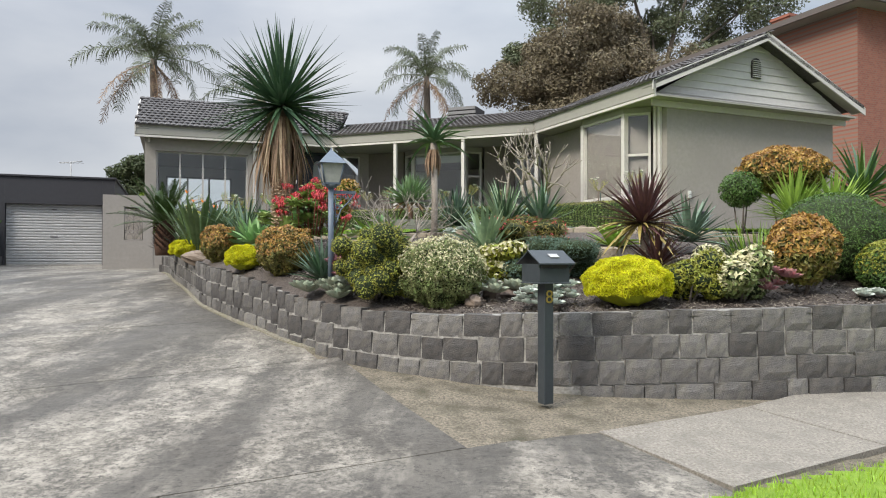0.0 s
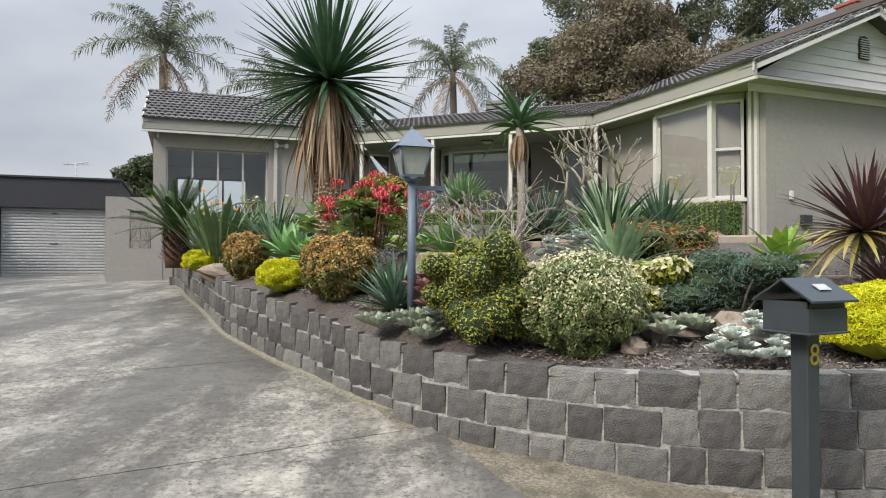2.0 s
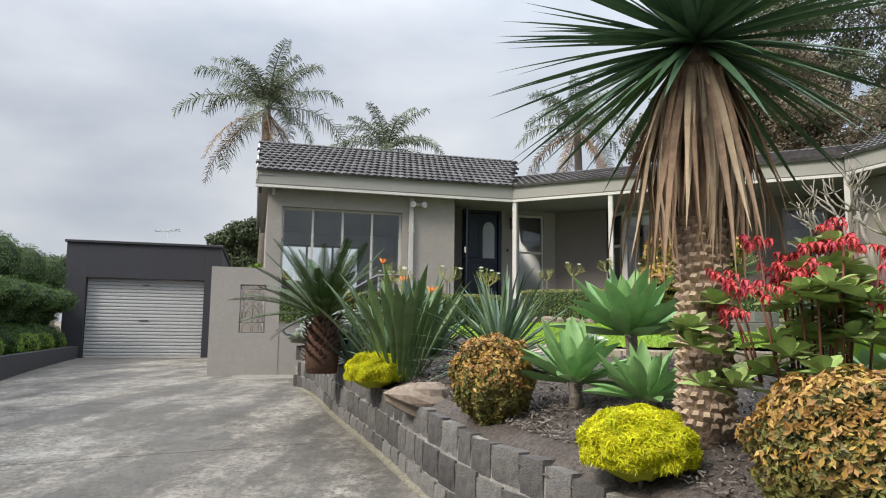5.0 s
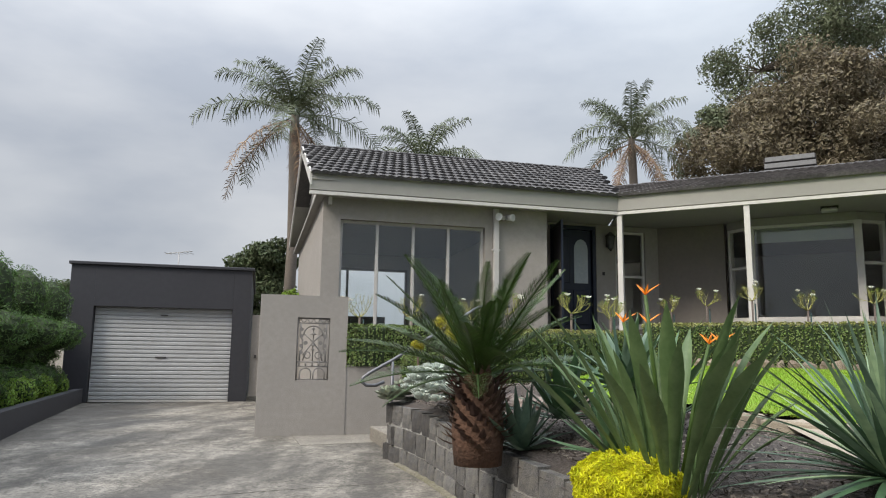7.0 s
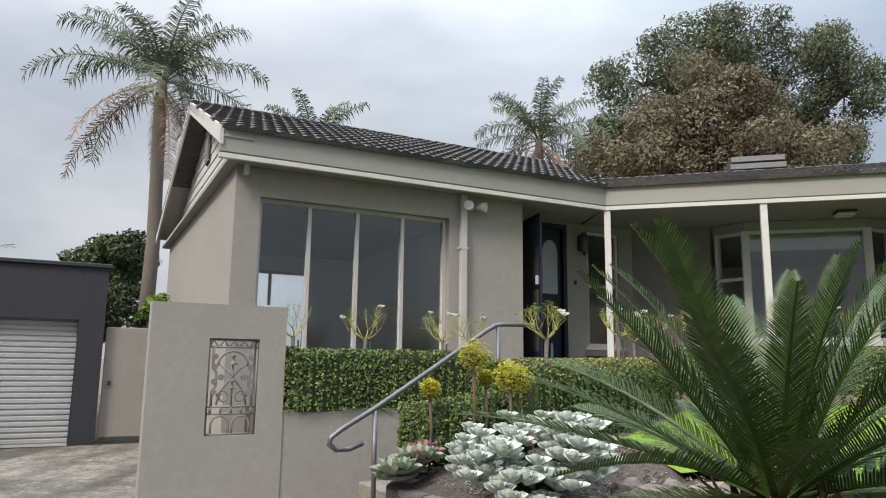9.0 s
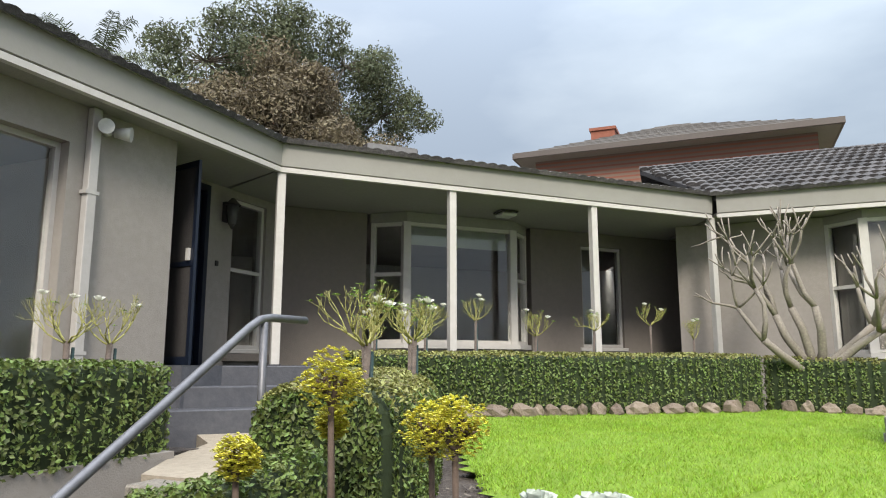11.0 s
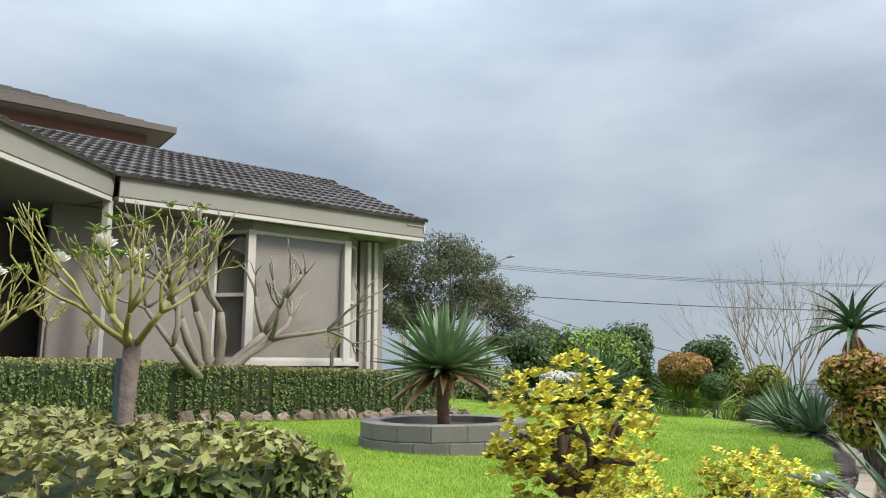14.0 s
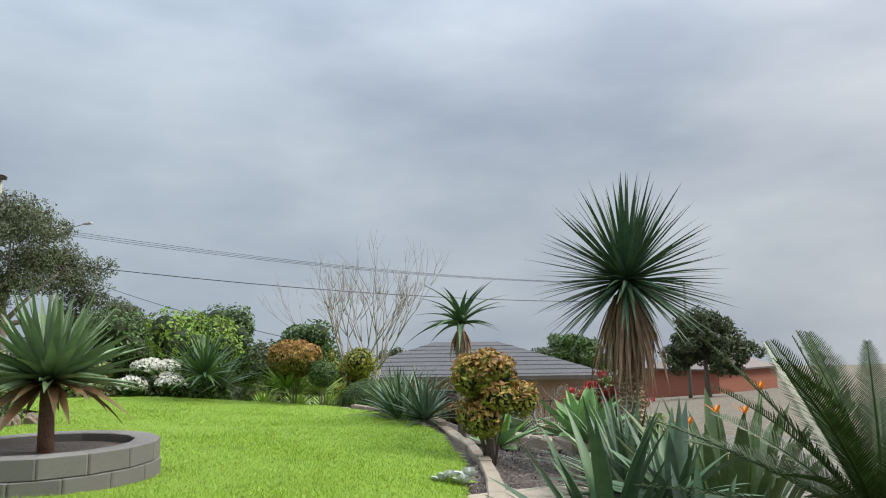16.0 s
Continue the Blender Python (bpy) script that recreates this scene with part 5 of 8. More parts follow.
def aim(az, el, roll=0.0, at=(0, 0, 0), s=1.0, sw=None):
    return Matrix.Translation(at) @ Matrix.Rotation(az, 4, "Z") @ Matrix.Rotation(-el, 4, "Y") @ Matrix.Rotation(roll, 4, "X") @ Matrix.Diagonal((s, sw or s, s, 1))


def rosette(parent, leaves, n, el0, el1, at=(0, 0, 0), seed=1, name="leaf", smin=0.75, smax=1.1, power=1.0, spread=0.0, rise=0.0):
    """n leaves spiralling from el1 (the youngest, upright) down to el0."""
    r = random.Random(seed)
    for k in range(n):
        u = (k + 0.5) / n
        el = radians(el0 + (el1 - el0) * u ** power + r.uniform(-6, 6))
        az = k * 2.39996 + r.uniform(-0.25, 0.25)
        p = Vector(at) + Vector((math.cos(az) * spread, math.sin(az) * spread, rise * u))
        part(name, r.choice(leaves), None, parent, "", aim(az, el, r.uniform(-0.25, 0.25), p, r.uniform(smin, smax)))


def merged_rosettes(specs, leaf):
    """Many small rosettes joined into one mesh. specs: (centre, scale, n, el0, el1)."""
    V, F = [], []
    r = random.Random(5)
    lv, lf = leaf
    for c, sc, n, e0, e1 in specs:
        for k in range(n):
            u = (k + 0.5) / n
            m = aim(k * 2.39996 + r.uniform(-0.2, 0.2), radians(e0 + (e1 - e0) * u + r.uniform(-8, 8)), r.uniform(-0.3, 0.3), c, sc * (1.0 - 0.45 * u) * r.uniform(0.85, 1.1))
            o = len(V)
            V += [tuple(m @ Vector(q)) for q in lv]
            F += [tuple(i + o for i in q) for q in lf]
    return V, F


def foliage(rs, centre, radii, n, size, aspect=0.5, bump=0.18, bscale=3.0, inner=0.75, flat=0.0, up=0.0, box_like=0.0, low=-1.0):
    """Leaf diamonds over a lumpy ellipsoid (or rounded box)."""
    d = rs.normal(size=(n, 3))
    d /= np.linalg.norm(d, axis=1)[:, None]
    d[:, 2] = np.where(d[:, 2] < low, -d[:, 2], d[:, 2])
    if box_like:
        q = np.abs(d).max(axis=1)[:, None]
        d = d * (1 - box_like) + d / q * box_like
    rad = np.ones(n)
    for i in range(n):
        rad[i] += bump * noise.noise((d[i, 0] * bscale + centre[0], d[i, 1] * bscale + centre[1], d[i, 2] * bscale + centre[2]))
    rad *= inner + (1 - inner) * rs.rand(n) ** 0.4
    c = np.array(centre) + d * rad[:, None] * np.array(radii)
    nrm = d + rs.normal(size=(n, 3)) * 0.55 + np.array([0, 0, up])
    nrm /= np.linalg.norm(nrm, axis=1)[:, None]
    t = np.cross(nrm, rs.normal(size=(n, 3)))
    t /= np.linalg.norm(t, axis=1)[:, None]
    b = np.cross(nrm, t)
    s = size * rs.uniform(0.6, 1.25, n)[:, None]
    v = np.stack([c - t * s, c + b * s * aspect + nrm * s * 0.15, c + t * s, c - b * s * aspect + nrm * s * 0.15], axis=1).reshape(-1, 3)
    return v


def quads(v):
    n = len(v) // 4
    return [tuple(q) for q in v.tolist()], np.arange(4 * n).reshape(n, 4).tolist()


def blob(centre, radii, bump=0.15, bscale=2.5, seg=14, ring=9, box_like=0.0):
    v, f = [], []
    for j in range(ring + 1):
        th = math.pi * j / ring
        for i in range(seg):
            ph = 2 * math.pi * i / seg
            d = Vector((math.sin(th) * math.cos(ph), math.sin(th) * math.sin(ph), math.cos(th)))
            if box_like:
                d = d.lerp(d / max(abs(d.x), abs(d.y), abs(d.z)), box_like)
            k = 1 + bump * noise.noise((d.x * bscale + centre[0], d.y * bscale + centre[1], d.z * bscale + centre[2]))
            v.append((centre[0] + d.x * k * radii[0], centre[1] + d.y * k * radii[1], centre[2] + d.z * k * radii[2]))
    for j in range(ring):
        for i in range(seg):
            f.append((j * seg + i, (j + 1) * seg + i, (j + 1) * seg + (i + 1) % seg, j * seg + (i + 1) % seg))
    return v, f


# dark green of the solid filler cores, painting the shade between leaves
INNER_SHADE = mat("painted_core_shade", (0.02, 0.032, 0.012), (0.03, 0.045, 0.016), rough=0.9)
YELLOWIN = mat("golden_inner_foliage", (0.30, 0.31, 0.012), (0.22, 0.25, 0.012), scale=8, rough=0.9)
rsg = np.random.RandomState(21)


def shrub(name, label, x, y, radii, material, n=2600, size=0.022, z=None, core=0.82, lift=None, category="shrub", group="", tips=None, tip_share=0.0, stems=0, lumps=1, inner_mat=None, **kw):
    """A clipped or loose shrub on the bed: a lumpy leaf shell over a filler core, by default dark as painted shade, on
    short stems.
    """
    z = bed(x, y) if z is None else z
    sh = thing(name, label, category, (x, y, z), 0, group)
    lift = radii[2] * 0.85 if lift is None else lift
    cs = [((0, 0, lift), radii)]
    if lumps > 1:
        r = random.Random(int(x * 100 + y * 10))
        cs = []
        for k in range(lumps):
            a, q = r.uniform(0, 6.28), r.uniform(0.25, 0.75)
            cs.append(((math.cos(a) * q * radii[0], math.sin(a) * q * radii[1], lift + r.uniform(-0.55, 0.6) * radii[2]), tuple(v * (r.uniform(0.34, 0.5) if lumps < 30 else r.uniform(0.19, 0.29)) for v in radii)))
    vs = np.concatenate([foliage(rsg, c, q, n // len(cs), size, **kw) for c, q in cs])
    part("foliage", quads(vs), material, sh)
    if tips and tip_share:
        vt = np.concatenate([foliage(rsg, (c[0], c[1], c[2] + q[2] * 0.12), tuple(t * 1.02 for t in q), int(n * tip_share / len(cs)), size, inner=0.95, low=0.25, **{k: v for k, v in kw.items() if k not in ("inner", "low")}) for c, q in cs])
        part("tip_growth", quads(vt), tips, sh)
    V, F = [], []
    for c, q in cs:
        v, f = blob(c, tuple(t * core for t in q), kw.get("bump", 0.18), kw.get("bscale", 3.0), box_like=kw.get("box_like", 0.0))
        F += [tuple(i + len(V) for i in g) for g in f]
        V += v
    part("inner_foliage", (V, F), inner_mat or INNER_SHADE, sh)
    bm = bmesh.new()
    for k in range(max(3, stems)):
        a = k * 2.4
        tube(bm, [(0.03 * math.cos(a), 0.03 * math.sin(a), -0.05), (0.3 * radii[0] * math.cos(a), 0.3 * radii[1] * math.sin(a), lift * 0.6), (0.5 * radii[0] * math.cos(a), 0.5 * radii[1] * math.sin(a), lift)], [0.014, 0.01, 0.006], 5)
    part("stem_cluster", bm, BARK, sh)
    return sh


def branching(bm, p, d, L, r, depth, rng, spread=0.55, up=0.15, shrink=0.72, kids=(2, 3), wob=0.12, tips=None, seg=5):
    """A bare branch that forks again and again; tips collects the ends."""
    p = Vector(p)
    pts, rs = [p], [r]
    for k in range(3):
        d = (Vector(d) + Vector((rng.gauss(0, wob), rng.gauss(0, wob), rng.gauss(0, wob) + up * 0.3))).normalized()
        p = p + d * L / 3
        pts.append(p)
        rs.append(r * (1 - 0.28 * (k + 1) / 3))
    tube(bm, pts, rs, seg)
    if depth <= 0:
        if tips is not None:
            tips.append((p, d))
        return
    for _ in range(rng.randint(*kids)):
        nd = (d + Vector((rng.gauss(0, spread), rng.gauss(0, spread), rng.gauss(0, spread * 0.6) + up))).normalized()
        branching(bm, p, nd, L * shrink * rng.uniform(0.8, 1.2), rs[-1] * 0.78, depth - 1, rng, spread, up, shrink, kids, wob, tips, seg)


YUC = leafmat("yucca_leaf", (0.035, 0.075, 0.04), (0.06, 0.115, 0.055), rand=0.25, rough=0.45, trans=0.08)
PALEDRY = leafmat("pale_dry_yucca_leaf", (0.46, 0.36, 0.25), (0.34, 0.25, 0.16), rand=0.35, rough=0.8, trans=0.1)
YUCDRY = leafmat("dry_yucca_leaf", (0.30, 0.20, 0.13), (0.17, 0.11, 0.072), rand=0.5, rough=0.8, trans=0.1)
AGV = leafmat("agave_leaf", (0.16, 0.30, 0.11), (0.22, 0.38, 0.14), rand=0.2, rough=0.5, trans=0.12)
BLUEAGV = leafmat("blue_agave_leaf", (0.08, 0.13, 0.09), (0.13, 0.19, 0.13), rand=0.25, rough=0.5, trans=0.06)
ALOE = leafmat("aloe_leaf", (0.06, 0.12, 0.055), (0.09, 0.16, 0.07), rand=0.25, rough=0.45, trans=0.06)
ALOERED = leafmat("red_tinged_aloe_leaf", (0.22, 0.08, 0.04), (0.12, 0.11, 0.05), rand=0.3, rough=0.5, trans=0.06)
RINGLEAF = leafmat("ring_aloe_leaf", (0.12, 0.19, 0.10), (0.175, 0.25, 0.13), rand=0.25, rough=0.4, trans=0.06)
PADDLE = leafmat("strelitzia_leaf", (0.062, 0.105, 0.035), (0.105, 0.155, 0.06), rand=0.25, rough=0.45, trans=0.1)
STRAP = leafmat("grey_green_strap_leaf", (0.15, 0.22, 0.13), (0.24, 0.32, 0.18), rand=0.25, rough=0.5, trans=0.12)
CORD = leafmat("bronze_cordyline_leaf", (0.055, 0.028, 0.03), (0.10, 0.045, 0.045), rand=0.35, rough=0.45, trans=0.1)
CORDY = leafmat("yellowing_cordyline_leaf", (0.36, 0.28, 0.08), (0.25, 0.2, 0.07), rand=0.3, rough=0.5, trans=0.15)
LIME = leafmat("lime_strap_leaf", (0.26, 0.38, 0.06), (0.20, 0.30, 0.06), rand=0.25, rough=0.5, trans=0.2)
CYC = leafmat("cycad_leaflet", (0.024, 0.05, 0.008), (0.05, 0.088, 0.017), rand=0.4, rough=0.42, trans=0.06)
PALM = leafmat("palm_leaflet", (0.08, 0.10, 0.055), (0.14, 0.16, 0.09), rand=0.3, rough=0.5, trans=0.15)
HEDGE = leafmat("box_hedge_leaf", (0.085, 0.125, 0.03), (0.155, 0.20, 0.052), rand=0.55, rough=0.5, trans=0.12)
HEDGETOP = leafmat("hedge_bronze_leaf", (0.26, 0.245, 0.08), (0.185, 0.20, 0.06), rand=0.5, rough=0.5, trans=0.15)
YELLOW = leafmat("golden_diosma_leaf", (0.66, 0.62, 0.012), (0.50, 0.52, 0.012), rand=0.3, rough=0.6, trans=0.25)
ORANGE = leafmat("russet_shrub_leaf", (0.11, 0.13, 0.03), (0.22, 0.16, 0.045), rand=0.45, rough=0.5, trans=0.15)
RUSSET = leafmat("orange_tip_leaf", (0.38, 0.24, 0.06), (0.30, 0.15, 0.045), rand=0.4, rough=0.5, trans=0.15)
OLIVE = leafmat("olive_yellow_leaf", (0.17, 0.20, 0.025), (0.28, 0.27, 0.035), rand=0.4, rough=0.5, trans=0.18)
GOLDTIP = leafmat("gold_tip_leaf", (0.36, 0.34, 0.045), (0.28, 0.27, 0.04), rand=0.35, rough=0.5, trans=0.2)
VARIEG = leafmat("variegated_leaf", (0.25, 0.26, 0.11), (0.12, 0.17, 0.05), rand=0.6, rough=0.5, trans=0.15)
CREAM = leafmat("cream_leaf_edge", (0.55, 0.52, 0.32), (0.45, 0.42, 0.25), rand=0.3, rough=0.5, trans=0.15)
GREEN = leafmat("garden_green_leaf", (0.05, 0.10, 0.02), (0.09, 0.16, 0.035), rand=0.4, rough=0.5, trans=0.15)
BRIGHT = leafmat("bright_green_leaf", (0.14, 0.24, 0.03), (0.20, 0.30, 0.04), rand=0.35, rough=0.5, trans=0.2)
JUNIPER = leafmat("juniper_needle", (0.07, 0.12, 0.09), (0.10, 0.16, 0.11), rand=0.35, rough=0.6, trans=0.1)
KAL = leafmat("kalanchoe_leaf", (0.20, 0.29, 0.08), (0.32, 0.40, 0.14), rand=0.3, rough=0.45, trans=0.12)
REDFL = leafmat("coral_red_flower", (0.68, 0.10, 0.11), (0.55, 0.06, 0.07), rand=0.3, rough=0.5, trans=0.2)
STALK = mat("red_flower_stalk", (0.22, 0.06, 0.04), (0.16, 0.07, 0.04), rough=0.6, bump=0.1)
SILVER = leafmat("silver_succulent_leaf", (0.56, 0.60, 0.54), (0.40, 0.45, 0.39), rand=0.2, rough=0.6, trans=0.05)
ECHEV = leafmat("echeveria_leaf", (0.26, 0.33, 0.25), (0.33, 0.33, 0.24), rand=0.25, rough=0.55, trans=0.06)
PINKSUC = leafmat("pink_succulent_leaf", (0.36, 0.13, 0.15), (0.28, 0.16, 0.16), rand=0.3, rough=0.5, trans=0.08)
JADE = leafmat("yellow_jade_leaf", (0.64, 0.57, 0.08), (0.48, 0.47, 0.07), rand=0.4, rough=0.4, trans=0.15)
WHITEFL = leafmat("white_rose_petal", (0.8, 0.79, 0.72), (0.72, 0.71, 0.64), rand=0.1, rough=0.6, trans=0.3)
ROSESTEM = mat("rose_cane", (0.36, 0.36, 0.10), (0.24, 0.22, 0.08), scale=6, rough=0.7, bump=0.2)
ROSEWOOD = mat("rose_trunk_bark", (0.15, 0.12, 0.10), (0.10, 0.08, 0.07), scale=8, rough=0.9, bump=0.6)
TOPIARYWOOD = mat("jade_stem", (0.13, 0.09, 0.07), (0.09, 0.065, 0.05), rough=0.8, bump=0.3)
ORANGEFL = leafmat("orange_strelitzia_petal", (0.8, 0.24, 0.015), (0.7, 0.2, 0.01), rand=0.15, rough=0.5, trans=0.2)

# ---- the tall yucca ----
yx, yy = -2.22, 10.1
yz = bed(yx, yy)
yuc = thing("yucca_tree", "tall yucca with spiky green crown and dry leaf skirt", "yucca", (yx, yy, yz))
TOPZ = 3.70 - yz
bm = bmesh.new()
tube(bm, [(0, 0, -0.1), (0.0, 0, 0.25), (0.01, 0, 0.9), (0, 0, TOPZ - 0.25), (0, 0, TOPZ + 0.05)], [0.155, 0.135, 0.125, 0.12, 0.07], 16)
part("trunk", bm, mat("yucca_trunk_fibre", (0.30, 0.22, 0.16), (0.16, 0.11, 0.08), scale=8, rough=0.95, bump=0.8), yuc)
stub = bmesh.new()
for p in ((0, -0.03, -0.012), (0, 0.03, -0.012), (0.035, 0.02, 0.02), (0.035, -0.02, 0.02), (-0.01, -0.02, 0.05), (-0.01, 0.02, 0.05)):
    stub.verts.new(p)
stub.verts.ensure_lookup_table()
for q in ((0, 1, 2, 3), (3, 2, 5, 4), (0, 3, 4), (1, 5, 2)):
    stub.faces.new([stub.verts[i] for i in q])
STUB = data_of("leaf_stub", stub, mat("yucca_leaf_stub", (0.44, 0.34, 0.25), (0.30, 0.22, 0.15), scale=6, rough=0.9, bump=0.3, rand=0.3, piece="object"))
k = 0
zz = 0.06
while zz < 1.15:
    for i in range(16):
        a = 2 * math.pi * (i + 0.5 * (k % 2)) / 16 + rnd.uniform(-0.05, 0.05)
        rr = float(np.interp(zz, (0, 0.25, 0.9, 2), (0.148, 0.13, 0.12, 0.115)))
        part("leaf_stub", STUB, None, yuc, "", Matrix.Translation((rr * math.cos(a), rr * math.sin(a), zz + rnd.uniform(-0.012, 0.012))) @ Matrix.Rotation(a, 4, "Z") @ Matrix.Diagonal((rnd.uniform(0.5, 1.0), 0.75, 0.8, 1)))
    zz += 0.05
    k += 1
yl = [leaf_data("leaf", YUC, L=1.08, w=0.055, droop=d, fold=0.5, seg=6, base_w=0.75, belly=0.3, tip=0.75) for d in (0.02, 0.06, 0.11)]
rosette(yuc, yl, 230, -38, 89, (0, 0, TOPZ), 3, smin=0.84, smax=1.14, power=1.15, spread=0.05, rise=0.1)
yd = [leaf_data("dry_leaf", YUCDRY, L=1.15, w=0.036, droop=d, fold=0.7, seg=7, base_w=0.8, belly=0.3, wave=wv) for d, wv in ((0.15, 0.0), (0.3, 0.02), (0.2, -0.025))]
yd += [leaf_data("dry_leaf", PALEDRY, L=1.0, w=0.04, droop=d, fold=0.5, seg=7, base_w=0.8, belly=0.3, wave=wv) for d, wv in ((0.1, 0.015), (0.35, -0.02))]
rosette(yuc, yd, 270, -89, -62, (0, 0, TOPZ - 0.12), 4, name="dry_leaf", smin=0.6, smax=1.12, spread=0.13, rise=-0.02)


# ---- cycad ----
def frond_mesh(name, material, L, w, n, droop, leaf_w, vee=0.5, stem=0.012, sweep=0.5):
    """A feather frond along +x: a rib and rows of narrow leaflets."""
    V, F = [], []
    def rib(s):
        return Vector((L * (s - 0.2 * droop * s * s), 0, -L * droop * s * s + L * 0.12 * s))
    for i in range(9):
        p = rib(i / 8)
        q = stem * (1 - 0.8 * i / 8)
        V += [(p.x, -q, p.z), (p.x, q, p.z), (p.x, 0, p.z + q * 1.5)]
        if i:
            a = 3 * i
            F += [(a - 3, a - 2, a + 1, a), (a - 2, a - 1, a + 2, a + 1), (a - 1, a - 3, a, a + 2)]
    r = random.Random(len(name) + n)
    for k in range(n):
        s = 0.12 + 0.88 * k / n
        p = rib(s)
        ln = w * math.sin(math.pi * min(1.0, 0.18 + 0.8 * s)) ** 0.7 * r.uniform(0.9, 1.08)
        for sg in (-1, 1):
            d = Vector((sweep + 0.25 * s, sg, vee + r.uniform(-0.12, 0.12))).normalized() * ln
            g = Vector((0, 0, -ln * 0.18))
            o = len(V)
            t = Vector((leaf_w, 0, 0))
            V += [tuple(p - t * 0.5), tuple(p + t * 0.5), tuple(p + d * 0.6 + t * 0.45 + g * 0.3), tuple(p + d * 0.6 - t * 0.45 + g * 0.3), tuple(p + d + g)]
            F += [(o, o + 1, o + 2, o + 3), (o + 3, o + 2, o + 4)]
    return data_of(name, (V, F), material)


cx, cy = -5.36, 13.92
cz = bed(cx, cy)
ch = max(0.18, 2.3 - cz)
cyc = thing("cycad", "large cycad with arching dark green feather fronds", "cycad", (cx, cy, cz))
bm = bmesh.new()
tube(bm, [(0, 0, -0.1), (0, 0, ch * 0.25), (0, 0, ch * 0.75), (0, 0, ch)], [0.17, 0.19, 0.16, 0.09], 14)
part("trunk", bm, mat("cycad_trunk", (0.13, 0.07, 0.045), (0.08, 0.045, 0.03), scale=8, rough=0.95, bump=0.8), cyc)
csc = data_of("trunk_scale", leaf_strip(0.11, 0.05, -0.5, 0.3, 3), mat("cycad_scale", (0.12, 0.07, 0.05), (0.07, 0.042, 0.03), rough=0.9, bump=0.3, rand=0.4, piece="object"))
for k in range(170):
    a, h = k * 2.39996, 0.02 + (ch - 0.04) * k / 170
    part("trunk_scale", csc, None, cyc, "", aim(a, radians(-10 + 60 * (k * 7 % 13) / 13), 0, (0.15 * math.cos(a), 0.15 * math.sin(a), h), rnd.uniform(0.8, 1.3)))
cfr = [frond_mesh("frond_%s" % c, CYC, 1.0, 0.15, 74, dr, 0.0085, vee=0.45, sweep=0.85) for c, dr in (("a", 0.1), ("b", 0.18), ("c", 0.26))]
for c in cfr:
    c.name = "frond"
rosette(cyc, cfr, 40, -8, 76, (0, 0, ch - 0.02), 8, name="frond", smin=0.85, smax=1.1, power=0.9, spread=0.04)

# ---- bird of paradise ----
bx, by = -4.28, 12.75
bop = thing("bird_of_paradise", "clump of bird-of-paradise with orange flowers", "strelitzia", (bx, by, bed(bx, by)))
bl = [leaf_data("leaf", PADDLE, L=1.0, w=0.08, droop=d, fold=0.5, seg=9, base_w=0.12, belly=0.72, tip=1.2) for d in (0.05, 0.12, 0.2)]
rosette(bop, bl, 62, 56, 88, (0, 0, 0), 12, smin=0.55, smax=1.15, spread=0.16)
for k in range(5):
    a = k * 1.9 + 0.4
    tip_p = Vector((0.28 * math.cos(a), 0.28 * math.sin(a), 0.82 + 0.12 * (k % 3)))
    bm = bmesh.new()
    tube(bm, [(0.05 * math.cos(a), 0.05 * math.sin(a), 0), tip_p * 0.6, tip_p], [0.012, 0.01, 0.009], 6)
    stq = part("flower_stalk", bm, GREEN, bop)
    fl = merged_rosettes([(tuple(tip_p), 1.0, 5, 30, 80)], leaf_strip(0.1, 0.025, 0.05, 0.4, 3, 0.5))
    part("flower", fl, ORANGEFL, stq, "orange crane-like flower")

# ---- agaves and strappy plants ----
def spiky(name, label, x, y, mats, n, L, w, el0, el1, droop=(0.05, 0.15), z=None, fold=0.35, seed=1, base=0.0, stem=0.0, tip=1.0, belly=0.35, base_w=0.6, power=1.0, category="succulent", group="", spread=0.03, thick=0.0, smin=0.72, seg=6):
    z = bed(x, y) if z is None else z
    t = thing(name, label, category, (x, y, z), 0, group)
    ls = [leaf_data("leaf", mt, L=L, w=w, droop=d, fold=fold, seg=seg, base_w=base_w, belly=belly, tip=tip, thick=thick) for mt in mats for d in droop]
    rosette(t, ls, n, el0, el1, (0, 0, stem + base), seed, smin=smin, power=power, spread=spread, rise=0.02)
    if stem:
        part("stem", tube(bmesh.new(), [(0, 0, -0.08), (0.01, 0, stem * 0.5), (0, 0, stem + 0.05)], [0.05, 0.042, 0.045], 10), BARK, t)
    return t


for x, y, L, st, sd in ((-2.83, 10.92, 0.4, 0.16, 1), (-2.4, 11.4, 0.52, 0.34, 2), (-2.45, 10.55, 0.32, 0.1, 3)):
    spiky("foxtail_agave", "pale green broad-leaved agave rosette", x, y, (AGV,), 34, L, L * 0.29, 2, 84, droop=(0.08, -0.06, 0.18), seed=sd, stem=st, belly=0.5, base_w=0.45, tip=1.25, category="agave", group="pale agaves", thick=0.02, spread=0.05)
spiky("blue_yucca", "grey-green clump of stiff sword leaves", -3.35, 12.35, (BLUEAGV, STRAP, YUC), 150, 0.82, 0.045, -8, 86, droop=(0.03, 0.12, 0.3), seed=6, base=0.1, belly=0.3, base_w=0.7, category="yucca")
spiky("blue_agave", "grey-green spiny agave with upright tips", -5.05, 14.1, (BLUEAGV,), 30, 0.5, 0.09, 5, 82, droop=(0.1, -0.1), seed=7, belly=0.3, category="agave")
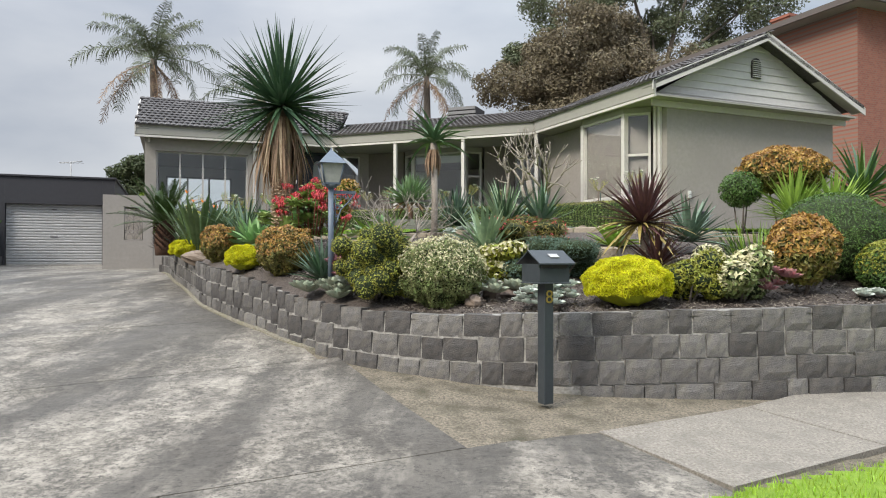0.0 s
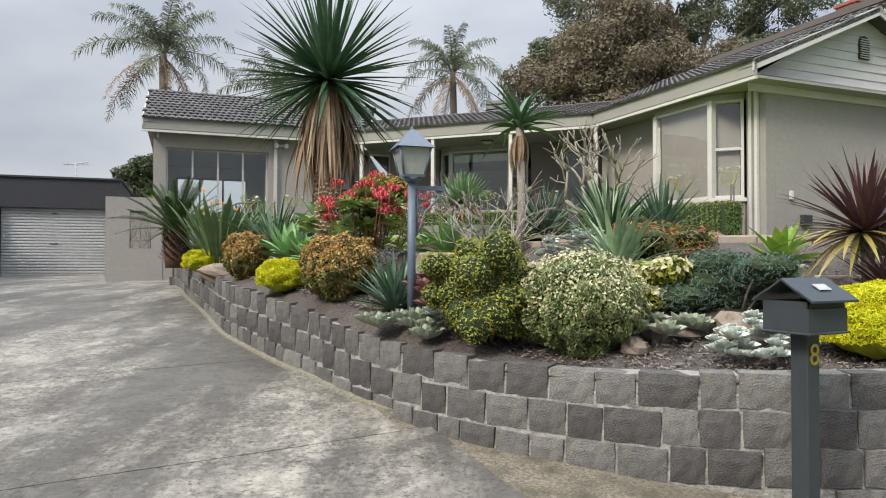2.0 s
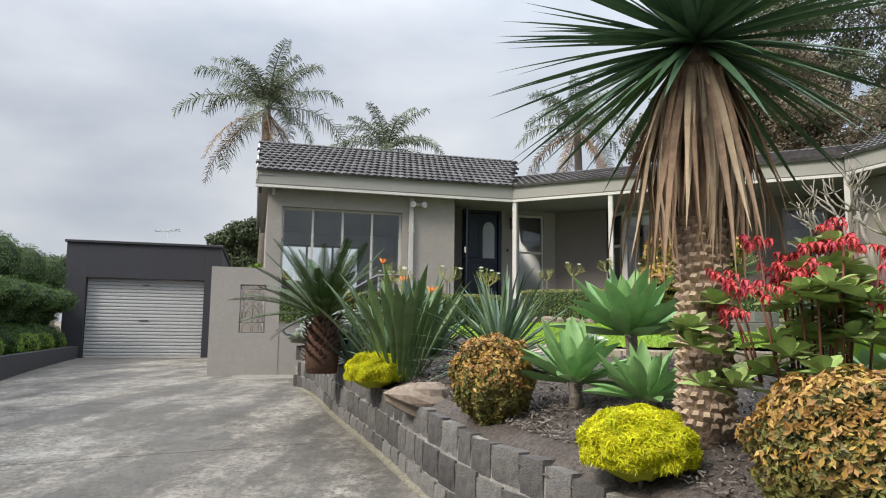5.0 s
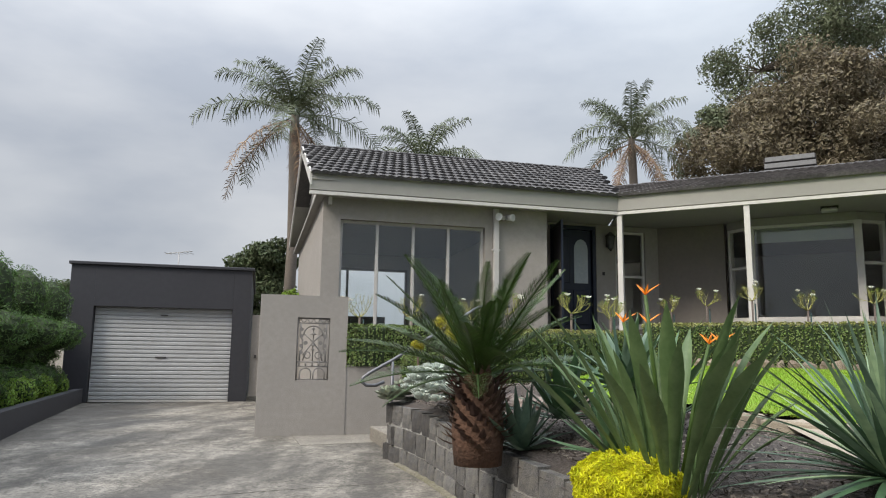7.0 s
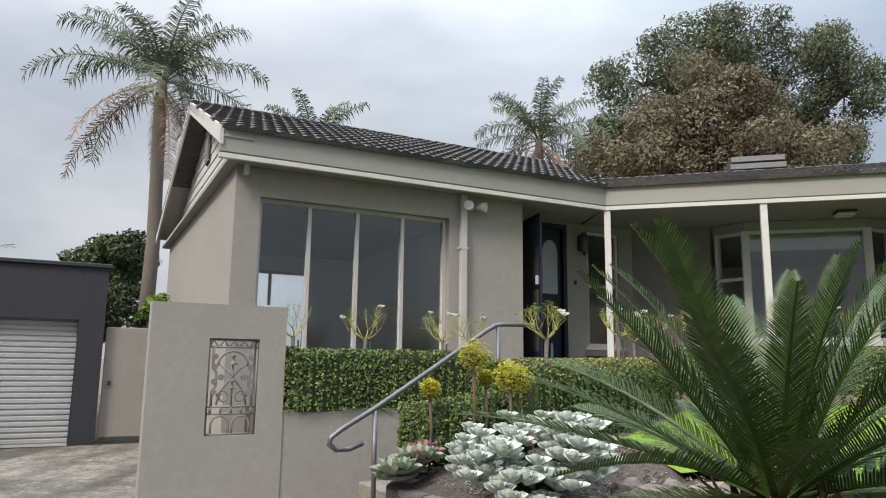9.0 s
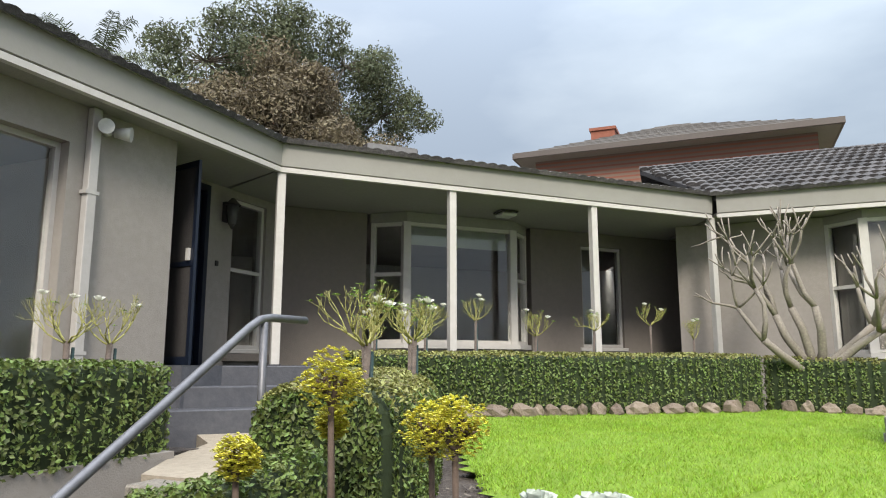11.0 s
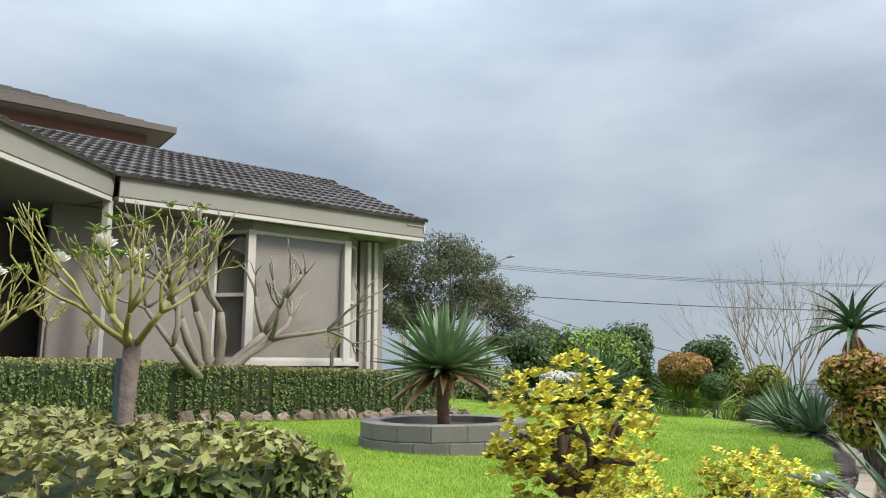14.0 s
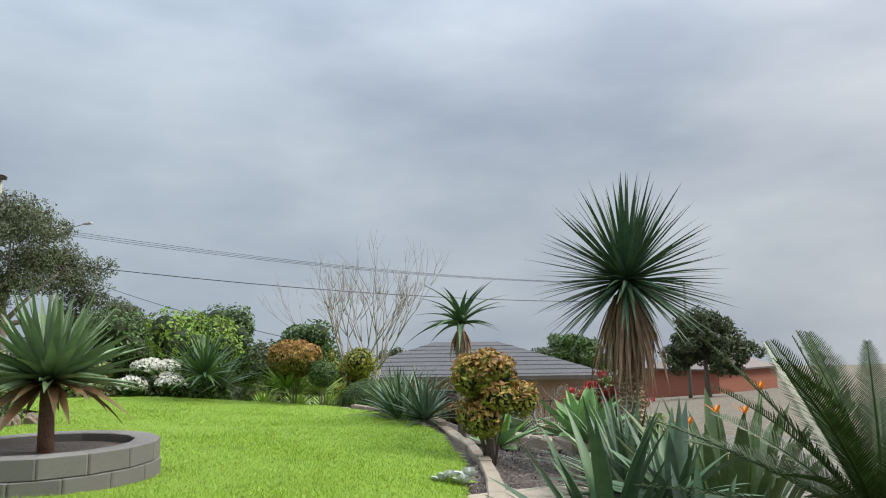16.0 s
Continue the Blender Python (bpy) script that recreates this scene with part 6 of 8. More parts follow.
spiky("candelabra_aloe", "dark green toothed aloe rosettes", -4.75, 14.35, (ALOE, BLUEAGV), 34, 0.55, 0.085, 0, 80, droop=(0.12, -0.12), seed=8, base=0.12, category="aloe", group="dark aloes")
spiky("candelabra_aloe", "dark green toothed aloe rosettes", -4.35, 13.75, (ALOE, BLUEAGV), 32, 0.5, 0.08, 0, 80, droop=(0.12, -0.12), seed=9, base=0.25, stem=0.15, category="aloe", group="dark aloes")
spiky("candelabra_aloe", "dark green toothed aloe rosettes", -4.5, 13.3, (ALOE,), 28, 0.42, 0.075, 0, 80, droop=(0.12, -0.12), seed=10, base=0.1, category="aloe", group="dark aloes")
spiky("striped_agave", "tall cream-edged agave with upright sword leaves", -4.15, 14.05, (ALOE, YUC), 34, 0.85, 0.085, 40, 86, droop=(0.08, 0.2), seed=11, belly=0.4, category="agave")
spiky("dwarf_yucca", "dark green narrow-leaved yucca clump", -1.36, 8.45, (YUC, BLUEAGV), 75, 0.5, 0.05, 12, 84, droop=(0.05, 0.12), seed=12, category="yucca")
spiky("astelia", "grey-green strappy clump of broad arching leaves", 0.52, 8.6, (STRAP,), 60, 0.72, 0.07, 25, 86, base=0.1, droop=(0.15, 0.4, 0.6), seed=13, base_w=0.8, category="strap plant")
spiky("flax_clump", "dark green narrow strap clump", 0.9, 10.6, (YUC, STRAP), 110, 0.85, 0.04, 20, 86, droop=(0.1, 0.25), seed=14, category="strap plant")
spiky("foxtail_agave", "pale green broad-leaved agave rosette", -0.95, 10.9, (AGV, BRIGHT), 26, 0.52, 0.14, 5, 80, droop=(0.1, -0.05), seed=15, category="agave", group="pale agaves", belly=0.5, base_w=0.5)
spiky("bronze_cordyline", "bronze-purple cordyline with yellowing lower leaves", 2.12, 7.72, (CORD,), 120, 0.62, 0.04, -12, 88, droop=(0.05, 0.18), seed=16, base=0.62, stem=0.0, category="cordyline", group="cordylines")
spiky("bronze_cordyline", "low bronze-purple cordyline head", 2.2, 7.5, (CORD,), 90, 0.5, 0.035, -5, 86, droop=(0.05, 0.2), seed=17, base=0.22, category="cordyline", group="cordylines")
spiky("bronze_cordyline", "yellowing skirt of cordyline leaves", 2.1, 7.75, (CORDY,), 36, 0.6, 0.045, -25, 15, droop=(0.15, 0.3), seed=18, base=0.6, category="cordyline", group="cordylines")
part("trunk", tube(bmesh.new(), [(0, 0, -0.1), (0.02, 0, 0.35), (0, 0, 0.7)], [0.05, 0.045, 0.05], 8), BARK, bpy.data.objects["bronze_cordyline"])
spiky("blue_yucca", "grey-green clump of stiff sword leaves", 2.9, 8.6, (BLUEAGV,), 70, 0.6, 0.06, 0, 80, droop=(0.1, 0.25), seed=19, base=0.2, category="yucca")
spiky("foxtail_agave", "pale green broad-leaved agave rosette", 2.1, 9.0, (BRIGHT,), 24, 0.4, 0.12, 5, 80, droop=(0.1, -0.05), seed=20, category="agave", group="pale agaves", belly=0.5)
spiky("iris_clump", "fine upright green strap-leaved clump", 3.7, 8.6, (GREEN, BRIGHT), 150, 0.5, 0.014, 45, 88, droop=(0.12, 0.3), seed=21, spread=0.28, category="strap plant", group="strap clumps")
spiky("iris_clump", "fine upright green strap-leaved clump", 4.3, 8.75, (GREEN, BRIGHT), 150, 0.5, 0.014, 45, 88, droop=(0.12, 0.3), seed=22, spread=0.28, category="strap plant", group="strap clumps")
for k, (x, y) in enumerate(((4.45, 9.25), (5.0, 9.35), (4.75, 9.75))):
    spiky("lime_yucca", "lime-green spiky sword-leaved rosette", x, y, (LIME,), 95, 0.7, 0.045, 5, 86, droop=(0.05, 0.15), seed=23 + k, base=0.35, category="yucca", group="lime yuccas")
spiky("lime_yucca", "lime-green spiky sword-leaved rosette", 5.9, 8.2, (LIME, STRAP), 60, 0.6, 0.05, 10, 86, droop=(0.1, 0.2), seed=27, base=0.1, category="yucca", group="lime yuccas")
for k, (x, y) in enumerate(((6.1, 10.6), (6.8, 10.3), (7.3, 9.6))):
    spiky("dark_cordyline_clump", "dark green glossy sword-leaved clump", x, y, (YUC, GREEN), 90, 0.9, 0.06, 0, 86, droop=(0.1, 0.3), seed=31 + k, base=0.5, category="yucca", group="dark sword clumps")

# ---- tree aloe ----
ax, ay = -0.12, 10.55
az0 = bed(ax, ay)
ta = thing("tree_aloe", "tree aloe with recurved leaves on a slim trunk", "aloe", (ax, ay, az0))
part("trunk", tube(bmesh.new(), [(0, 0, -0.1), (0.02, 0.01, 0.6), (0, 0, 3.3 - az0)], [0.055, 0.045, 0.05], 10), PALEBARK, ta)
tl = [leaf_data("leaf", ALOE, L=0.68, w=0.075, droop=d, fold=0.6, seg=8, base_w=0.9, belly=0.2, tip=0.8, thick=0.01) for d in (0.55, 0.8, 0.35)]
rosette(ta, tl, 34, 8, 86, (0, 0, 3.28 - az0), 41, smin=0.7)
rosette(ta, [leaf_data("dry_leaf", YUCDRY, L=0.4, w=0.05, droop=0.3, fold=0.6)], 26, -88, -60, (0, 0, 3.2 - az0), 42, name="dry_leaf", spread=0.05)
# aloe in the ring
ra = thing("ring_aloe", "stout aloe with a dense head of green leaves, red below", "aloe", (RX, RYC, zl(RX, RYC) + 0.15))
part("trunk", tube(bmesh.new(), [(0, 0, 0), (0.02, 0, 0.26), (0, 0, 0.52)], [0.055, 0.05, 0.055], 10), mat("aloe_trunk", (0.16, 0.08, 0.06), (0.22, 0.14, 0.10), rough=0.9, bump=0.6), ra)
rl = [leaf_data("leaf", RINGLEAF, L=0.66, w=0.092, droop=d, fold=0.45, seg=7, base_w=0.9, belly=0.2, tip=0.8, thick=0.012) for d in (0.02, -0.06, 0.1)]
rosette(ra, rl, 120, -6, 86, (0, 0, 0.52), 43, smin=0.78, smax=1.08, spread=0.05)
rosette(ra, [leaf_data("lower_leaf", ALOERED, L=0.58, w=0.085, droop=d, fold=0.5, belly=0.25) for d in (0.15, 0.3)], 20, -24, 2, (0, 0, 0.5), 44, name="lower_leaf", spread=0.05)

# ---- mounds and shrubs of the front bed ----
for x, y, r in ((-4.5, 12.68, (0.28, 0.27, 0.175)), (-2.62, 9.75, (0.265, 0.25, 0.18)), (1.76, 6.95, (0.4, 0.33, 0.25))):
    shrub("golden_diosma", "clipped golden-yellow feathery mound", x, y, r, YELLOW, 16000, 0.021, aspect=0.18, bump=0.16, bscale=2.8, inner=0.86, core=0.86, inner_mat=YELLOWIN, up=0.5, group="golden mounds", low=-0.45)
for x, y, r in ((-3.36, 10.98, (0.26, 0.26, 0.27)), (-1.93, 9.1, (0.35, 0.35, 0.29))):
    shrub("russet_shrub", "rounded shrub with bronze and green leaves", x, y, r, ORANGE, 12000, 0.018, aspect=0.5, bump=0.22, tips=RUSSET, tip_share=0.2, group="russet shrubs")
shrub("olive_shrub", "bushy yellow-green shrub of upright tips", -0.66, 7.66, (0.5, 0.44, 0.47), OLIVE, 30000, 0.0145, aspect=0.4, lumps=70, tips=GOLDTIP, tip_share=0.12, up=0.8, core=0.85)
shrub("variegated_shrub", "rounded cream-variegated clipped shrub", 0.02, 7.52, (0.43, 0.42, 0.35), VARIEG, 22000, 0.0145, aspect=0.45, bump=0.24, bscale=3.2, tips=CREAM, tip_share=0.1)
shrub("juniper_mound", "spreading blue-green juniper mound", 1.25, 7.85, (0.55, 0.42, 0.3), JUNIPER, 7000, 0.02, aspect=0.2, lumps=9, core=0.75)
shrub("juniper_mound", "spreading blue-green juniper mound", 1.05, 9.0, (0.5, 0.4, 0.26), ORANGE, 4000, 0.03, aspect=0.2, lumps=9, core=0.7, tips=REDFL, tip_share=0.05, up=0.8)
shrub("olive_shrub", "bushy yellow-green shrub of upright tips", 2.35, 7.05, (0.34, 0.28, 0.27), OLIVE, 5000, 0.022, aspect=0.35, lumps=12, up=0.5, core=0.7)
shrub("cream_succulent_shrub", "knobbly cream and green succulent bush", 2.85, 7.1, (0.4, 0.32, 0.3), VARIEG, 4200, 0.032, aspect=0.5, lumps=18, tips=CREAM, tip_share=0.4, up=0.5, core=0.7)
shrub("nandina", "rounded orange and yellow-green leafy bush", 3.62, 7.4, (0.33, 0.3, 0.33), ORANGE, 3600, 0.034, aspect=0.4, lift=0.42, tips=RUSSET, tip_share=0.4, bump=0.15, group="nandinas")
shrub("clipped_dome", "tight dark green clipped dome", 4.35, 8.15, (0.62, 0.55, 0.5), GREEN, 14000, 0.017, aspect=0.3, bump=0.05, inner=0.9, core=0.93, group="clipped domes")
shrub("clipped_dome", "small clipped dome with yellow-green tips", 4.65, 7.55, (0.38, 0.34, 0.28), GREEN, 6000, 0.018, aspect=0.4, bump=0.08, tips=OLIVE, tip_share=0.4, inner=0.9, core=0.9, group="clipped domes")
shrub("nandina", "rounded orange and yellow-green leafy bush", 4.55, 9.75, (0.55, 0.4, 0.3), ORANGE, 5200, 0.034, aspect=0.4, tips=RUSSET, tip_share=0.45, lift=0.85, group="nandinas")
shrub("clipped_dome", "tight dark green clipped dome", 3.92, 9.6, (0.26, 0.25, 0.24), GREEN, 3500, 0.018, lift=0.62, group="clipped domes")
shrub("cream_succulent_shrub", "low succulent shrub with yellow-green leaves", 0.75, 8.05, (0.36, 0.26, 0.22), OLIVE, 2200, 0.035, aspect=0.6, lumps=8, tips=CREAM, tip_share=0.3)

# red-flowering kalanchoe beside the yucca
kx, ky = -1.78, 9.75
kal = thing("kalanchoe", "fleshy rounded leaves below tall heads of coral-red flowers", "kalanchoe", (kx, ky, bed(kx, ky)))
kr = random.Random(9)
spec = []
for k in range(60):
    a, q = kr.uniform(0, 6.28), kr.uniform(0.05, 0.62)
    spec.append(((q * math.cos(a), q * math.sin(a) * 0.8, 0.25 + 0.72 * kr.random() * (1 - 0.5 * q)), 1.15, 9, -15, 65))
klf = leaf_strip(0.15, 0.105, 0.1, 0.2, 5, 0.3, 1.9, 0.6)
part("foliage", merged_rosettes(spec, klf), KAL, kal)
bm = bmesh.new()
heads = []
for k in range(34):
    a, q = kr.uniform(0, 6.28), kr.uniform(0.05, 0.66)
    b0 = Vector((q * 0.7 * math.cos(a), q * 0.6 * math.sin(a), 0.3))
    b1 = Vector((q * math.cos(a), q * 0.8 * math.sin(a), kr.uniform(0.75, 1.12) - 0.35 * q))
    part("flower_stalk", tube(bmesh.new(), [b0, (b0 + b1) / 2 + Vector((0, 0, 0.03)), b1], [0.007, 0.006, 0.005], 5), STALK, kal)
    heads.append(b1)
bell_v, bell_f = leaf_strip(0.05, 0.024, 0.75, 0.5, 4, 0.6)
for p in heads:
    sp = []
    for k in range(11):
        sp.append((tuple(p + Vector((kr.gauss(0, 0.038), kr.gauss(0, 0.038), kr.gauss(0, 0.02)))), 1.0, 6, -60, 20))
    part("flower_head", merged_rosettes(sp, (bell_v, bell_f)), REDFL, kal)

# ---- small succulents at the wall ----
def succulents(name, label, cx_, cy_, n, sx, sy, sc, material, leaf, e0=5, e1=80, per=16, hz=0.06, seed=1, z=None, category="succulent"):
    r = random.Random(seed)
    z = bed(cx_, cy_) if z is None else z
    t = thing(name, label, category, (cx_, cy_, z))
    for k in range(n):
        a, q = r.uniform(0, 6.28), math.sqrt(r.random())
        c = (q * sx * math.cos(a), q * sy * math.sin(a), hz * r.uniform(0.4, 1.2) + 0.3 * hz * (1 - q))
        dz = bed(cx_ + c[0], cy_ + c[1]) - z if abs(z - bed(cx_, cy_)) < 0.01 else 0
        part("rosette", merged_rosettes([((c[0], c[1], c[2] + dz), sc * r.uniform(0.75, 1.25), per, e0, e1)], leaf), material, t)
    return t


fat = leaf_strip(0.11, 0.075, -0.25, 0.5, 5, 0.5, 1.5, 0.55, thick=0.012)
pad = leaf_strip(0.11, 0.09, -0.1, 0.35, 5, 0.35, 2.0, 0.6, thick=0.012)
succulents("echeveria", "flat grey-green echeveria rosettes", -1.3, 7.97, 10, 0.24, 0.13, 1.15, ECHEV, fat, 10, 85, 34, 0.09, 2)
succulents("echeveria", "flat grey-green echeveria rosettes", -1.05, 7.72, 3, 0.12, 0.08, 1.1, ECHEV, fat, 10, 85, 34, 0.07, 3)
succulents("silver_cotyledon", "cluster of silvery white paddle-leaved succulents", -0.95, 7.72, 16, 0.14, 0.12, 0.75, SILVER, pad, 5, 75, 12, 0.24, 4)
succulents("silver_cotyledon", "cluster of silvery white paddle-leaved succulents", 0.98, 6.93, 36, 0.28, 0.17, 0.72, SILVER, pad, 0, 75, 12, 0.18, 5)
succulents("silver_cotyledon", "large cluster of silvery paddle-leaved succulents", -5.75, 15.75, 170, 0.44, 0.62, 0.78, SILVER, pad, 10, 85, 11, 0.36, 6)
succulents("silver_cotyledon", "cluster of silvery white paddle-leaved succulents", 0.3, 9.7, 24, 0.35, 0.2, 0.75, SILVER, pad, 0, 75, 12, 0.2, 7)
succulents("silver_cotyledon", "small cluster of silvery succulents", 4.2, 7.25, 6, 0.2, 0.1, 0.9, SILVER, pad, 0, 60, 10, 0.05, 8)
succulents("silver_cotyledon", "small white-leaved succulent in the bed", -2.45, 13.35, 4, 0.14, 0.12, 1.0, SILVER, pad, 0, 70, 10, 0.08, 18)
succulents("pink_echeveria", "pink and grey ruffled echeveria heads", -6.38, 16.6, 9, 0.17, 0.17, 1.15, ECHEV, fat, -10, 85, 30, 0.16, 9)
succulents("pink_echeveria", "dusty pink ruffled echeveria heads", -6.3, 16.72, 4, 0.1, 0.1, 1.05, PINKSUC, fat, -10, 85, 30, 0.2, 19)
succulents("pink_sedum", "cluster of pink-purple succulent rosettes", -0.98, 8.12, 14, 0.2, 0.16, 1.15, PINKSUC, fat, -10, 80, 22, 0.3, 10)
succulents("pink_sedum", "cluster of pink-purple succulent rosettes", 3.22, 7.15, 8, 0.15, 0.1, 1.0, PINKSUC, fat, -10, 80, 22, 0.25, 11)
succulents("echeveria", "grey-green rosettes among the rocks", 0.62, 7.4, 6, 0.25, 0.14, 1.1, ECHEV, fat, 0, 85, 26, 0.12, 12)
shrub("small_red_flowers", "low bush with small red flowers beside the silver plants", -5.6, 16.2, (0.26, 0.22, 0.18), GREEN, 2200, 0.024, category="flower", tips=REDFL, tip_share=0.04)

# ---- rocks ----
def rock(x, y, r, material, label, seed, z=None, group="bed rocks"):
    z = bed(x, y) if z is None else z
    v, f = blob((0, 0, 0), r, 0.45, 1.6 + (seed % 3) * 0.4, 10, 7)
    v = [(a + 0.06 * r[0] * noise.noise((a * 9 + seed, b * 9, c * 9)), b, c) for a, b, c in v]
    t = part("rock", (v, f), material, None, "", Matrix.Translation((x, y, z + r[2] * 0.35)) @ Matrix.Rotation(seed * 1.3, 4, "Z"))
    return tagged(t, label, "rock", group)


for k, (x, y, r) in enumerate(((-3.93, 11.77, (0.27, 0.15, 0.12)), (-2.72, 10.35, (0.07, 0.07, 0.1)), (-1.25, 10.2, (0.1, 0.08, 0.08)))):
    rock(x, y, r, PALESTONE, "smooth pinkish garden rock in the mulch", k)
for k in range(22):
    x = 0.35 + 0.2 * k + rnd.uniform(-0.1, 0.1)
    y = (7.35 if k < 5 else 8.0) + rnd.uniform(-0.15, 0.25)
    rock(x, y, (rnd.uniform(0.09, 0.2), rnd.uniform(0.08, 0.15), rnd.uniform(0.07, 0.14)), DARKROCK if k % 3 else PALESTONE, "rough brown volcanic garden rock", k + 5)
for k in range(12):
    rock(-5.15 + k * 0.11 + rnd.uniform(-0.05, 0.05), 15.9 - 0.12 * k + rnd.uniform(-0.1, 0.1), (rnd.uniform(0.09, 0.16), rnd.uniform(0.08, 0.12), rnd.uniform(0.06, 0.1)), DARKROCK, "rough brown volcanic garden rock", k + 40)
# flat edging stones between bed and lawn
edge = tagged(new("trim_lawn_edging"), "low edging of pale flat stones before the lawn", "edging", "", "structure")
ep = spline([(-3.6, 14.4, 0), (-3.18, 13.75, 0), (-2.1, 12.5, 0), (-0.55, 11.15, 0), (0.6, 10.35, 0), (2.1, 9.75, 0), (4.8, 9.4, 0), (7.5, 9.6, 0)], 0.42)
sbm = bmesh.new()
box(sbm, -0.5, -0.5, 0, 0.5, 0.5, 1)
bmesh.ops.bevel(sbm, geom=list(sbm.edges), offset=0.08, segments=1, affect="EDGES")
EDGE_ME = data_of("stone", sbm, CAPSTONE)
for i, (a, b) in enumerate(zip(ep, ep[1:])):
    m = (a + b) / 2
    part("stone", EDGE_ME, None, edge, "", Matrix.Translation((m.x, m.y, bed(m.x, m.y) - 0.12)) @ Matrix.Rotation(math.atan2(b.y - a.y, b.x - a.x) + rnd.uniform(-0.05, 0.05), 4, "Z") @ Matrix.Diagonal(((b - a).length * 0.97, rnd.uniform(0.09, 0.14), 0.19 + rnd.uniform(-0.02, 0.02), 1)))
# terrace slabs lower in the bed
terr = tagged(new("terrace_edge"), "low timber-and-stone terrace edge in the bed", "edging", "", "structure")
tp = spline([(-1.4, 9.9, 0), (-0.6, 9.4, 0), (0.6, 8.95, 0), (2.0, 8.25, 0), (3.0, 8.05, 0), (4.1, 8.0, 0)], 0.6)
for i, (a, b) in enumerate(zip(tp, tp[1:])):
    m = (a + b) / 2
    part("stone", EDGE_ME, None, terr, "", Matrix.Translation((m.x, m.y, bed(m.x, m.y) - 0.1)) @ Matrix.Rotation(math.atan2(b.y - a.y, b.x - a.x), 4, "Z") @ Matrix.Diagonal(((b - a).length * 0.98, 0.22, 0.28 + rnd.uniform(-0.02, 0.02), 1)))
# mulch chips
mv, mf = [], []
for _ in range(26000):
    s = gr.uniform(2.0, arc[-1] - 1.2)
    x, y, z, ang = wall_at(s)
    q = 0.22 + 2.0 * gr.rand() ** 1.4
    px, py = x + math.sin(ang) * q, y - math.cos(ang) * q
    if math.hypot(px + 0, py - 0) < 1:
        continue
    pz = bed(px, py) + 0.012
    L, w, a = gr.uniform(0.007, 0.022), gr.uniform(0.002, 0.0055), gr.uniform(0, 6.283)
    c, sn = math.cos(a), math.sin(a)
    k = len(mv)
    t1, t2 = gr.uniform(-0.012, 0.016, 2)
    mv += [(px - c * L + sn * w, py - sn * L - c * w, pz + t1), (px + c * L + sn * w, py + sn * L - c * w, pz + t2), (px + c * L - sn * w, py + sn * L + c * w, pz + t2 + 0.004), (px - c * L - sn * w, py - sn * L + c * w, pz + t1 + 0.004)]
    mf.append((k, k + 1, k + 2, k + 3))
tagged(part("mulch", (mv, mf), BARKCHIP, None), "scattered brown bark mulch on the bed", "mulch", "", "stuff")

# ---- frangipanis and the bare shrub ----
FRBARK = mat("frangipani_bark", (0.27, 0.24, 0.20), (0.19, 0.165, 0.14), scale=6, rough=0.85, bump=0.4)
fr = random.Random(4)
f2x, f2y = 2.3, 17.75
fg = thing("frangipani", "leafless knobbly frangipani before the bay window", "tree", (f2x, f2y, 2.2))
bm = bmesh.new()
for d in ((-0.7, 0.35, 1.0), (0.4, -0.55, 1.0), (-0.1, 0.1, 1.1), (-1.0, 0.75, 0.4), (0.6, -0.8, 0.85), (-0.5, -0.3, 0.9)):
    branching(bm, (0, 0, 0.5), Vector(d).normalized(), 0.9, 0.062, 3, fr, spread=0.55, up=0.27, shrink=0.68, kids=(2, 3), wob=0.16, seg=7)
part("branch_framework", bm, FRBARK, fg)
part("trunk", tube(bmesh.new(), [(0, 0, -0.1), (0, 0, 0.3), (0, 0, 0.58)], [0.11, 0.09, 0.085], 9), FRBARK, fg)
b0x, b0y = -0.5, 9.15
bs = thing("bare_shrub", "leafless grey twiggy shrub in the bed", "shrub", (b0x, b0y, bed(b0x, b0y)))
bm = bmesh.new()
fr = random.Random(12)
for k in range(11):
    a = k * 2.4
    branching(bm, (0, 0, 0.1), Vector((0.75 * math.cos(a), 0.75 * math.sin(a), 0.75)).normalized(), 0.36, 0.013, 3, fr, spread=0.5, up=0.1, shrink=0.78, kids=(2, 3), wob=0.14, seg=5)
part("branch_framework", bm, PALEBARK, bs)
part("trunk", tube(bmesh.new(), [(0, 0, -0.05), (0.01, 0, 0.06), (0, 0, 0.16)], [0.045, 0.04, 0.035], 7), PALEBARK, bs)
shrub("dark_euphorbia", "dark brown knotted plant at the shrub's foot", b0x - 0.15, b0y - 0.1, (0.24, 0.2, 0.18), mat("dark_knotted_stem", (0.06, 0.045, 0.04), (0.1, 0.08, 0.07), rough=0.9, rand=0.3), 900, 0.035, lumps=6)


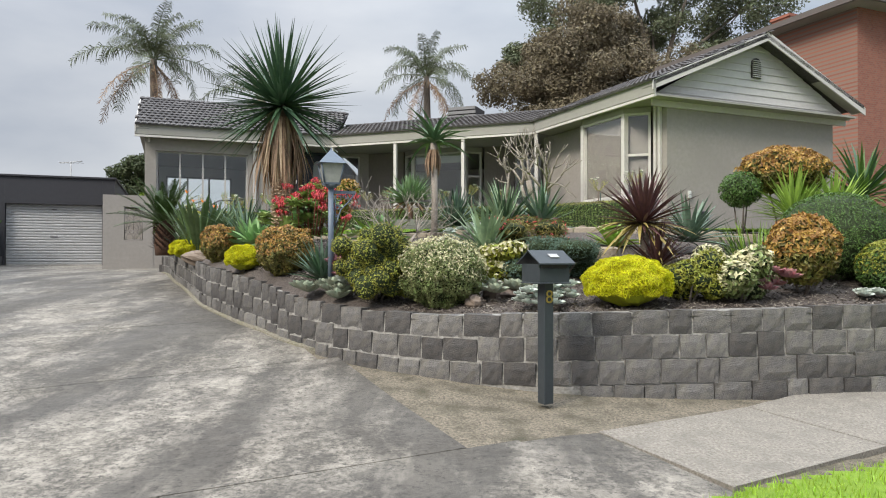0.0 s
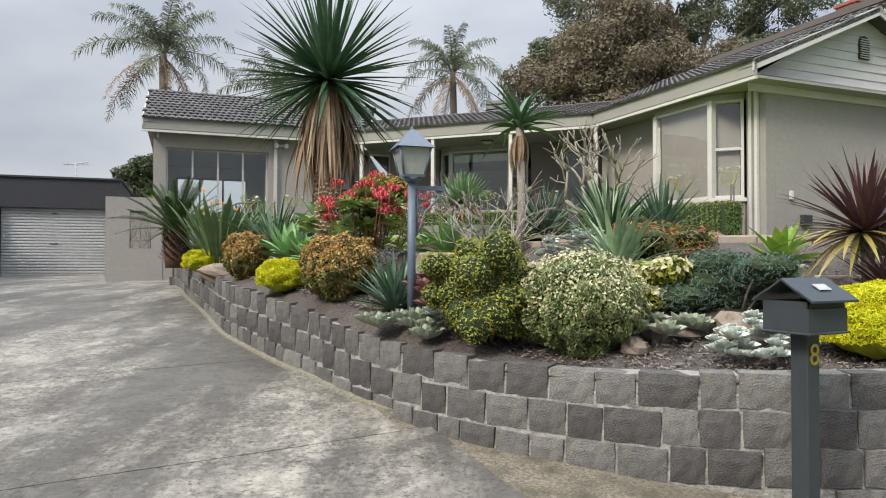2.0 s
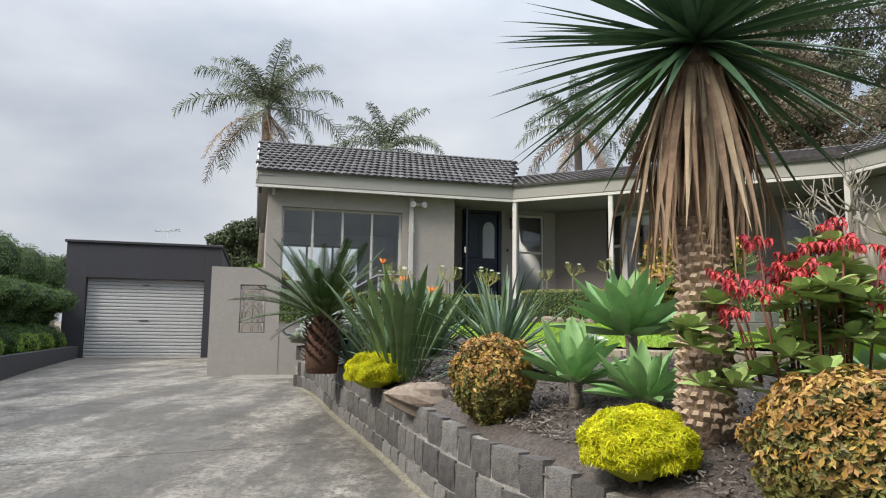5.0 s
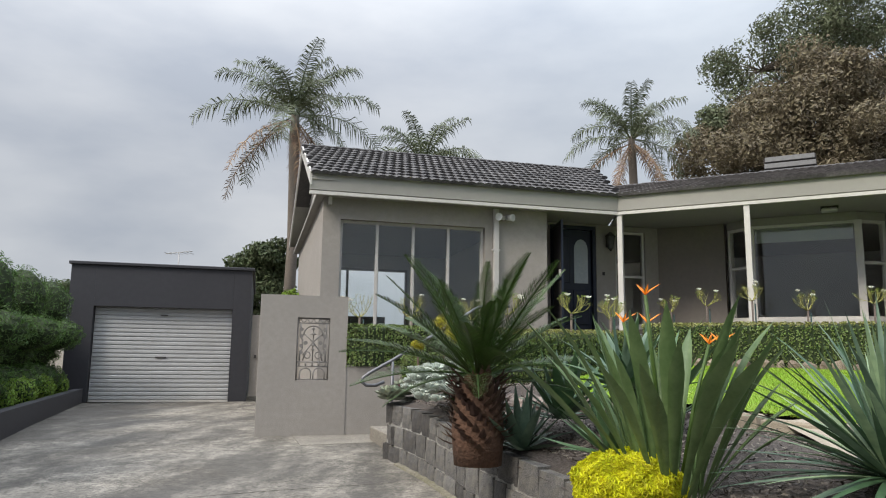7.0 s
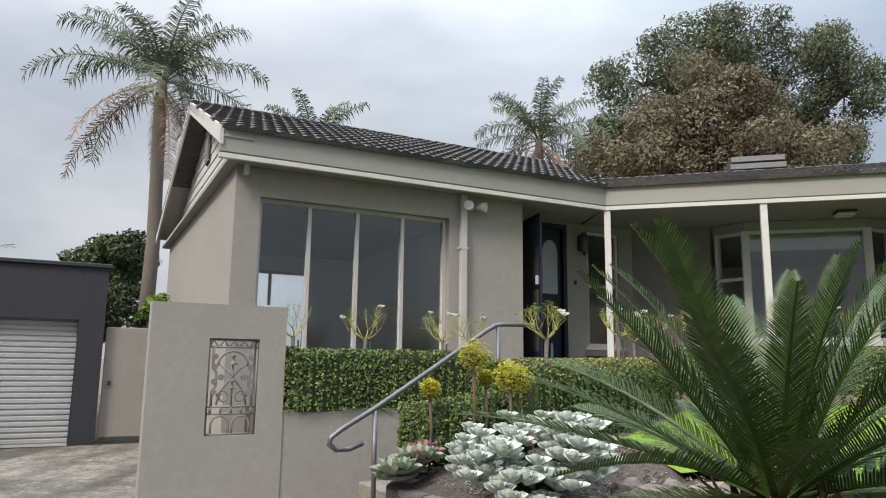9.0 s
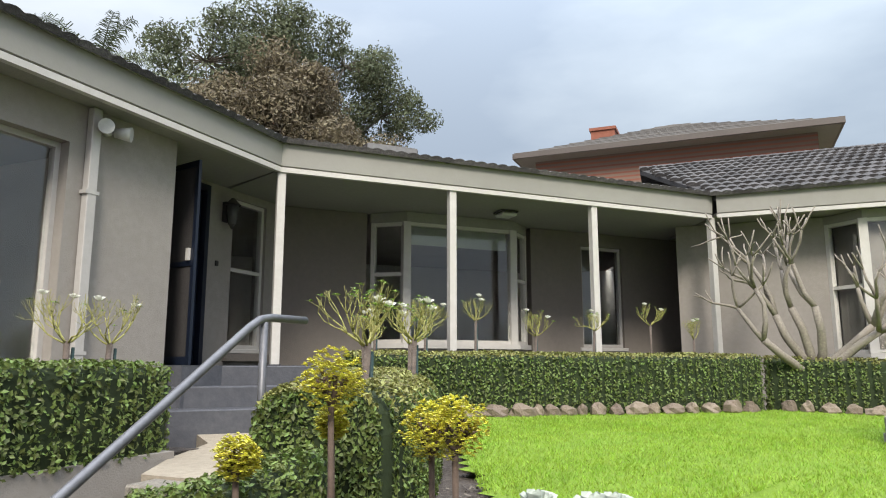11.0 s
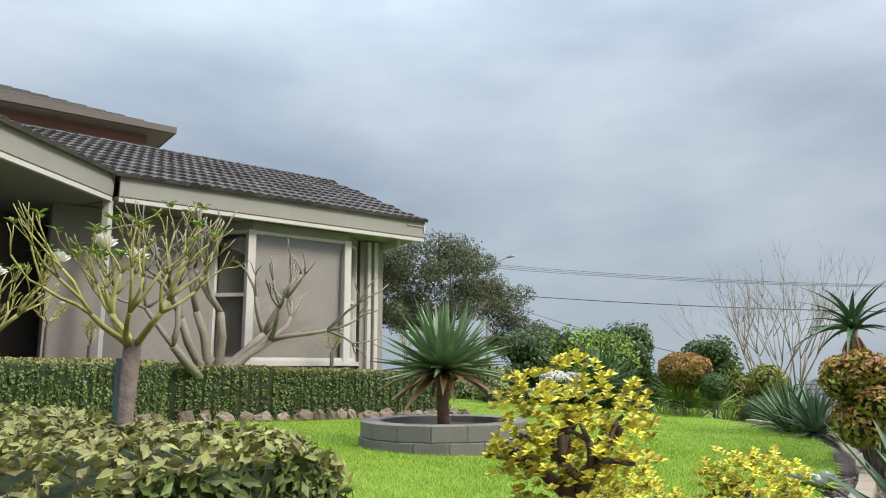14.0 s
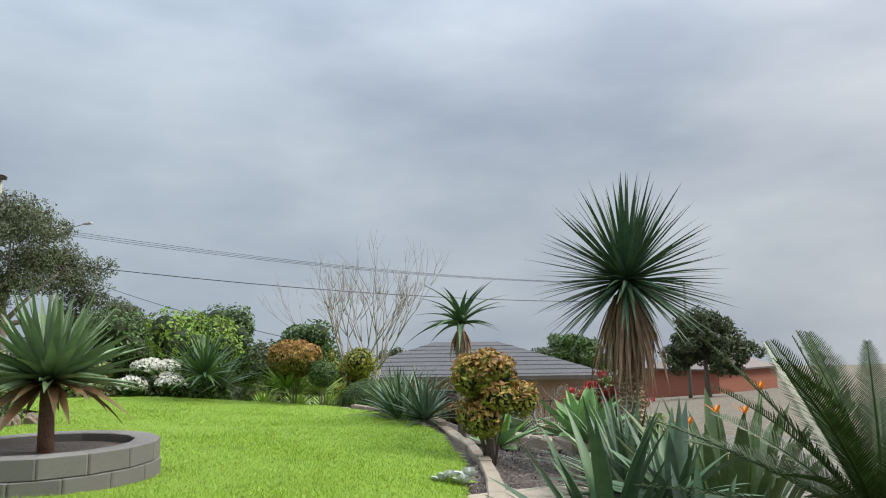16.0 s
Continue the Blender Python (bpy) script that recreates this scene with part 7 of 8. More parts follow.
# ---- hedges ----
def hedge(name, label, pts, width, z0, z1, material, dens=2400, leaf=0.019, top_round=0.06, topmat=None, edge_jit=0.02):
    """A clipped hedge along pts: leaves over a rounded filler body painted dark as shade; z0 and z1 may be pairs, start
    and end.
    """
    h = thing(name, label, "hedge", (pts[0][0], pts[0][1], min(z0) if isinstance(z0, tuple) else z0))
    o = h.matrix_basis.translation
    P = spline([(x, y, 0) for x, y in pts], 0.08)
    n = len(P)
    r = np.random.RandomState(n)
    zz0 = z0 if isinstance(z0, tuple) else (z0, z0)
    zz1 = z1 if isinstance(z1, tuple) else (z1, z1)
    def frame_of(i):
        a, b = P[max(0, i - 1)], P[min(n - 1, i + 1)]
        t = (b - a).normalized()
        return P[i], t, Vector((-t.y, t.x, 0))
    V, F = [], []
    hw = width / 2 - 0.025
    for i in range(n):
        p, t, q = frame_of(i)
        u = i / max(1, n - 1)
        e = min(1.0, min(i, n - 1 - i) * 0.08 / 0.12)
        s = 0.75 + 0.25 * e
        b, c = zz0[0] + (zz0[1] - zz0[0]) * u, zz1[0] + (zz1[1] - zz1[0]) * u - 0.025
        arcp = [(-hw + top_round * (1 - math.cos(q_)), c - top_round * (1 - math.sin(q_))) for q_ in (0, 0.52, 1.05, 1.57)]
        prof = [(-hw * 0.93, b), (-hw, b + 0.1)] + arcp + [(-y_, z_) for y_, z_ in arcp[::-1]] + [(hw, b + 0.1), (hw * 0.93, b)]
        for y, z in prof:
            k = p + q * y * s
            V.append((k.x - o.x, k.y - o.y, (z if z < c else b + (z - b) * (0.9 + 0.1 * e)) - o.z))
    for i in range(n - 1):
        for k in range(11):
            F.append((12 * i + k, 12 * i + 12 + k, 12 * i + 13 + k, 12 * i + 1 + k))
    F += [tuple(range(12)), tuple(range(12 * n - 1, 12 * n - 13, -1))]
    part("inner_foliage", (V, F), INNER_SHADE, h)
    hgt = sum(zz1) / 2 - sum(zz0) / 2
    length = 0.08 * n
    area = length * (2 * hgt + width) + 2 * width * hgt
    N = int(area * dens)
    C, NR, top = [], [], []
    for _ in range(N):
        u = r.rand()
        i = int(u * (n - 1))
        p, t, q = frame_of(i)
        p = p + t * r.uniform(-0.04, 0.04)
        b, c = zz0[0] + (zz0[1] - zz0[0]) * u, zz1[0] + (zz1[1] - zz1[0]) * u
        w = r.rand() * (2 * hgt + width + (2 * width * hgt / length))
        sc_ = 0.75 + 0.25 * min(1.0, min(i, n - 1 - i) * 0.08 / 0.12)
        jit = 0.02 * noise.noise((p.x * 5, p.y * 5, w * 3)) + r.uniform(-edge_jit, edge_jit) * 0.8
        if w < width:
            y = (w / width - 0.5) * width
            rim = max(0.0, abs(y) - (width / 2 - top_round)) / top_round
            k = p + q * y * sc_
            C.append((k.x, k.y, c - top_round * (1 - math.sqrt(max(0.0, 1 - rim * rim))) + jit))
            NR.append((0, 0, 1))
            top.append(True)
        elif w < width + 2 * hgt:
            sg = -1 if w < width + hgt else 1
            z = b + ((w - width) % hgt) / hgt * (c - b)
            in_ = (1 - math.sqrt(max(0.0, 1 - max(0.0, (z - (c - top_round)) / top_round) ** 2))) * top_round
            k = p + q * sg * ((width / 2 - in_) * sc_ + jit)
            C.append((k.x, k.y, z))
            NR.append((q.x * sg, q.y * sg, 0.2))
            top.append(z > c - 0.05)
        else:
            end = r.rand() < 0.5
            p, t, q = frame_of(0 if end else n - 1)
            b, c = (zz0[0], zz1[0] - 0.012) if end else (zz0[1], zz1[1] - 0.012)
            ze = r.uniform(b, c)
            half_ = (width / 2 - (1 - math.sqrt(max(0.0, 1 - max(0.0, (ze - (c - top_round)) / top_round) ** 2))) * top_round) * 0.75
            k = p + q * r.uniform(-1, 1) * half_ + t * ((-1 if end else 1) * (0.01 + jit))
            C.append((k.x, k.y, ze))
            NR.append((t.x * (-1 if end else 1), t.y * (-1 if end else 1), 0.2))
            top.append(False)
    C, d, top = np.array(C) - np.array(o), np.array(NR), np.array(top)
    m = d + r.normal(size=d.shape) * 0.6
    m /= np.linalg.norm(m, axis=1)[:, None]
    t = np.cross(m, r.normal(size=d.shape))
    t /= np.linalg.norm(t, axis=1)[:, None]
    bb = np.cross(m, t)
    s = leaf * r.uniform(0.6, 1.25, len(C))[:, None]
    v = np.stack([C - t * s, C + bb * s * 0.55 + m * s * 0.12, C + t * s, C - bb * s * 0.55 + m * s * 0.12], axis=1)
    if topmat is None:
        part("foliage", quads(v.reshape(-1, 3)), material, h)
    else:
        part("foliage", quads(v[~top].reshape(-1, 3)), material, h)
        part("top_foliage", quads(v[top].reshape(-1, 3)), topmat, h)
    return h


def ln(fr, *aoff):
    return [tuple((fr @ Vector((a, o, 0))).xy) for a, o in aoff]


hedge("clipped_hedge", "square-clipped dark green box hedge on the low wall", ln(PF, (1.2, 0.16), (2.2, 0.2), (3.5, 0.24)), 0.42, 2.26, 2.83, HEDGE, dens=3000)
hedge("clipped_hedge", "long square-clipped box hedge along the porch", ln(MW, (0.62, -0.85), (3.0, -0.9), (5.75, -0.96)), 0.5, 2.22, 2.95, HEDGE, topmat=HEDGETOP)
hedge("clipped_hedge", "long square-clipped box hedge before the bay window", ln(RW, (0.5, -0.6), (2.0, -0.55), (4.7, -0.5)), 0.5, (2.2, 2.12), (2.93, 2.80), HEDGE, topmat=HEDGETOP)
hedge("clipped_hedge", "low rounded end of the clipped hedge by the handrail", [(-6.4, 17.08), (-6.1, 17.06), (-5.72, 17.12)], 0.32, 2.0, (2.4, 2.5), HEDGE, dens=5600, leaf=0.014, top_round=0.12, edge_jit=0.015)
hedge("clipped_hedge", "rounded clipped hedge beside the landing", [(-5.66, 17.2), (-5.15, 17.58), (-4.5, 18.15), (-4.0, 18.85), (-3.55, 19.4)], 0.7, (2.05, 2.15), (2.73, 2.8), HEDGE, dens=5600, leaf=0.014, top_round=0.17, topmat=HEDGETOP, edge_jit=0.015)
# stones along the hedge foot
foot = tagged(new("trim_hedge_stones"), "row of rough pale stones at the hedge's foot", "edging", "", "structure")
stones = [data_of("stone", blob((0, 0, 0), (0.5, 0.42, 0.42), 0.5, 1.5 + 0.3 * s, 9, 6), PALESTONE) for s in range(5)]
for fr_, a0, a1, of in ((MW, 0.7, 5.4, -1.2), (RW, 0.6, 4.8, -0.93)):
    a = a0
    while a < a1:
        w = rnd.uniform(0.14, 0.34)
        p = fr_ @ Vector((a + w / 2, of + rnd.uniform(-0.03, 0.03), 0))
        part("stone", rnd.choice(stones), None, foot, "", Matrix.Translation((p.x, p.y, zl(p.x, p.y) + 0.03)) @ Matrix.Rotation(rnd.uniform(0, 6.28), 4, "Z") @ Matrix.Diagonal((w * 1.0, w * 0.9, rnd.uniform(0.2, 0.3), 1)))
        a += w


# ---- standard roses ----
def rose(x, y, z, h, crown, seed, blooms=2, leafy=0.15, thick=0.02):
    r = random.Random(seed)
    t = thing("standard_rose", "pruned standard rose on a bare stem with white blooms", "rose", (x, y, z), 0, "standard roses")
    part("trunk", tube(bmesh.new(), [(0, 0, -0.05), (r.uniform(-0.02, 0.02), 0.01, h * 0.5), (0, 0, h)], [thick, thick * 0.85, thick * 1.2], 7), ROSEWOOD, t)
    bm = bmesh.new()
    tips = []
    for k in range(7):
        a = k * 2.4 + r.random()
        branching(bm, (0, 0, h - 0.02), Vector((0.85 * math.cos(a), 0.85 * math.sin(a), 0.6)).normalized(), crown * 0.34, 0.0075, 3, r, spread=0.45, up=0.3, shrink=0.74, kids=(2, 3), wob=0.15, tips=tips, seg=5)
    part("cane_framework", bm, ROSESTEM, t)
    sp = [(tuple(p), 1.0, 4, 0, 50) for p, d in tips if r.random() < leafy]
    if sp:
        part("leaf_spray", merged_rosettes(sp, leaf_strip(0.03, 0.018, 0.1, 0.3, 3, 0.3, 1.3, 0.5)), BRIGHT, t)
    for k in range(blooms):
        p, d = r.choice(tips)
        part("bloom", merged_rosettes([(tuple(Vector(p) + Vector((0, 0, 0.02))), 1.0, 16, 0, 85)], leaf_strip(0.042, 0.045, -0.5, 0.6, 3, 0.5, 2.0, 0.6)), WHITEFL, t)
    st_ = part("stake", cyl(bmesh.new(), (0.05, 0.03, -0.05), (0.05, 0.03, h * 0.95), 0.011, seg=6), mat("rose_stake_green", (0.02, 0.05, 0.05), rough=0.6, bump=0) if seed == 1 else bpy.data.materials["rose_stake_green"], t)
    return t


rose(-5.22, 17.42, 2.15, 0.78, 0.36, 1, 2, 0.3, 0.016)
for k, (a, o) in enumerate(((0.95, -0.55), (1.5, -0.6), (2.15, -0.5), (2.9, -0.55), (3.75, -0.5), (4.6, -0.5), (5.3, -0.5))):
    p = MW @ Vector((a, o, 0))
    rose(p.x, p.y, 2.25, 0.92 + 0.08 * (k % 3), 0.3 + 0.03 * (k % 2), 10 + k, 2, 0.1, 0.013)
for k, (a, o) in enumerate(((3.0, -0.15), (4.3, -0.15))):
    p = RW @ Vector((a, o, 0))
    rose(p.x, p.y, 2.2, 0.95, 0.34, 30 + k, 3, 0.1, 0.016)
for k, a in enumerate((1.45, 2.25, 3.2, 3.55)):
    p = PF @ Vector((a, 0.75, 0))
    rose(p.x, p.y, 2.2, 0.78, 0.42, 40 + k, 2, 0.1, 0.018)
for k, (x, y) in enumerate(((-4.42, 17.95), (-3.84, 18.62), (-3.78, 19.25))):
    rose(x, y, 2.15, 0.84, 0.31, 50 + k, 2, 0.15, 0.014)


# ---- yellow jade topiaries ----
jl = leaf_strip(0.016, 0.0145, -0.1, 0.3, 3, 0.4, 2.0, 0.6)
def topiary(x, y, h, r0, seed):
    z = bed(x, y)
    t = thing("jade_topiary", "yellow-leaved jade standard with a round head", "topiary", (x, y, z), 0, "jade topiaries")
    r = random.Random(seed)
    bm = bmesh.new()
    tips = []
    tube(bm, [(0, 0, -0.05), (0.015, 0.01, h * 0.5), (0, 0, h - r0 * 0.7)], [0.013, 0.011, 0.011], 7)
    for k in range(6):
        a = k * 2.4
        branching(bm, (0, 0, h - r0 * 0.75), Vector((0.6 * math.cos(a), 0.6 * math.sin(a), 0.8)).normalized(), r0 * 0.55, 0.012, 2, r, spread=0.6, up=0.1, shrink=0.7, kids=(2, 3), tips=tips, seg=5)
    part("trunk", bm, TOPIARYWOOD, t)
    sp = []
    for k in range(380):
        d = Vector((r.gauss(0, 1), r.gauss(0, 1), r.gauss(0, 1))).normalized() * r0 * (0.4 + 0.75 * r.random() ** 0.7)
        sp.append(((d.x, d.y, h + d.z * 0.95), 1.0, 6, -30, 70))
    part("foliage", merged_rosettes(sp, jl), JADE, t)


for x, y, top, r0, sd in ((-5.93, 16.74, 2.77, 0.108, 1), (-5.82, 16.88, 2.61, 0.055, 2), (-5.75, 16.32, 2.63, 0.1, 3), (-5.66, 16.52, 2.6, 0.1, 5), (-6.23, 16.83, 2.53, 0.07, 4)):
    topiary(x, y, top - bed(x, y), r0, sd)


# ---- beds east of the drive seen from the steps ----
shrub("autumn_shrub", "rounded shrub with coppery pink new leaves", -1.85, 12.15, (0.4, 0.38, 0.4), OLIVE, 3600, 0.032, lift=0.62, lumps=12, tips=RUSSET, tip_share=0.5, core=0.7, stems=5)
part("trunk", tube(bmesh.new(), [(0, 0, -0.1), (0, 0, 0.2), (0.03, 0, 0.5)], [0.05, 0.04, 0.03], 8), BARK, bpy.data.objects["autumn_shrub"])
for k, (x, y) in enumerate(((0.2, 10.9), (1.4, 10.25))):
    spiky("blue_yucca", "grey-green clump of stiff sword leaves", x, y, (BLUEAGV, YUC), 80, 0.62, 0.05, -4, 86, droop=(0.03, 0.12), seed=61 + k, base=0.1, category="yucca")
paver = structure("path_bed", sheet(list(np.arange(-3.3, -2.75, 0.27)), list(np.arange(12.2, 14.0, 0.3)), lambda x, y: bed(x, y) + 0.05), CAPSTONE, "narrow sandstone path slabs in the bed", "path")

# side bed along the drive: clipped conifers
for k in range(7):
    p = k0 @ Vector((7.6 - 2.0 * k, 0.75, 0))
    cf = thing("clipped_conifer", "dark green cloud-clipped conifer against the boundary wall", "conifer", (p.x, p.y, 1.55), 0, "boundary conifers")
    vs, V, F = [], [], []
    for c, q in (((0.1, 0, 0.35), (0.5, 0.5, 0.3)), ((-0.2, 0.1, 0.8), (0.6, 0.5, 0.3)), ((0.3, 0.1, 1.15), (0.55, 0.45, 0.32)), ((0.0, 0.2, 1.7), (0.5, 0.4, 0.55))):
        vs.append(foliage(rsg, c, q, 2300, 0.035, aspect=0.22, bump=0.15))
        v, f = blob(c, tuple(0.85 * t for t in q))
        F += [tuple(i + len(V) for i in g) for g in f]
        V += v
    part("foliage", quads(np.concatenate(vs)), GREEN, cf)
    # solid filler inside the clumps, its inner shade painted dark
    part("inner_foliage", (V, F), INNER_SHADE, cf)
    part("trunk", tube(bmesh.new(), [(0, 0.1, -0.1), (0, 0.12, 0.8), (0, 0.15, 1.6)], [0.06, 0.05, 0.03], 7), BARK, cf)
for k in range(5):
    p = k0 @ Vector((7.7 - 1.3 * k, 0.35, 0))
    shrub("low_box_ball", "small bright green clipped ball in the side bed", p.x, p.y, (0.25, 0.22, 0.24), BRIGHT, 1800, 0.022, z=1.56, group="box balls")


# ---- behind and beyond ----
EUC = leafmat("grey_brown_gum_leaf", (0.12, 0.10, 0.064), (0.175, 0.145, 0.09), rand=0.35, rough=0.7, trans=0.12, scale=0.3)
EUCG = leafmat("grey_green_gum_leaf", (0.08, 0.10, 0.055), (0.13, 0.145, 0.08), rand=0.4, rough=0.7, trans=0.12, scale=0.3)
FARLEAF = leafmat("far_tree_leaf", (0.05, 0.07, 0.03), (0.085, 0.105, 0.045), rand=0.4, rough=0.7, trans=0.1, scale=0.3)


def arching_frond(r, L, e0, curl, fullness=1.0):
    """A plumose palm frond in the x-z plane: the rib leaves at e0 degrees and bends down by curl; leaflets all round, sagging."""
    V, F = [], []
    seg = 14
    p, pts = Vector((0, 0, 0)), []
    for i in range(seg + 1):
        e = radians(max(e0 - curl * (i / seg) ** 1.4, -88))
        d = Vector((math.cos(e), 0, math.sin(e)))
        pts.append((p.copy(), d))
        p = p + d * (L / seg)
    for i, (c, d) in enumerate(pts):
        q = 0.035 * (1 - 0.85 * i / seg)
        up = Vector((-d.z, 0, d.x))
        V += [tuple(c + Vector((0, -q, 0))), tuple(c + Vector((0, q, 0))), tuple(c + up * q * 1.3)]
        if i:
            a = 3 * i
            F += [(a - 3, a - 2, a + 1, a), (a - 2, a - 1, a + 2, a + 1), (a - 1, a - 3, a, a + 2)]
    m = 58
    for k in range(m):
        s = 0.12 + 0.88 * k / m
        i = min(seg - 1, int(s * seg))
        c, d = pts[i]
        c = c + d * (s * seg - i) * (L / seg)
        up = Vector((-d.z, 0, d.x))
        ln = L * 0.21 * fullness * math.sin(math.pi * min(1.0, 0.2 + 0.72 * s)) ** 0.6
        for sg in (-1, 1):
            v = (Vector((0, sg, 0)) + up * r.uniform(-0.55, 0.75) + d * r.uniform(0.3, 0.75)).normalized()
            l2 = ln * r.uniform(0.75, 1.1)
            mid = c + v * l2 * 0.55 + Vector((0, 0, -0.08 * l2))
            tip = c + v * l2 * 0.85 + Vector((0, 0, -0.5 * l2))
            t = d * 0.017
            o = len(V)
            V += [tuple(c - t * 0.6), tuple(c + t * 0.6), tuple(mid + t), tuple(mid - t), tuple(tip)]
            F += [(o, o + 1, o + 2, o + 3), (o + 3, o + 2, o + 4)]
    return V, F


def palm(x, y, base, top, L, seed, n=34, label="tall feather palm behind the house"):
    p = thing("palm_tree", label, "palm", (x, y, base), 0, "palms")
    h = top - base
    part("trunk", tube(bmesh.new(), [(0, 0, 0), (0.1, 0, h * 0.5), (0, 0, h - 0.5), (0, 0, h + 0.1)], [0.2, 0.17, 0.16, 0.12], 10), BARK, p)
    r = random.Random(seed)
    for k in range(n):
        u = (k + 0.5) / n
        e0 = -15 + 100 * u ** 0.75 + r.uniform(-7, 7)
        az = k * 2.39996 + r.uniform(-0.3, 0.3)
        q = arching_frond(r, L * r.uniform(0.8, 1.05) * (1.0 - 0.22 * u), e0, r.uniform(75, 105) if u < 0.75 else r.uniform(45, 85))
        part("frond", q, PALM, p, "", Matrix.Translation((0.08 * math.cos(az), 0.08 * math.sin(az), h)) @ Matrix.Rotation(az, 4, "Z"))
    for k in range(6):
        q = arching_frond(r, L * r.uniform(0.8, 1.1), r.uniform(-50, -20), 55, 0.6)
        part("dry_frond", q, YUCDRY, p, "", Matrix.Translation((0, 0, h - 0.15)) @ Matrix.Rotation(k * 1.13 + seed, 4, "Z"))


palm(-12.3, 30.0, 1.5, 10.0, 3.5, 71, 22)
palm(-8.6, 33.5, 1.5, 9.3, 3.1, 73, 17)
palm(-0.9, 35.2, 1.8, 10.6, 3.3, 75, 19)


def gum(name, label, x, y, base, clumps, material, seed, leaf=0.28, trunk_r=0.5, per=330):
    """A tree of limbs that end in leaf clumps. clumps: (dx, dy, z, rx, rz)."""
    t = thing(name, label, "tree", (x, y, base))
    r = np.random.RandomState(seed)
    bm = bmesh.new()
    zs = min(c[2] for c in clumps) - base
    tube(bm, [(0, 0, -0.3), (0.2, 0, zs * 0.5), (0.1, 0.1, zs)], [trunk_r, trunk_r * 0.75, trunk_r * 0.6], 9)
    vs = []
    for dx, dy, z, rx, rz in clumps:
        zc = z - base
        tube(bm, [(0.1, 0.1, zs * 0.9), (dx * 0.5, dy * 0.5, (zs + zc) * 0.5), (dx, dy, zc)], [trunk_r * 0.45, trunk_r * 0.25, trunk_r * 0.08], 6)
        for k in range(24):
            d = r.normal(size=3)
            d /= np.linalg.norm(d)
            c = np.array((dx, dy, zc)) + d * np.array((rx, rx, rz)) * r.uniform(0.45, 0.95)
            q = rx * r.uniform(0.26, 0.42)
            vs.append(foliage(r, tuple(c), (q, q, q * 0.75), int(per * 1.5), leaf * 0.42, aspect=0.42, bump=0.3, inner=0.3))
            tube(bm, [(dx, dy, zc), tuple((np.array((dx, dy, zc)) + c) / 2 + (0, 0, 0.1)), tuple(c)], [trunk_r * 0.1, trunk_r * 0.06, trunk_r * 0.03], 5)
    part("trunk", bm, BARK, t)
    part("crown", quads(np.concatenate(vs)), material, t)
    return t


gum("gum_tree", "large grey-brown gum tree with a dense domed crown", 8.1, 41.6, 1.8, [(-3.2, -1, 11.2, 3.2, 2.4), (-0.4, -1, 13.4, 3.4, 2.4), (2.6, -1.5, 11.6, 3.2, 2.4), (-2.0, -1, 9.2, 3.4, 1.8), (1.2, -2.0, 9.2, 3.2, 1.8), (0.0, -2.5, 11.2, 3.2, 2.2), (0.4, -1.5, 14.2, 2.4, 1.6)], EUC, 5, leaf=0.25, per=520)
gum("gum_tree", "tall open grey-green gum tree", 14.0, 47.0, 1.8, [(-6.0, 0, 18.0, 3.4, 2.3), (-2.0, 0, 20.8, 3.5, 2.4), (2.6, 0, 20.4, 3.2, 2.2), (5.6, 0, 18.0, 3.2, 2.2), (4.4, 0, 14.4, 2.6, 1.6), (-8.6, -3, 13.6, 2.2, 1.8), (0, 1, 17.0, 2.6, 1.6)], EUCG, 6, per=260)
gum("bushy_tree", "dense olive-green bushy tree behind the garage", -14.4, 32.3, 1.6, [(0, 0, 4.6, 1.6, 1.3), (0.5, 0, 5.6, 1.1, 0.9), (-0.9, 0, 3.8, 1.3, 1.0)], FARLEAF, 7, leaf=0.2, trunk_r=0.2, per=260)
gum("bushy_tree", "small leafy tree behind the garage", -18.5, 36.0, 1.6, [(0, 0, 4.0, 1.2, 0.9), (1.0, 0, 4.7, 0.7, 0.6)], FARLEAF, 8, leaf=0.15, trunk_r=0.15, per=160)
gum("bushy_tree", "small leafy tree beyond the boundary wall", -27, 38.0, 1.6, [(0, 0, 4.6, 1.6, 0.9), (1.9, 0, 4.8, 1.1, 0.6)], FARLEAF, 9, leaf=0.18, trunk_r=0.15, per=160)
shrub("gate_shrub", "bright green shrub behind the side gate", -10.3, 25.6, (0.75, 0.6, 0.6), BRIGHT, 3000, 0.06, z=1.5, lift=1.8, lumps=8)
ant = thing("tv_antenna", "thin rooftop television antenna", "antenna", (-19.5, 37.0, 2.0))
bm = bmesh.new()
tube(bm, [(0, 0, 0), (0, 0, 4.6)], 0.03, 5)
part("mast", bm, STEEL, ant)
bm = bmesh.new()
tube(bm, [(-0.6, 0, 4.55), (0.6, 0, 4.65)], 0.02, 5)
for k in range(5):
    tube(bm, [(-0.5 + 0.25 * k, -0.3, 4.56), (-0.5 + 0.25 * k, 0.3, 4.56)], 0.012, 4)
part("array", bm, STEEL, ant)


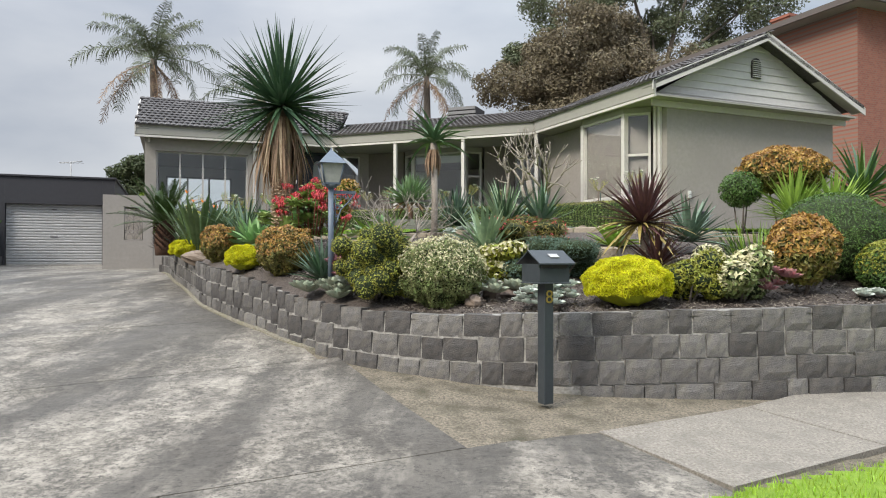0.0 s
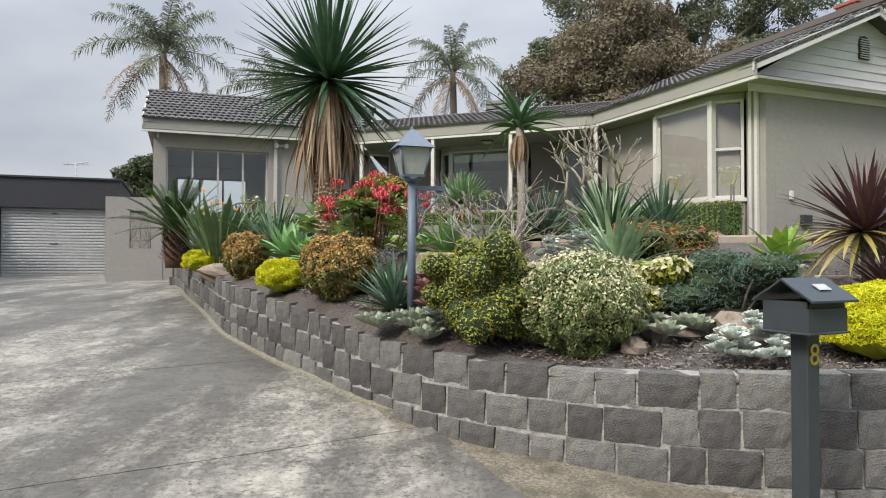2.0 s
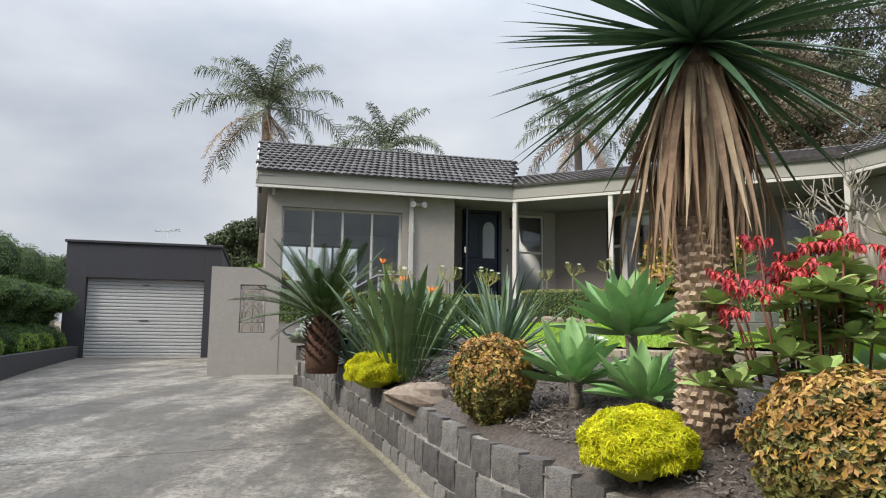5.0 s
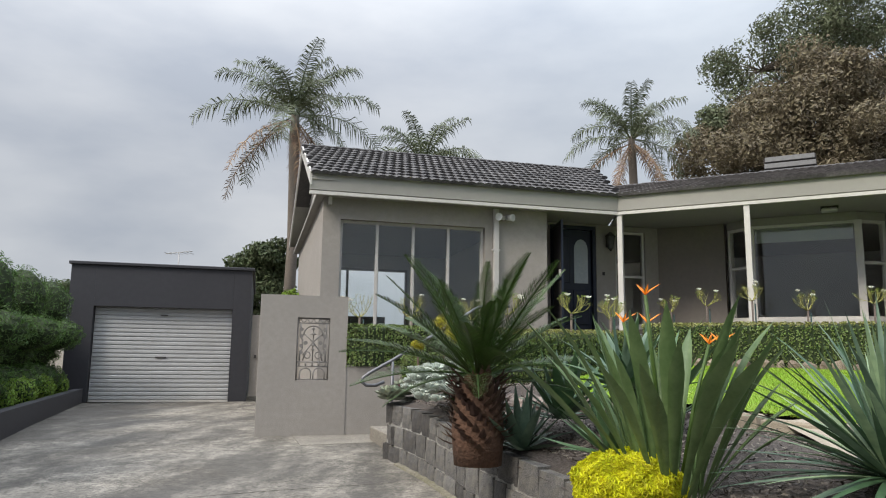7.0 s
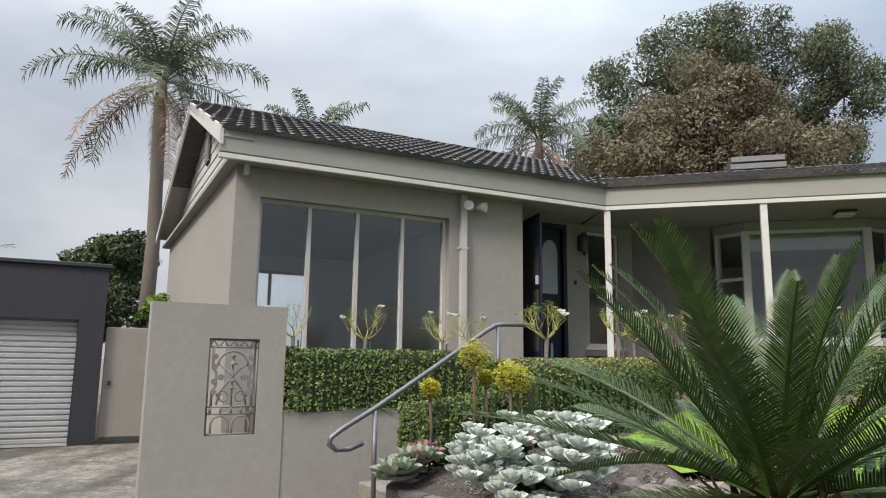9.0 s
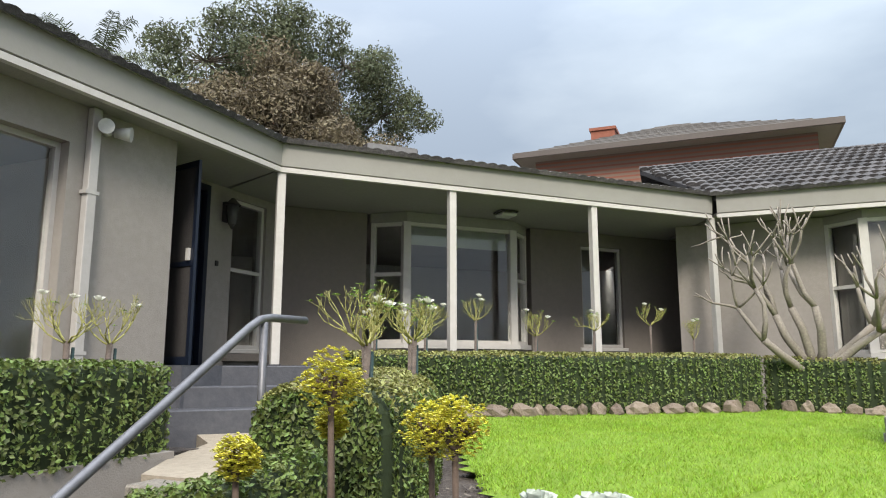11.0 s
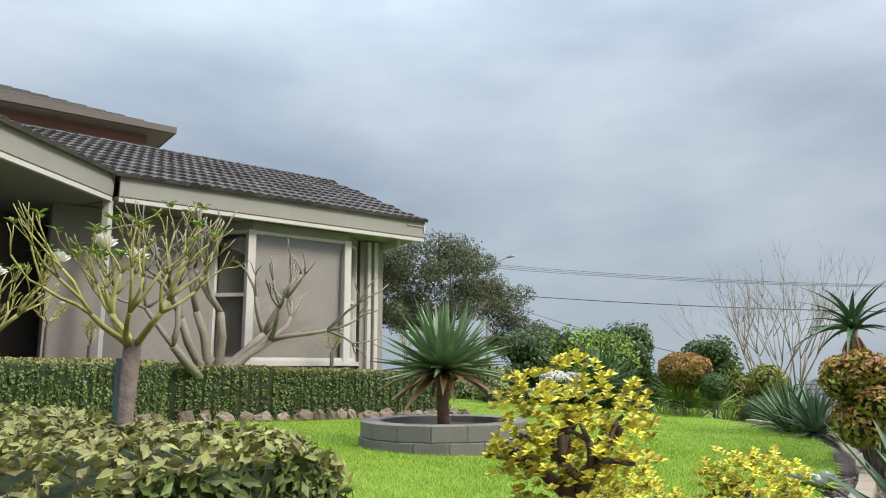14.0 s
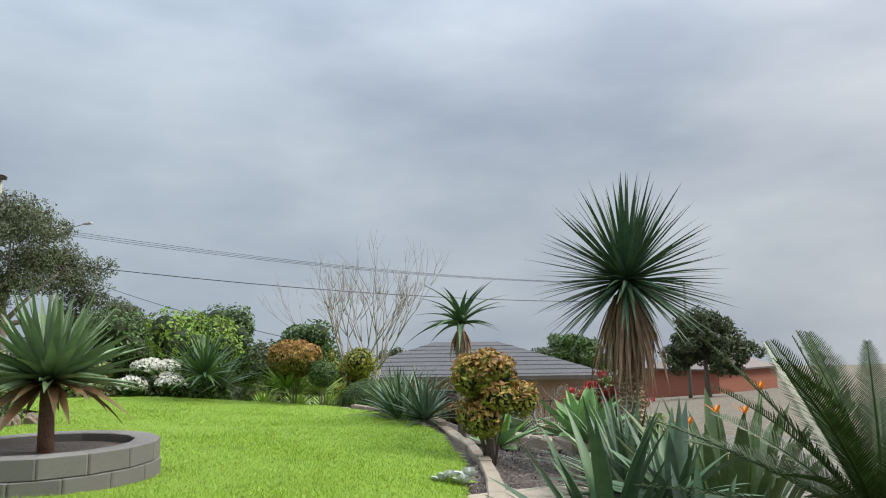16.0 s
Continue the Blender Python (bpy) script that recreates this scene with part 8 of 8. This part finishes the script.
# ---- brick house next door ----
def hip_roof(bm, x0, y0, x1, y1, z, rise, over=0.5):
    x0, y0, x1, y1 = x0 - over, y0 - over, x1 + over, y1 + over
    w = min(x1 - x0, y1 - y0) / 2
    if x1 - x0 >= y1 - y0:
        a, b = (x0 + w, (y0 + y1) / 2, z + rise), (x1 - w, (y0 + y1) / 2, z + rise)
    else:
        a, b = ((x0 + x1) / 2, y0 + w, z + rise), ((x0 + x1) / 2, y1 - w, z + rise)
    c = [bm.verts.new(p) for p in ((x0, y0, z), (x1, y0, z), (x1, y1, z), (x0, y1, z))]
    a, b = bm.verts.new(a), bm.verts.new(b)
    if x1 - x0 >= y1 - y0:
        fs = ((c[0], c[1], b, a), (c[2], c[3], a, b), (c[1], c[2], b), (c[3], c[0], a))
    else:
        fs = ((c[1], c[2], b, a), (c[3], c[0], a, b), (c[0], c[1], a), (c[2], c[3], b))
    for q in fs:
        bm.faces.new(q)
    bm.faces.new(c[::-1])
    return (x0, y0, x1, y1)


def brickwork(name, c1, c2, mortar):
    m = bpy.data.materials.new(name)
    m.use_nodes = True
    n, l = m.node_tree.nodes, m.node_tree.links
    b = n["Principled BSDF"]
    co = n.new("ShaderNodeTexCoord")
    mp = n.new("ShaderNodeMapping")
    mp.inputs["Rotation"].default_value = (radians(90), 0, 0)
    t = n.new("ShaderNodeTexBrick")
    t.inputs["Scale"].default_value = 4.2
    t.inputs["Color1"].default_value, t.inputs["Color2"].default_value, t.inputs["Mortar"].default_value = (*c1, 1), (*c2, 1), (*mortar, 1)
    t.inputs["Mortar Size"].default_value = 0.02
    l.new(co.outputs["Object"], mp.inputs[0])
    l.new(mp.outputs[0], t.inputs["Vector"])
    l.new(t.outputs["Color"], b.inputs["Base Color"])
    b.inputs["Roughness"].default_value = 0.9
    return m


BRICKWALL = brickwork("red_brickwork", (0.27, 0.105, 0.07), (0.22, 0.08, 0.055), (0.2, 0.14, 0.11))
TANBRICK = brickwork("tan_brickwork", (0.34, 0.22, 0.14), (0.28, 0.17, 0.10), (0.3, 0.25, 0.2))


GUTTER = mat("brown_gutter_paint", (0.12, 0.10, 0.09), (0.10, 0.085, 0.075), rough=0.5, bump=0)


def house(name, label, at, rz, w, d, h, rise, wallmat, windows=(), chimney=None, roofmat=None):
    t = thing(name, label, "house", at, rz)
    part("wall", box(bmesh.new(), 0, 0, -4, w, d, h), wallmat, t)
    bm = bmesh.new()
    x0, y0, x1, y1 = hip_roof(bm, 0, 0, w, d, h + 0.12, rise)
    rf = part("roof", bm, roofmat or TILEB, t)
    bm = bmesh.new()
    for i in range(int(rise / 0.16)):
        u = (i + 0.5) * 0.16 / rise
        m = min(x1 - x0, y1 - y0) / 2 * u
        box(bm, x0 + m, y0 + m, h + 0.12 + rise * u, x1 - m, y0 + m + 0.03, h + 0.145 + rise * u)
        box(bm, x0 + m, y0 + m + 0.03, h + 0.12 + rise * u, x0 + m + 0.03, y1 - m, h + 0.145 + rise * u)
    part("tile_relief", bm, roofmat or TILEB, rf)
    bm = bmesh.new()
    for q in ((x0, y0 - 0.06, x1, y0), (x0 - 0.06, y0 - 0.06, x0, y1), (x1, y0 - 0.06, x1 + 0.06, y1), (x0, y1, x1, y1 + 0.06)):
        box(bm, q[0], q[1], h - 0.02, q[2], q[3], h + 0.14)
    part("gutter", bm, GUTTER, t)
    part("eave_lining", box(bmesh.new(), x0 + 0.01, y0 + 0.01, h - 0.03, x1 - 0.01, y1 - 0.01, h + 0.0), SOFFIT, t)
    for a0, a1, z0, z1 in windows:
        wd = part("window", box(bmesh.new(), a0, -0.04, z0, a1, 0.02, z1), TRIM, t)
        part("pane", box(bmesh.new(), a0 + 0.06, -0.05, z0 + 0.06, a1 - 0.06, -0.041, z1 - 0.06), DARK, wd)
    if chimney:
        cx_, cy_, ch = chimney
        c = part("chimney", box(bmesh.new(), cx_ - 0.45, cy_ - 0.4, h, cx_ + 0.45, cy_ + 0.4, ch), BRICK, t)
        part("cap", box(bmesh.new(), cx_ - 0.5, cy_ - 0.45, ch, cx_ + 0.5, cy_ + 0.45, ch + 0.1), BRICK, c)
    return t


house("brick_house", "two-storey red brick house with a tiled hip roof", (11.62, 20.14, 2.0), 23.0, 12.0, 7.4, 6.75, 1.75, BRICKWALL, ((4.0, 5.6, 3.6, 5.2), (8.0, 9.6, 3.6, 5.2)), (4.27, 6.0, 8.75), mat("weathered_far_tile", (0.085, 0.078, 0.072), (0.15, 0.14, 0.13), scale=5, rough=0.9, bump=0.4, rand=0.4))
# tan house across the side street
house("tan_brick_house", "single-storey tan brick house with a grey tile roof", (17.2, -1.5, -1.1), 222.0, 11.0, 8.0, 2.6, 1.4, TANBRICK, ((1.0, 2.2, 0.8, 2.2), (4.0, 5.6, 0.8, 2.2), (7.2, 8.2, 0.3, 2.2), (10.5, 12.0, 0.8, 2.2)), None, mat("grey_far_tile", (0.07, 0.07, 0.074), (0.11, 0.11, 0.115), scale=1.2, rough=0.8, rand=0.2))
fence = thing("side_fence", "grey steel picket fence before the tan house", "fence", (9.6, 0.5, gz(9.6, 0.5)), 42)
for k in range(60):
    part("picket", box(bmesh.new(), -6 + k * 0.2, 0, 0, -6 + k * 0.2 + 0.03, 0.03, 1.3) if k == 0 else bpy.data.objects["picket"].data, CHAR, fence, "", None if k == 0 else Matrix.Translation((k * 0.2, 0, 0)))
for z in (0.15, 1.15):
    part("rail", box(bmesh.new(), -6, 0.032, z, 6, 0.06, z + 0.04), CHAR, fence)

rr = random.Random(33)
for k, (x, y, w, d, h) in enumerate(((48, -30, 14, 9, 3), (62, -44, 16, 10, 3.2), (40, -52, 14, 9, 3), (75, -28, 14, 9, 3), (85, -50, 18, 10, 3.4), (58, -68, 16, 10, 3.2), (30, -70, 14, 9, 3.0), (100, -75, 20, 12, 4.0))):
    house("far_house", "distant suburban house with a low tiled roof", (x, y, gz(x, y) + 0.3), rr.uniform(0, 90), w, d, h, 1.8, rr.choice((TANBRICK, ROOM, BRICK)), ((2, 4, 0.9, 2.3), (8, 10, 0.9, 2.3)), None, rr.choice((TILEB, BRICK, ROLLER)))

# ---- shrubs and trees at the lawn's far side ----
for k, (x, y, r, mt, tp, sh, nm, lb) in enumerate((
        (9.0, 9.2, (1.15, 1.1, 1.15), BRIGHT, None, 0, "garden_shrub", "large bright green leafy shrub at the lawn's edge"),
        (10.8, 7.6, (1.2, 1.1, 1.25), GREEN, None, 0, "garden_shrub", "tall dark green leafy shrub"),
        (8.2, 10.6, (0.7, 0.6, 0.45), GREEN, WHITEFL, 0.5, "white_flowering_shrub", "low shrub covered in white flowers"),
        (7.7, 9.7, (0.55, 0.5, 0.4), GREEN, None, 0, "garden_shrub", "low dark russet-leaved shrub by the lawn"),
        (9.0, 11.6, (0.8, 0.7, 0.6), VARIEG, None, 0, "garden_shrub", "grey-green rounded shrub by the lawn"),
        (9.4, 6.0, (1.2, 1.1, 1.0), GREEN, None, 0, "garden_shrub", "dense dark green rounded garden shrub"),
        (8.2, 5.6, (0.9, 0.8, 0.8), OLIVE, None, 0, "garden_shrub", "loose olive-green shrub by the fence"),
        (11.6, 11.6, (1.2, 1.1, 0.9), VARIEG, None, 0, "garden_shrub", "grey-green rounded shrub by the lawn"),
        (12.2, 9.6, (1.3, 1.2, 1.2), GREEN, None, 0, "garden_shrub", "tall dark green leafy shrub"))):
    z = min(bed(x, y), 2.0) if x < 9 else 1.85
    shrub(nm, lb, x, y, r, mt, 5200, 0.055 if r[0] > 0.6 else 0.035, z=z, lumps=12 if r[0] > 0.6 else 1, tips=tp, tip_share=sh, core=0.7)
for k, (x, y, mt) in enumerate(((6.6, 9.0, BRIGHT), (5.6, 8.9, LIME), (4.9, 8.7, LIME))):
    spiky("border_yucca", "lime and green sword-leaved rosette by the lawn", x, y, (mt,), 60, 0.5, 0.06, 10, 86, seed=80 + k, base=0.15, category="yucca", group="border yuccas")
gum("street_tree", "spreading dark green street tree", 22.0, 9.4, 0.2, [(0, 0, 7.2, 2.2, 1.4), (-1.3, 2.3, 7.0, 2.0, 1.3), (1.2, -2.2, 6.0, 1.9, 1.2), (1.6, -3.6, 4.2, 1.6, 1.0), (0.4, 1.0, 5.2, 2.0, 1.2), (-1.5, 3.6, 5.6, 1.8, 1.2)], EUCG, 15, leaf=0.16, trunk_r=0.25, per=260)
for k, (x, y, s) in enumerate(((24, 4, 1.2), (26, 0.5, 1.0), (21, 1.5, 0.9), (30, -6, 1.3), (34, -14, 1.2), (42, -22, 1.3), (34, -30, 1.4), (26, -34, 1.4), (50, -40, 1.5), (18, -42, 1.6), (60, -30, 1.6), (45, -60, 1.7), (70, -55, 1.9))):
    b = gz(x, y)
    gum("garden_tree", "leafy green suburban tree beyond the garden", x, y, b, [(0, 0, b + 3.2 * s, 1.7 * s, 1.2 * s), (1.1 * s, 0.4, b + 2.3 * s, 1.4 * s, 1.0 * s), (-1.1 * s, -0.4, b + 2.2 * s, 1.4 * s, 1.0 * s)], (FARLEAF, GREEN, EUCG)[k % 3], 20 + k, leaf=0.34 * s, trunk_r=0.16 * s, per=90)
bt = thing("bare_tree", "leafless pale-barked deciduous tree", "tree", (11.2, 2.2, -0.6))
bm = bmesh.new()
rb_ = random.Random(3)
for k in range(6):
    a = k * 1.05
    branching(bm, (0, 0, 1.4), Vector((0.42 * math.cos(a), 0.42 * math.sin(a), 1)).normalized(), 1.5, 0.055, 5, rb_, spread=0.32, up=0.14, shrink=0.74, kids=(2, 3), wob=0.07, seg=4)
part("branch_framework", bm, PALEBARK, bt)
part("trunk", tube(bmesh.new(), [(0, 0, -0.3), (0.05, 0, 0.8), (0, 0, 1.5)], [0.16, 0.13, 0.12], 8), PALEBARK, bt)
for k, (x, y, h) in enumerate(((30, -11, 4.8), (31.5, -12, 5.0), (21, -14.5, 4.0))):
    b = gz(x, y)
    cn = thing("far_conifer", "dark pointed conifer beyond the roofs", "conifer", (x, y, b))
    vs = [foliage(rsg, (0, 0, h * (0.25 + 0.11 * i)), (0.95 - 0.13 * i, 0.95 - 0.13 * i, 0.4), 260, 0.16, aspect=0.25) for i in range(7)]
    part("crown", quads(np.concatenate(vs)), FARLEAF, cn)
    part("trunk", tube(bmesh.new(), [(0, 0, 0), (0, 0, h)], [0.15, 0.04], 6), BARK, cn)

# ---- power pole and wires ----
def power_pole(x, y, top, arm_yaw, lamp=False):
    b = gz(x, y) - 0.5
    p = thing("power_pole", "tall timber power pole with a crossarm", "power pole", (x, y, b), arm_yaw, "power poles")
    h = top - b
    part("shaft", tube(bmesh.new(), [(0, 0, 0), (0, 0, h)], [0.17, 0.12], 9), POLEWOOD, p)
    part("crossarm", box(bmesh.new(), -1.1, -0.05, h - 0.45, 1.1, 0.05, h - 0.33), POLEWOOD, p)
    for q in (-1.0, -0.5, 0.5, 1.0):
        part("insulator", cyl(bmesh.new(), (q, 0, h - 0.33), (q, 0, h - 0.18), 0.04, 0.03, 6), STEEL, p)
    if lamp:
        part("lamp_arm", tube(bmesh.new(), [(0, 0, h - 0.7), (-1.0, 0, h - 0.1), (-2.1, 0, h + 0.05)], 0.03, 6), STEEL, p)
        part("lamp_head", box(bmesh.new(), -2.7, -0.12, h + 0.0, -2.1, 0.12, h + 0.12, bevel=0.03), STEEL, p)
    return p


power_pole(36.0, 3.2, 9.6, 20, True)
power_pole(20.5, -44.0, 8.2, 75)


def wire(a, b, sag, r=0.022):
    w = thing("overhead_wire", "thin dark overhead power line", "wire", tuple(a), 0, "overhead wires")
    a, b = Vector(a), Vector(b)
    pts = [a.lerp(b, i / 14) - Vector((0, 0, sag * 4 * (i / 14) * (1 - i / 14))) - a for i in range(15)]
    part("strand", tube(bmesh.new(), pts, r, 4), CHAR, w)


for k, dz in enumerate((-0.2, -0.22, -0.24)):
    wire((36.0 + 0.5 * (k - 1), 3.2 + 0.3 * (k - 1), 9.6 + dz), (20.5 + 0.3 * (k - 1), -44.0 + 0.6 * (k - 1), 8.2 + dz), 0.9, 0.014)
wire((36.0, 3.2, 7.6), (20.5, -44.0, 6.4), 0.8, 0.03)
wire((36.0, 3.2, 7.4), (14.5, 1.5, 3.0), 0.3, 0.014)
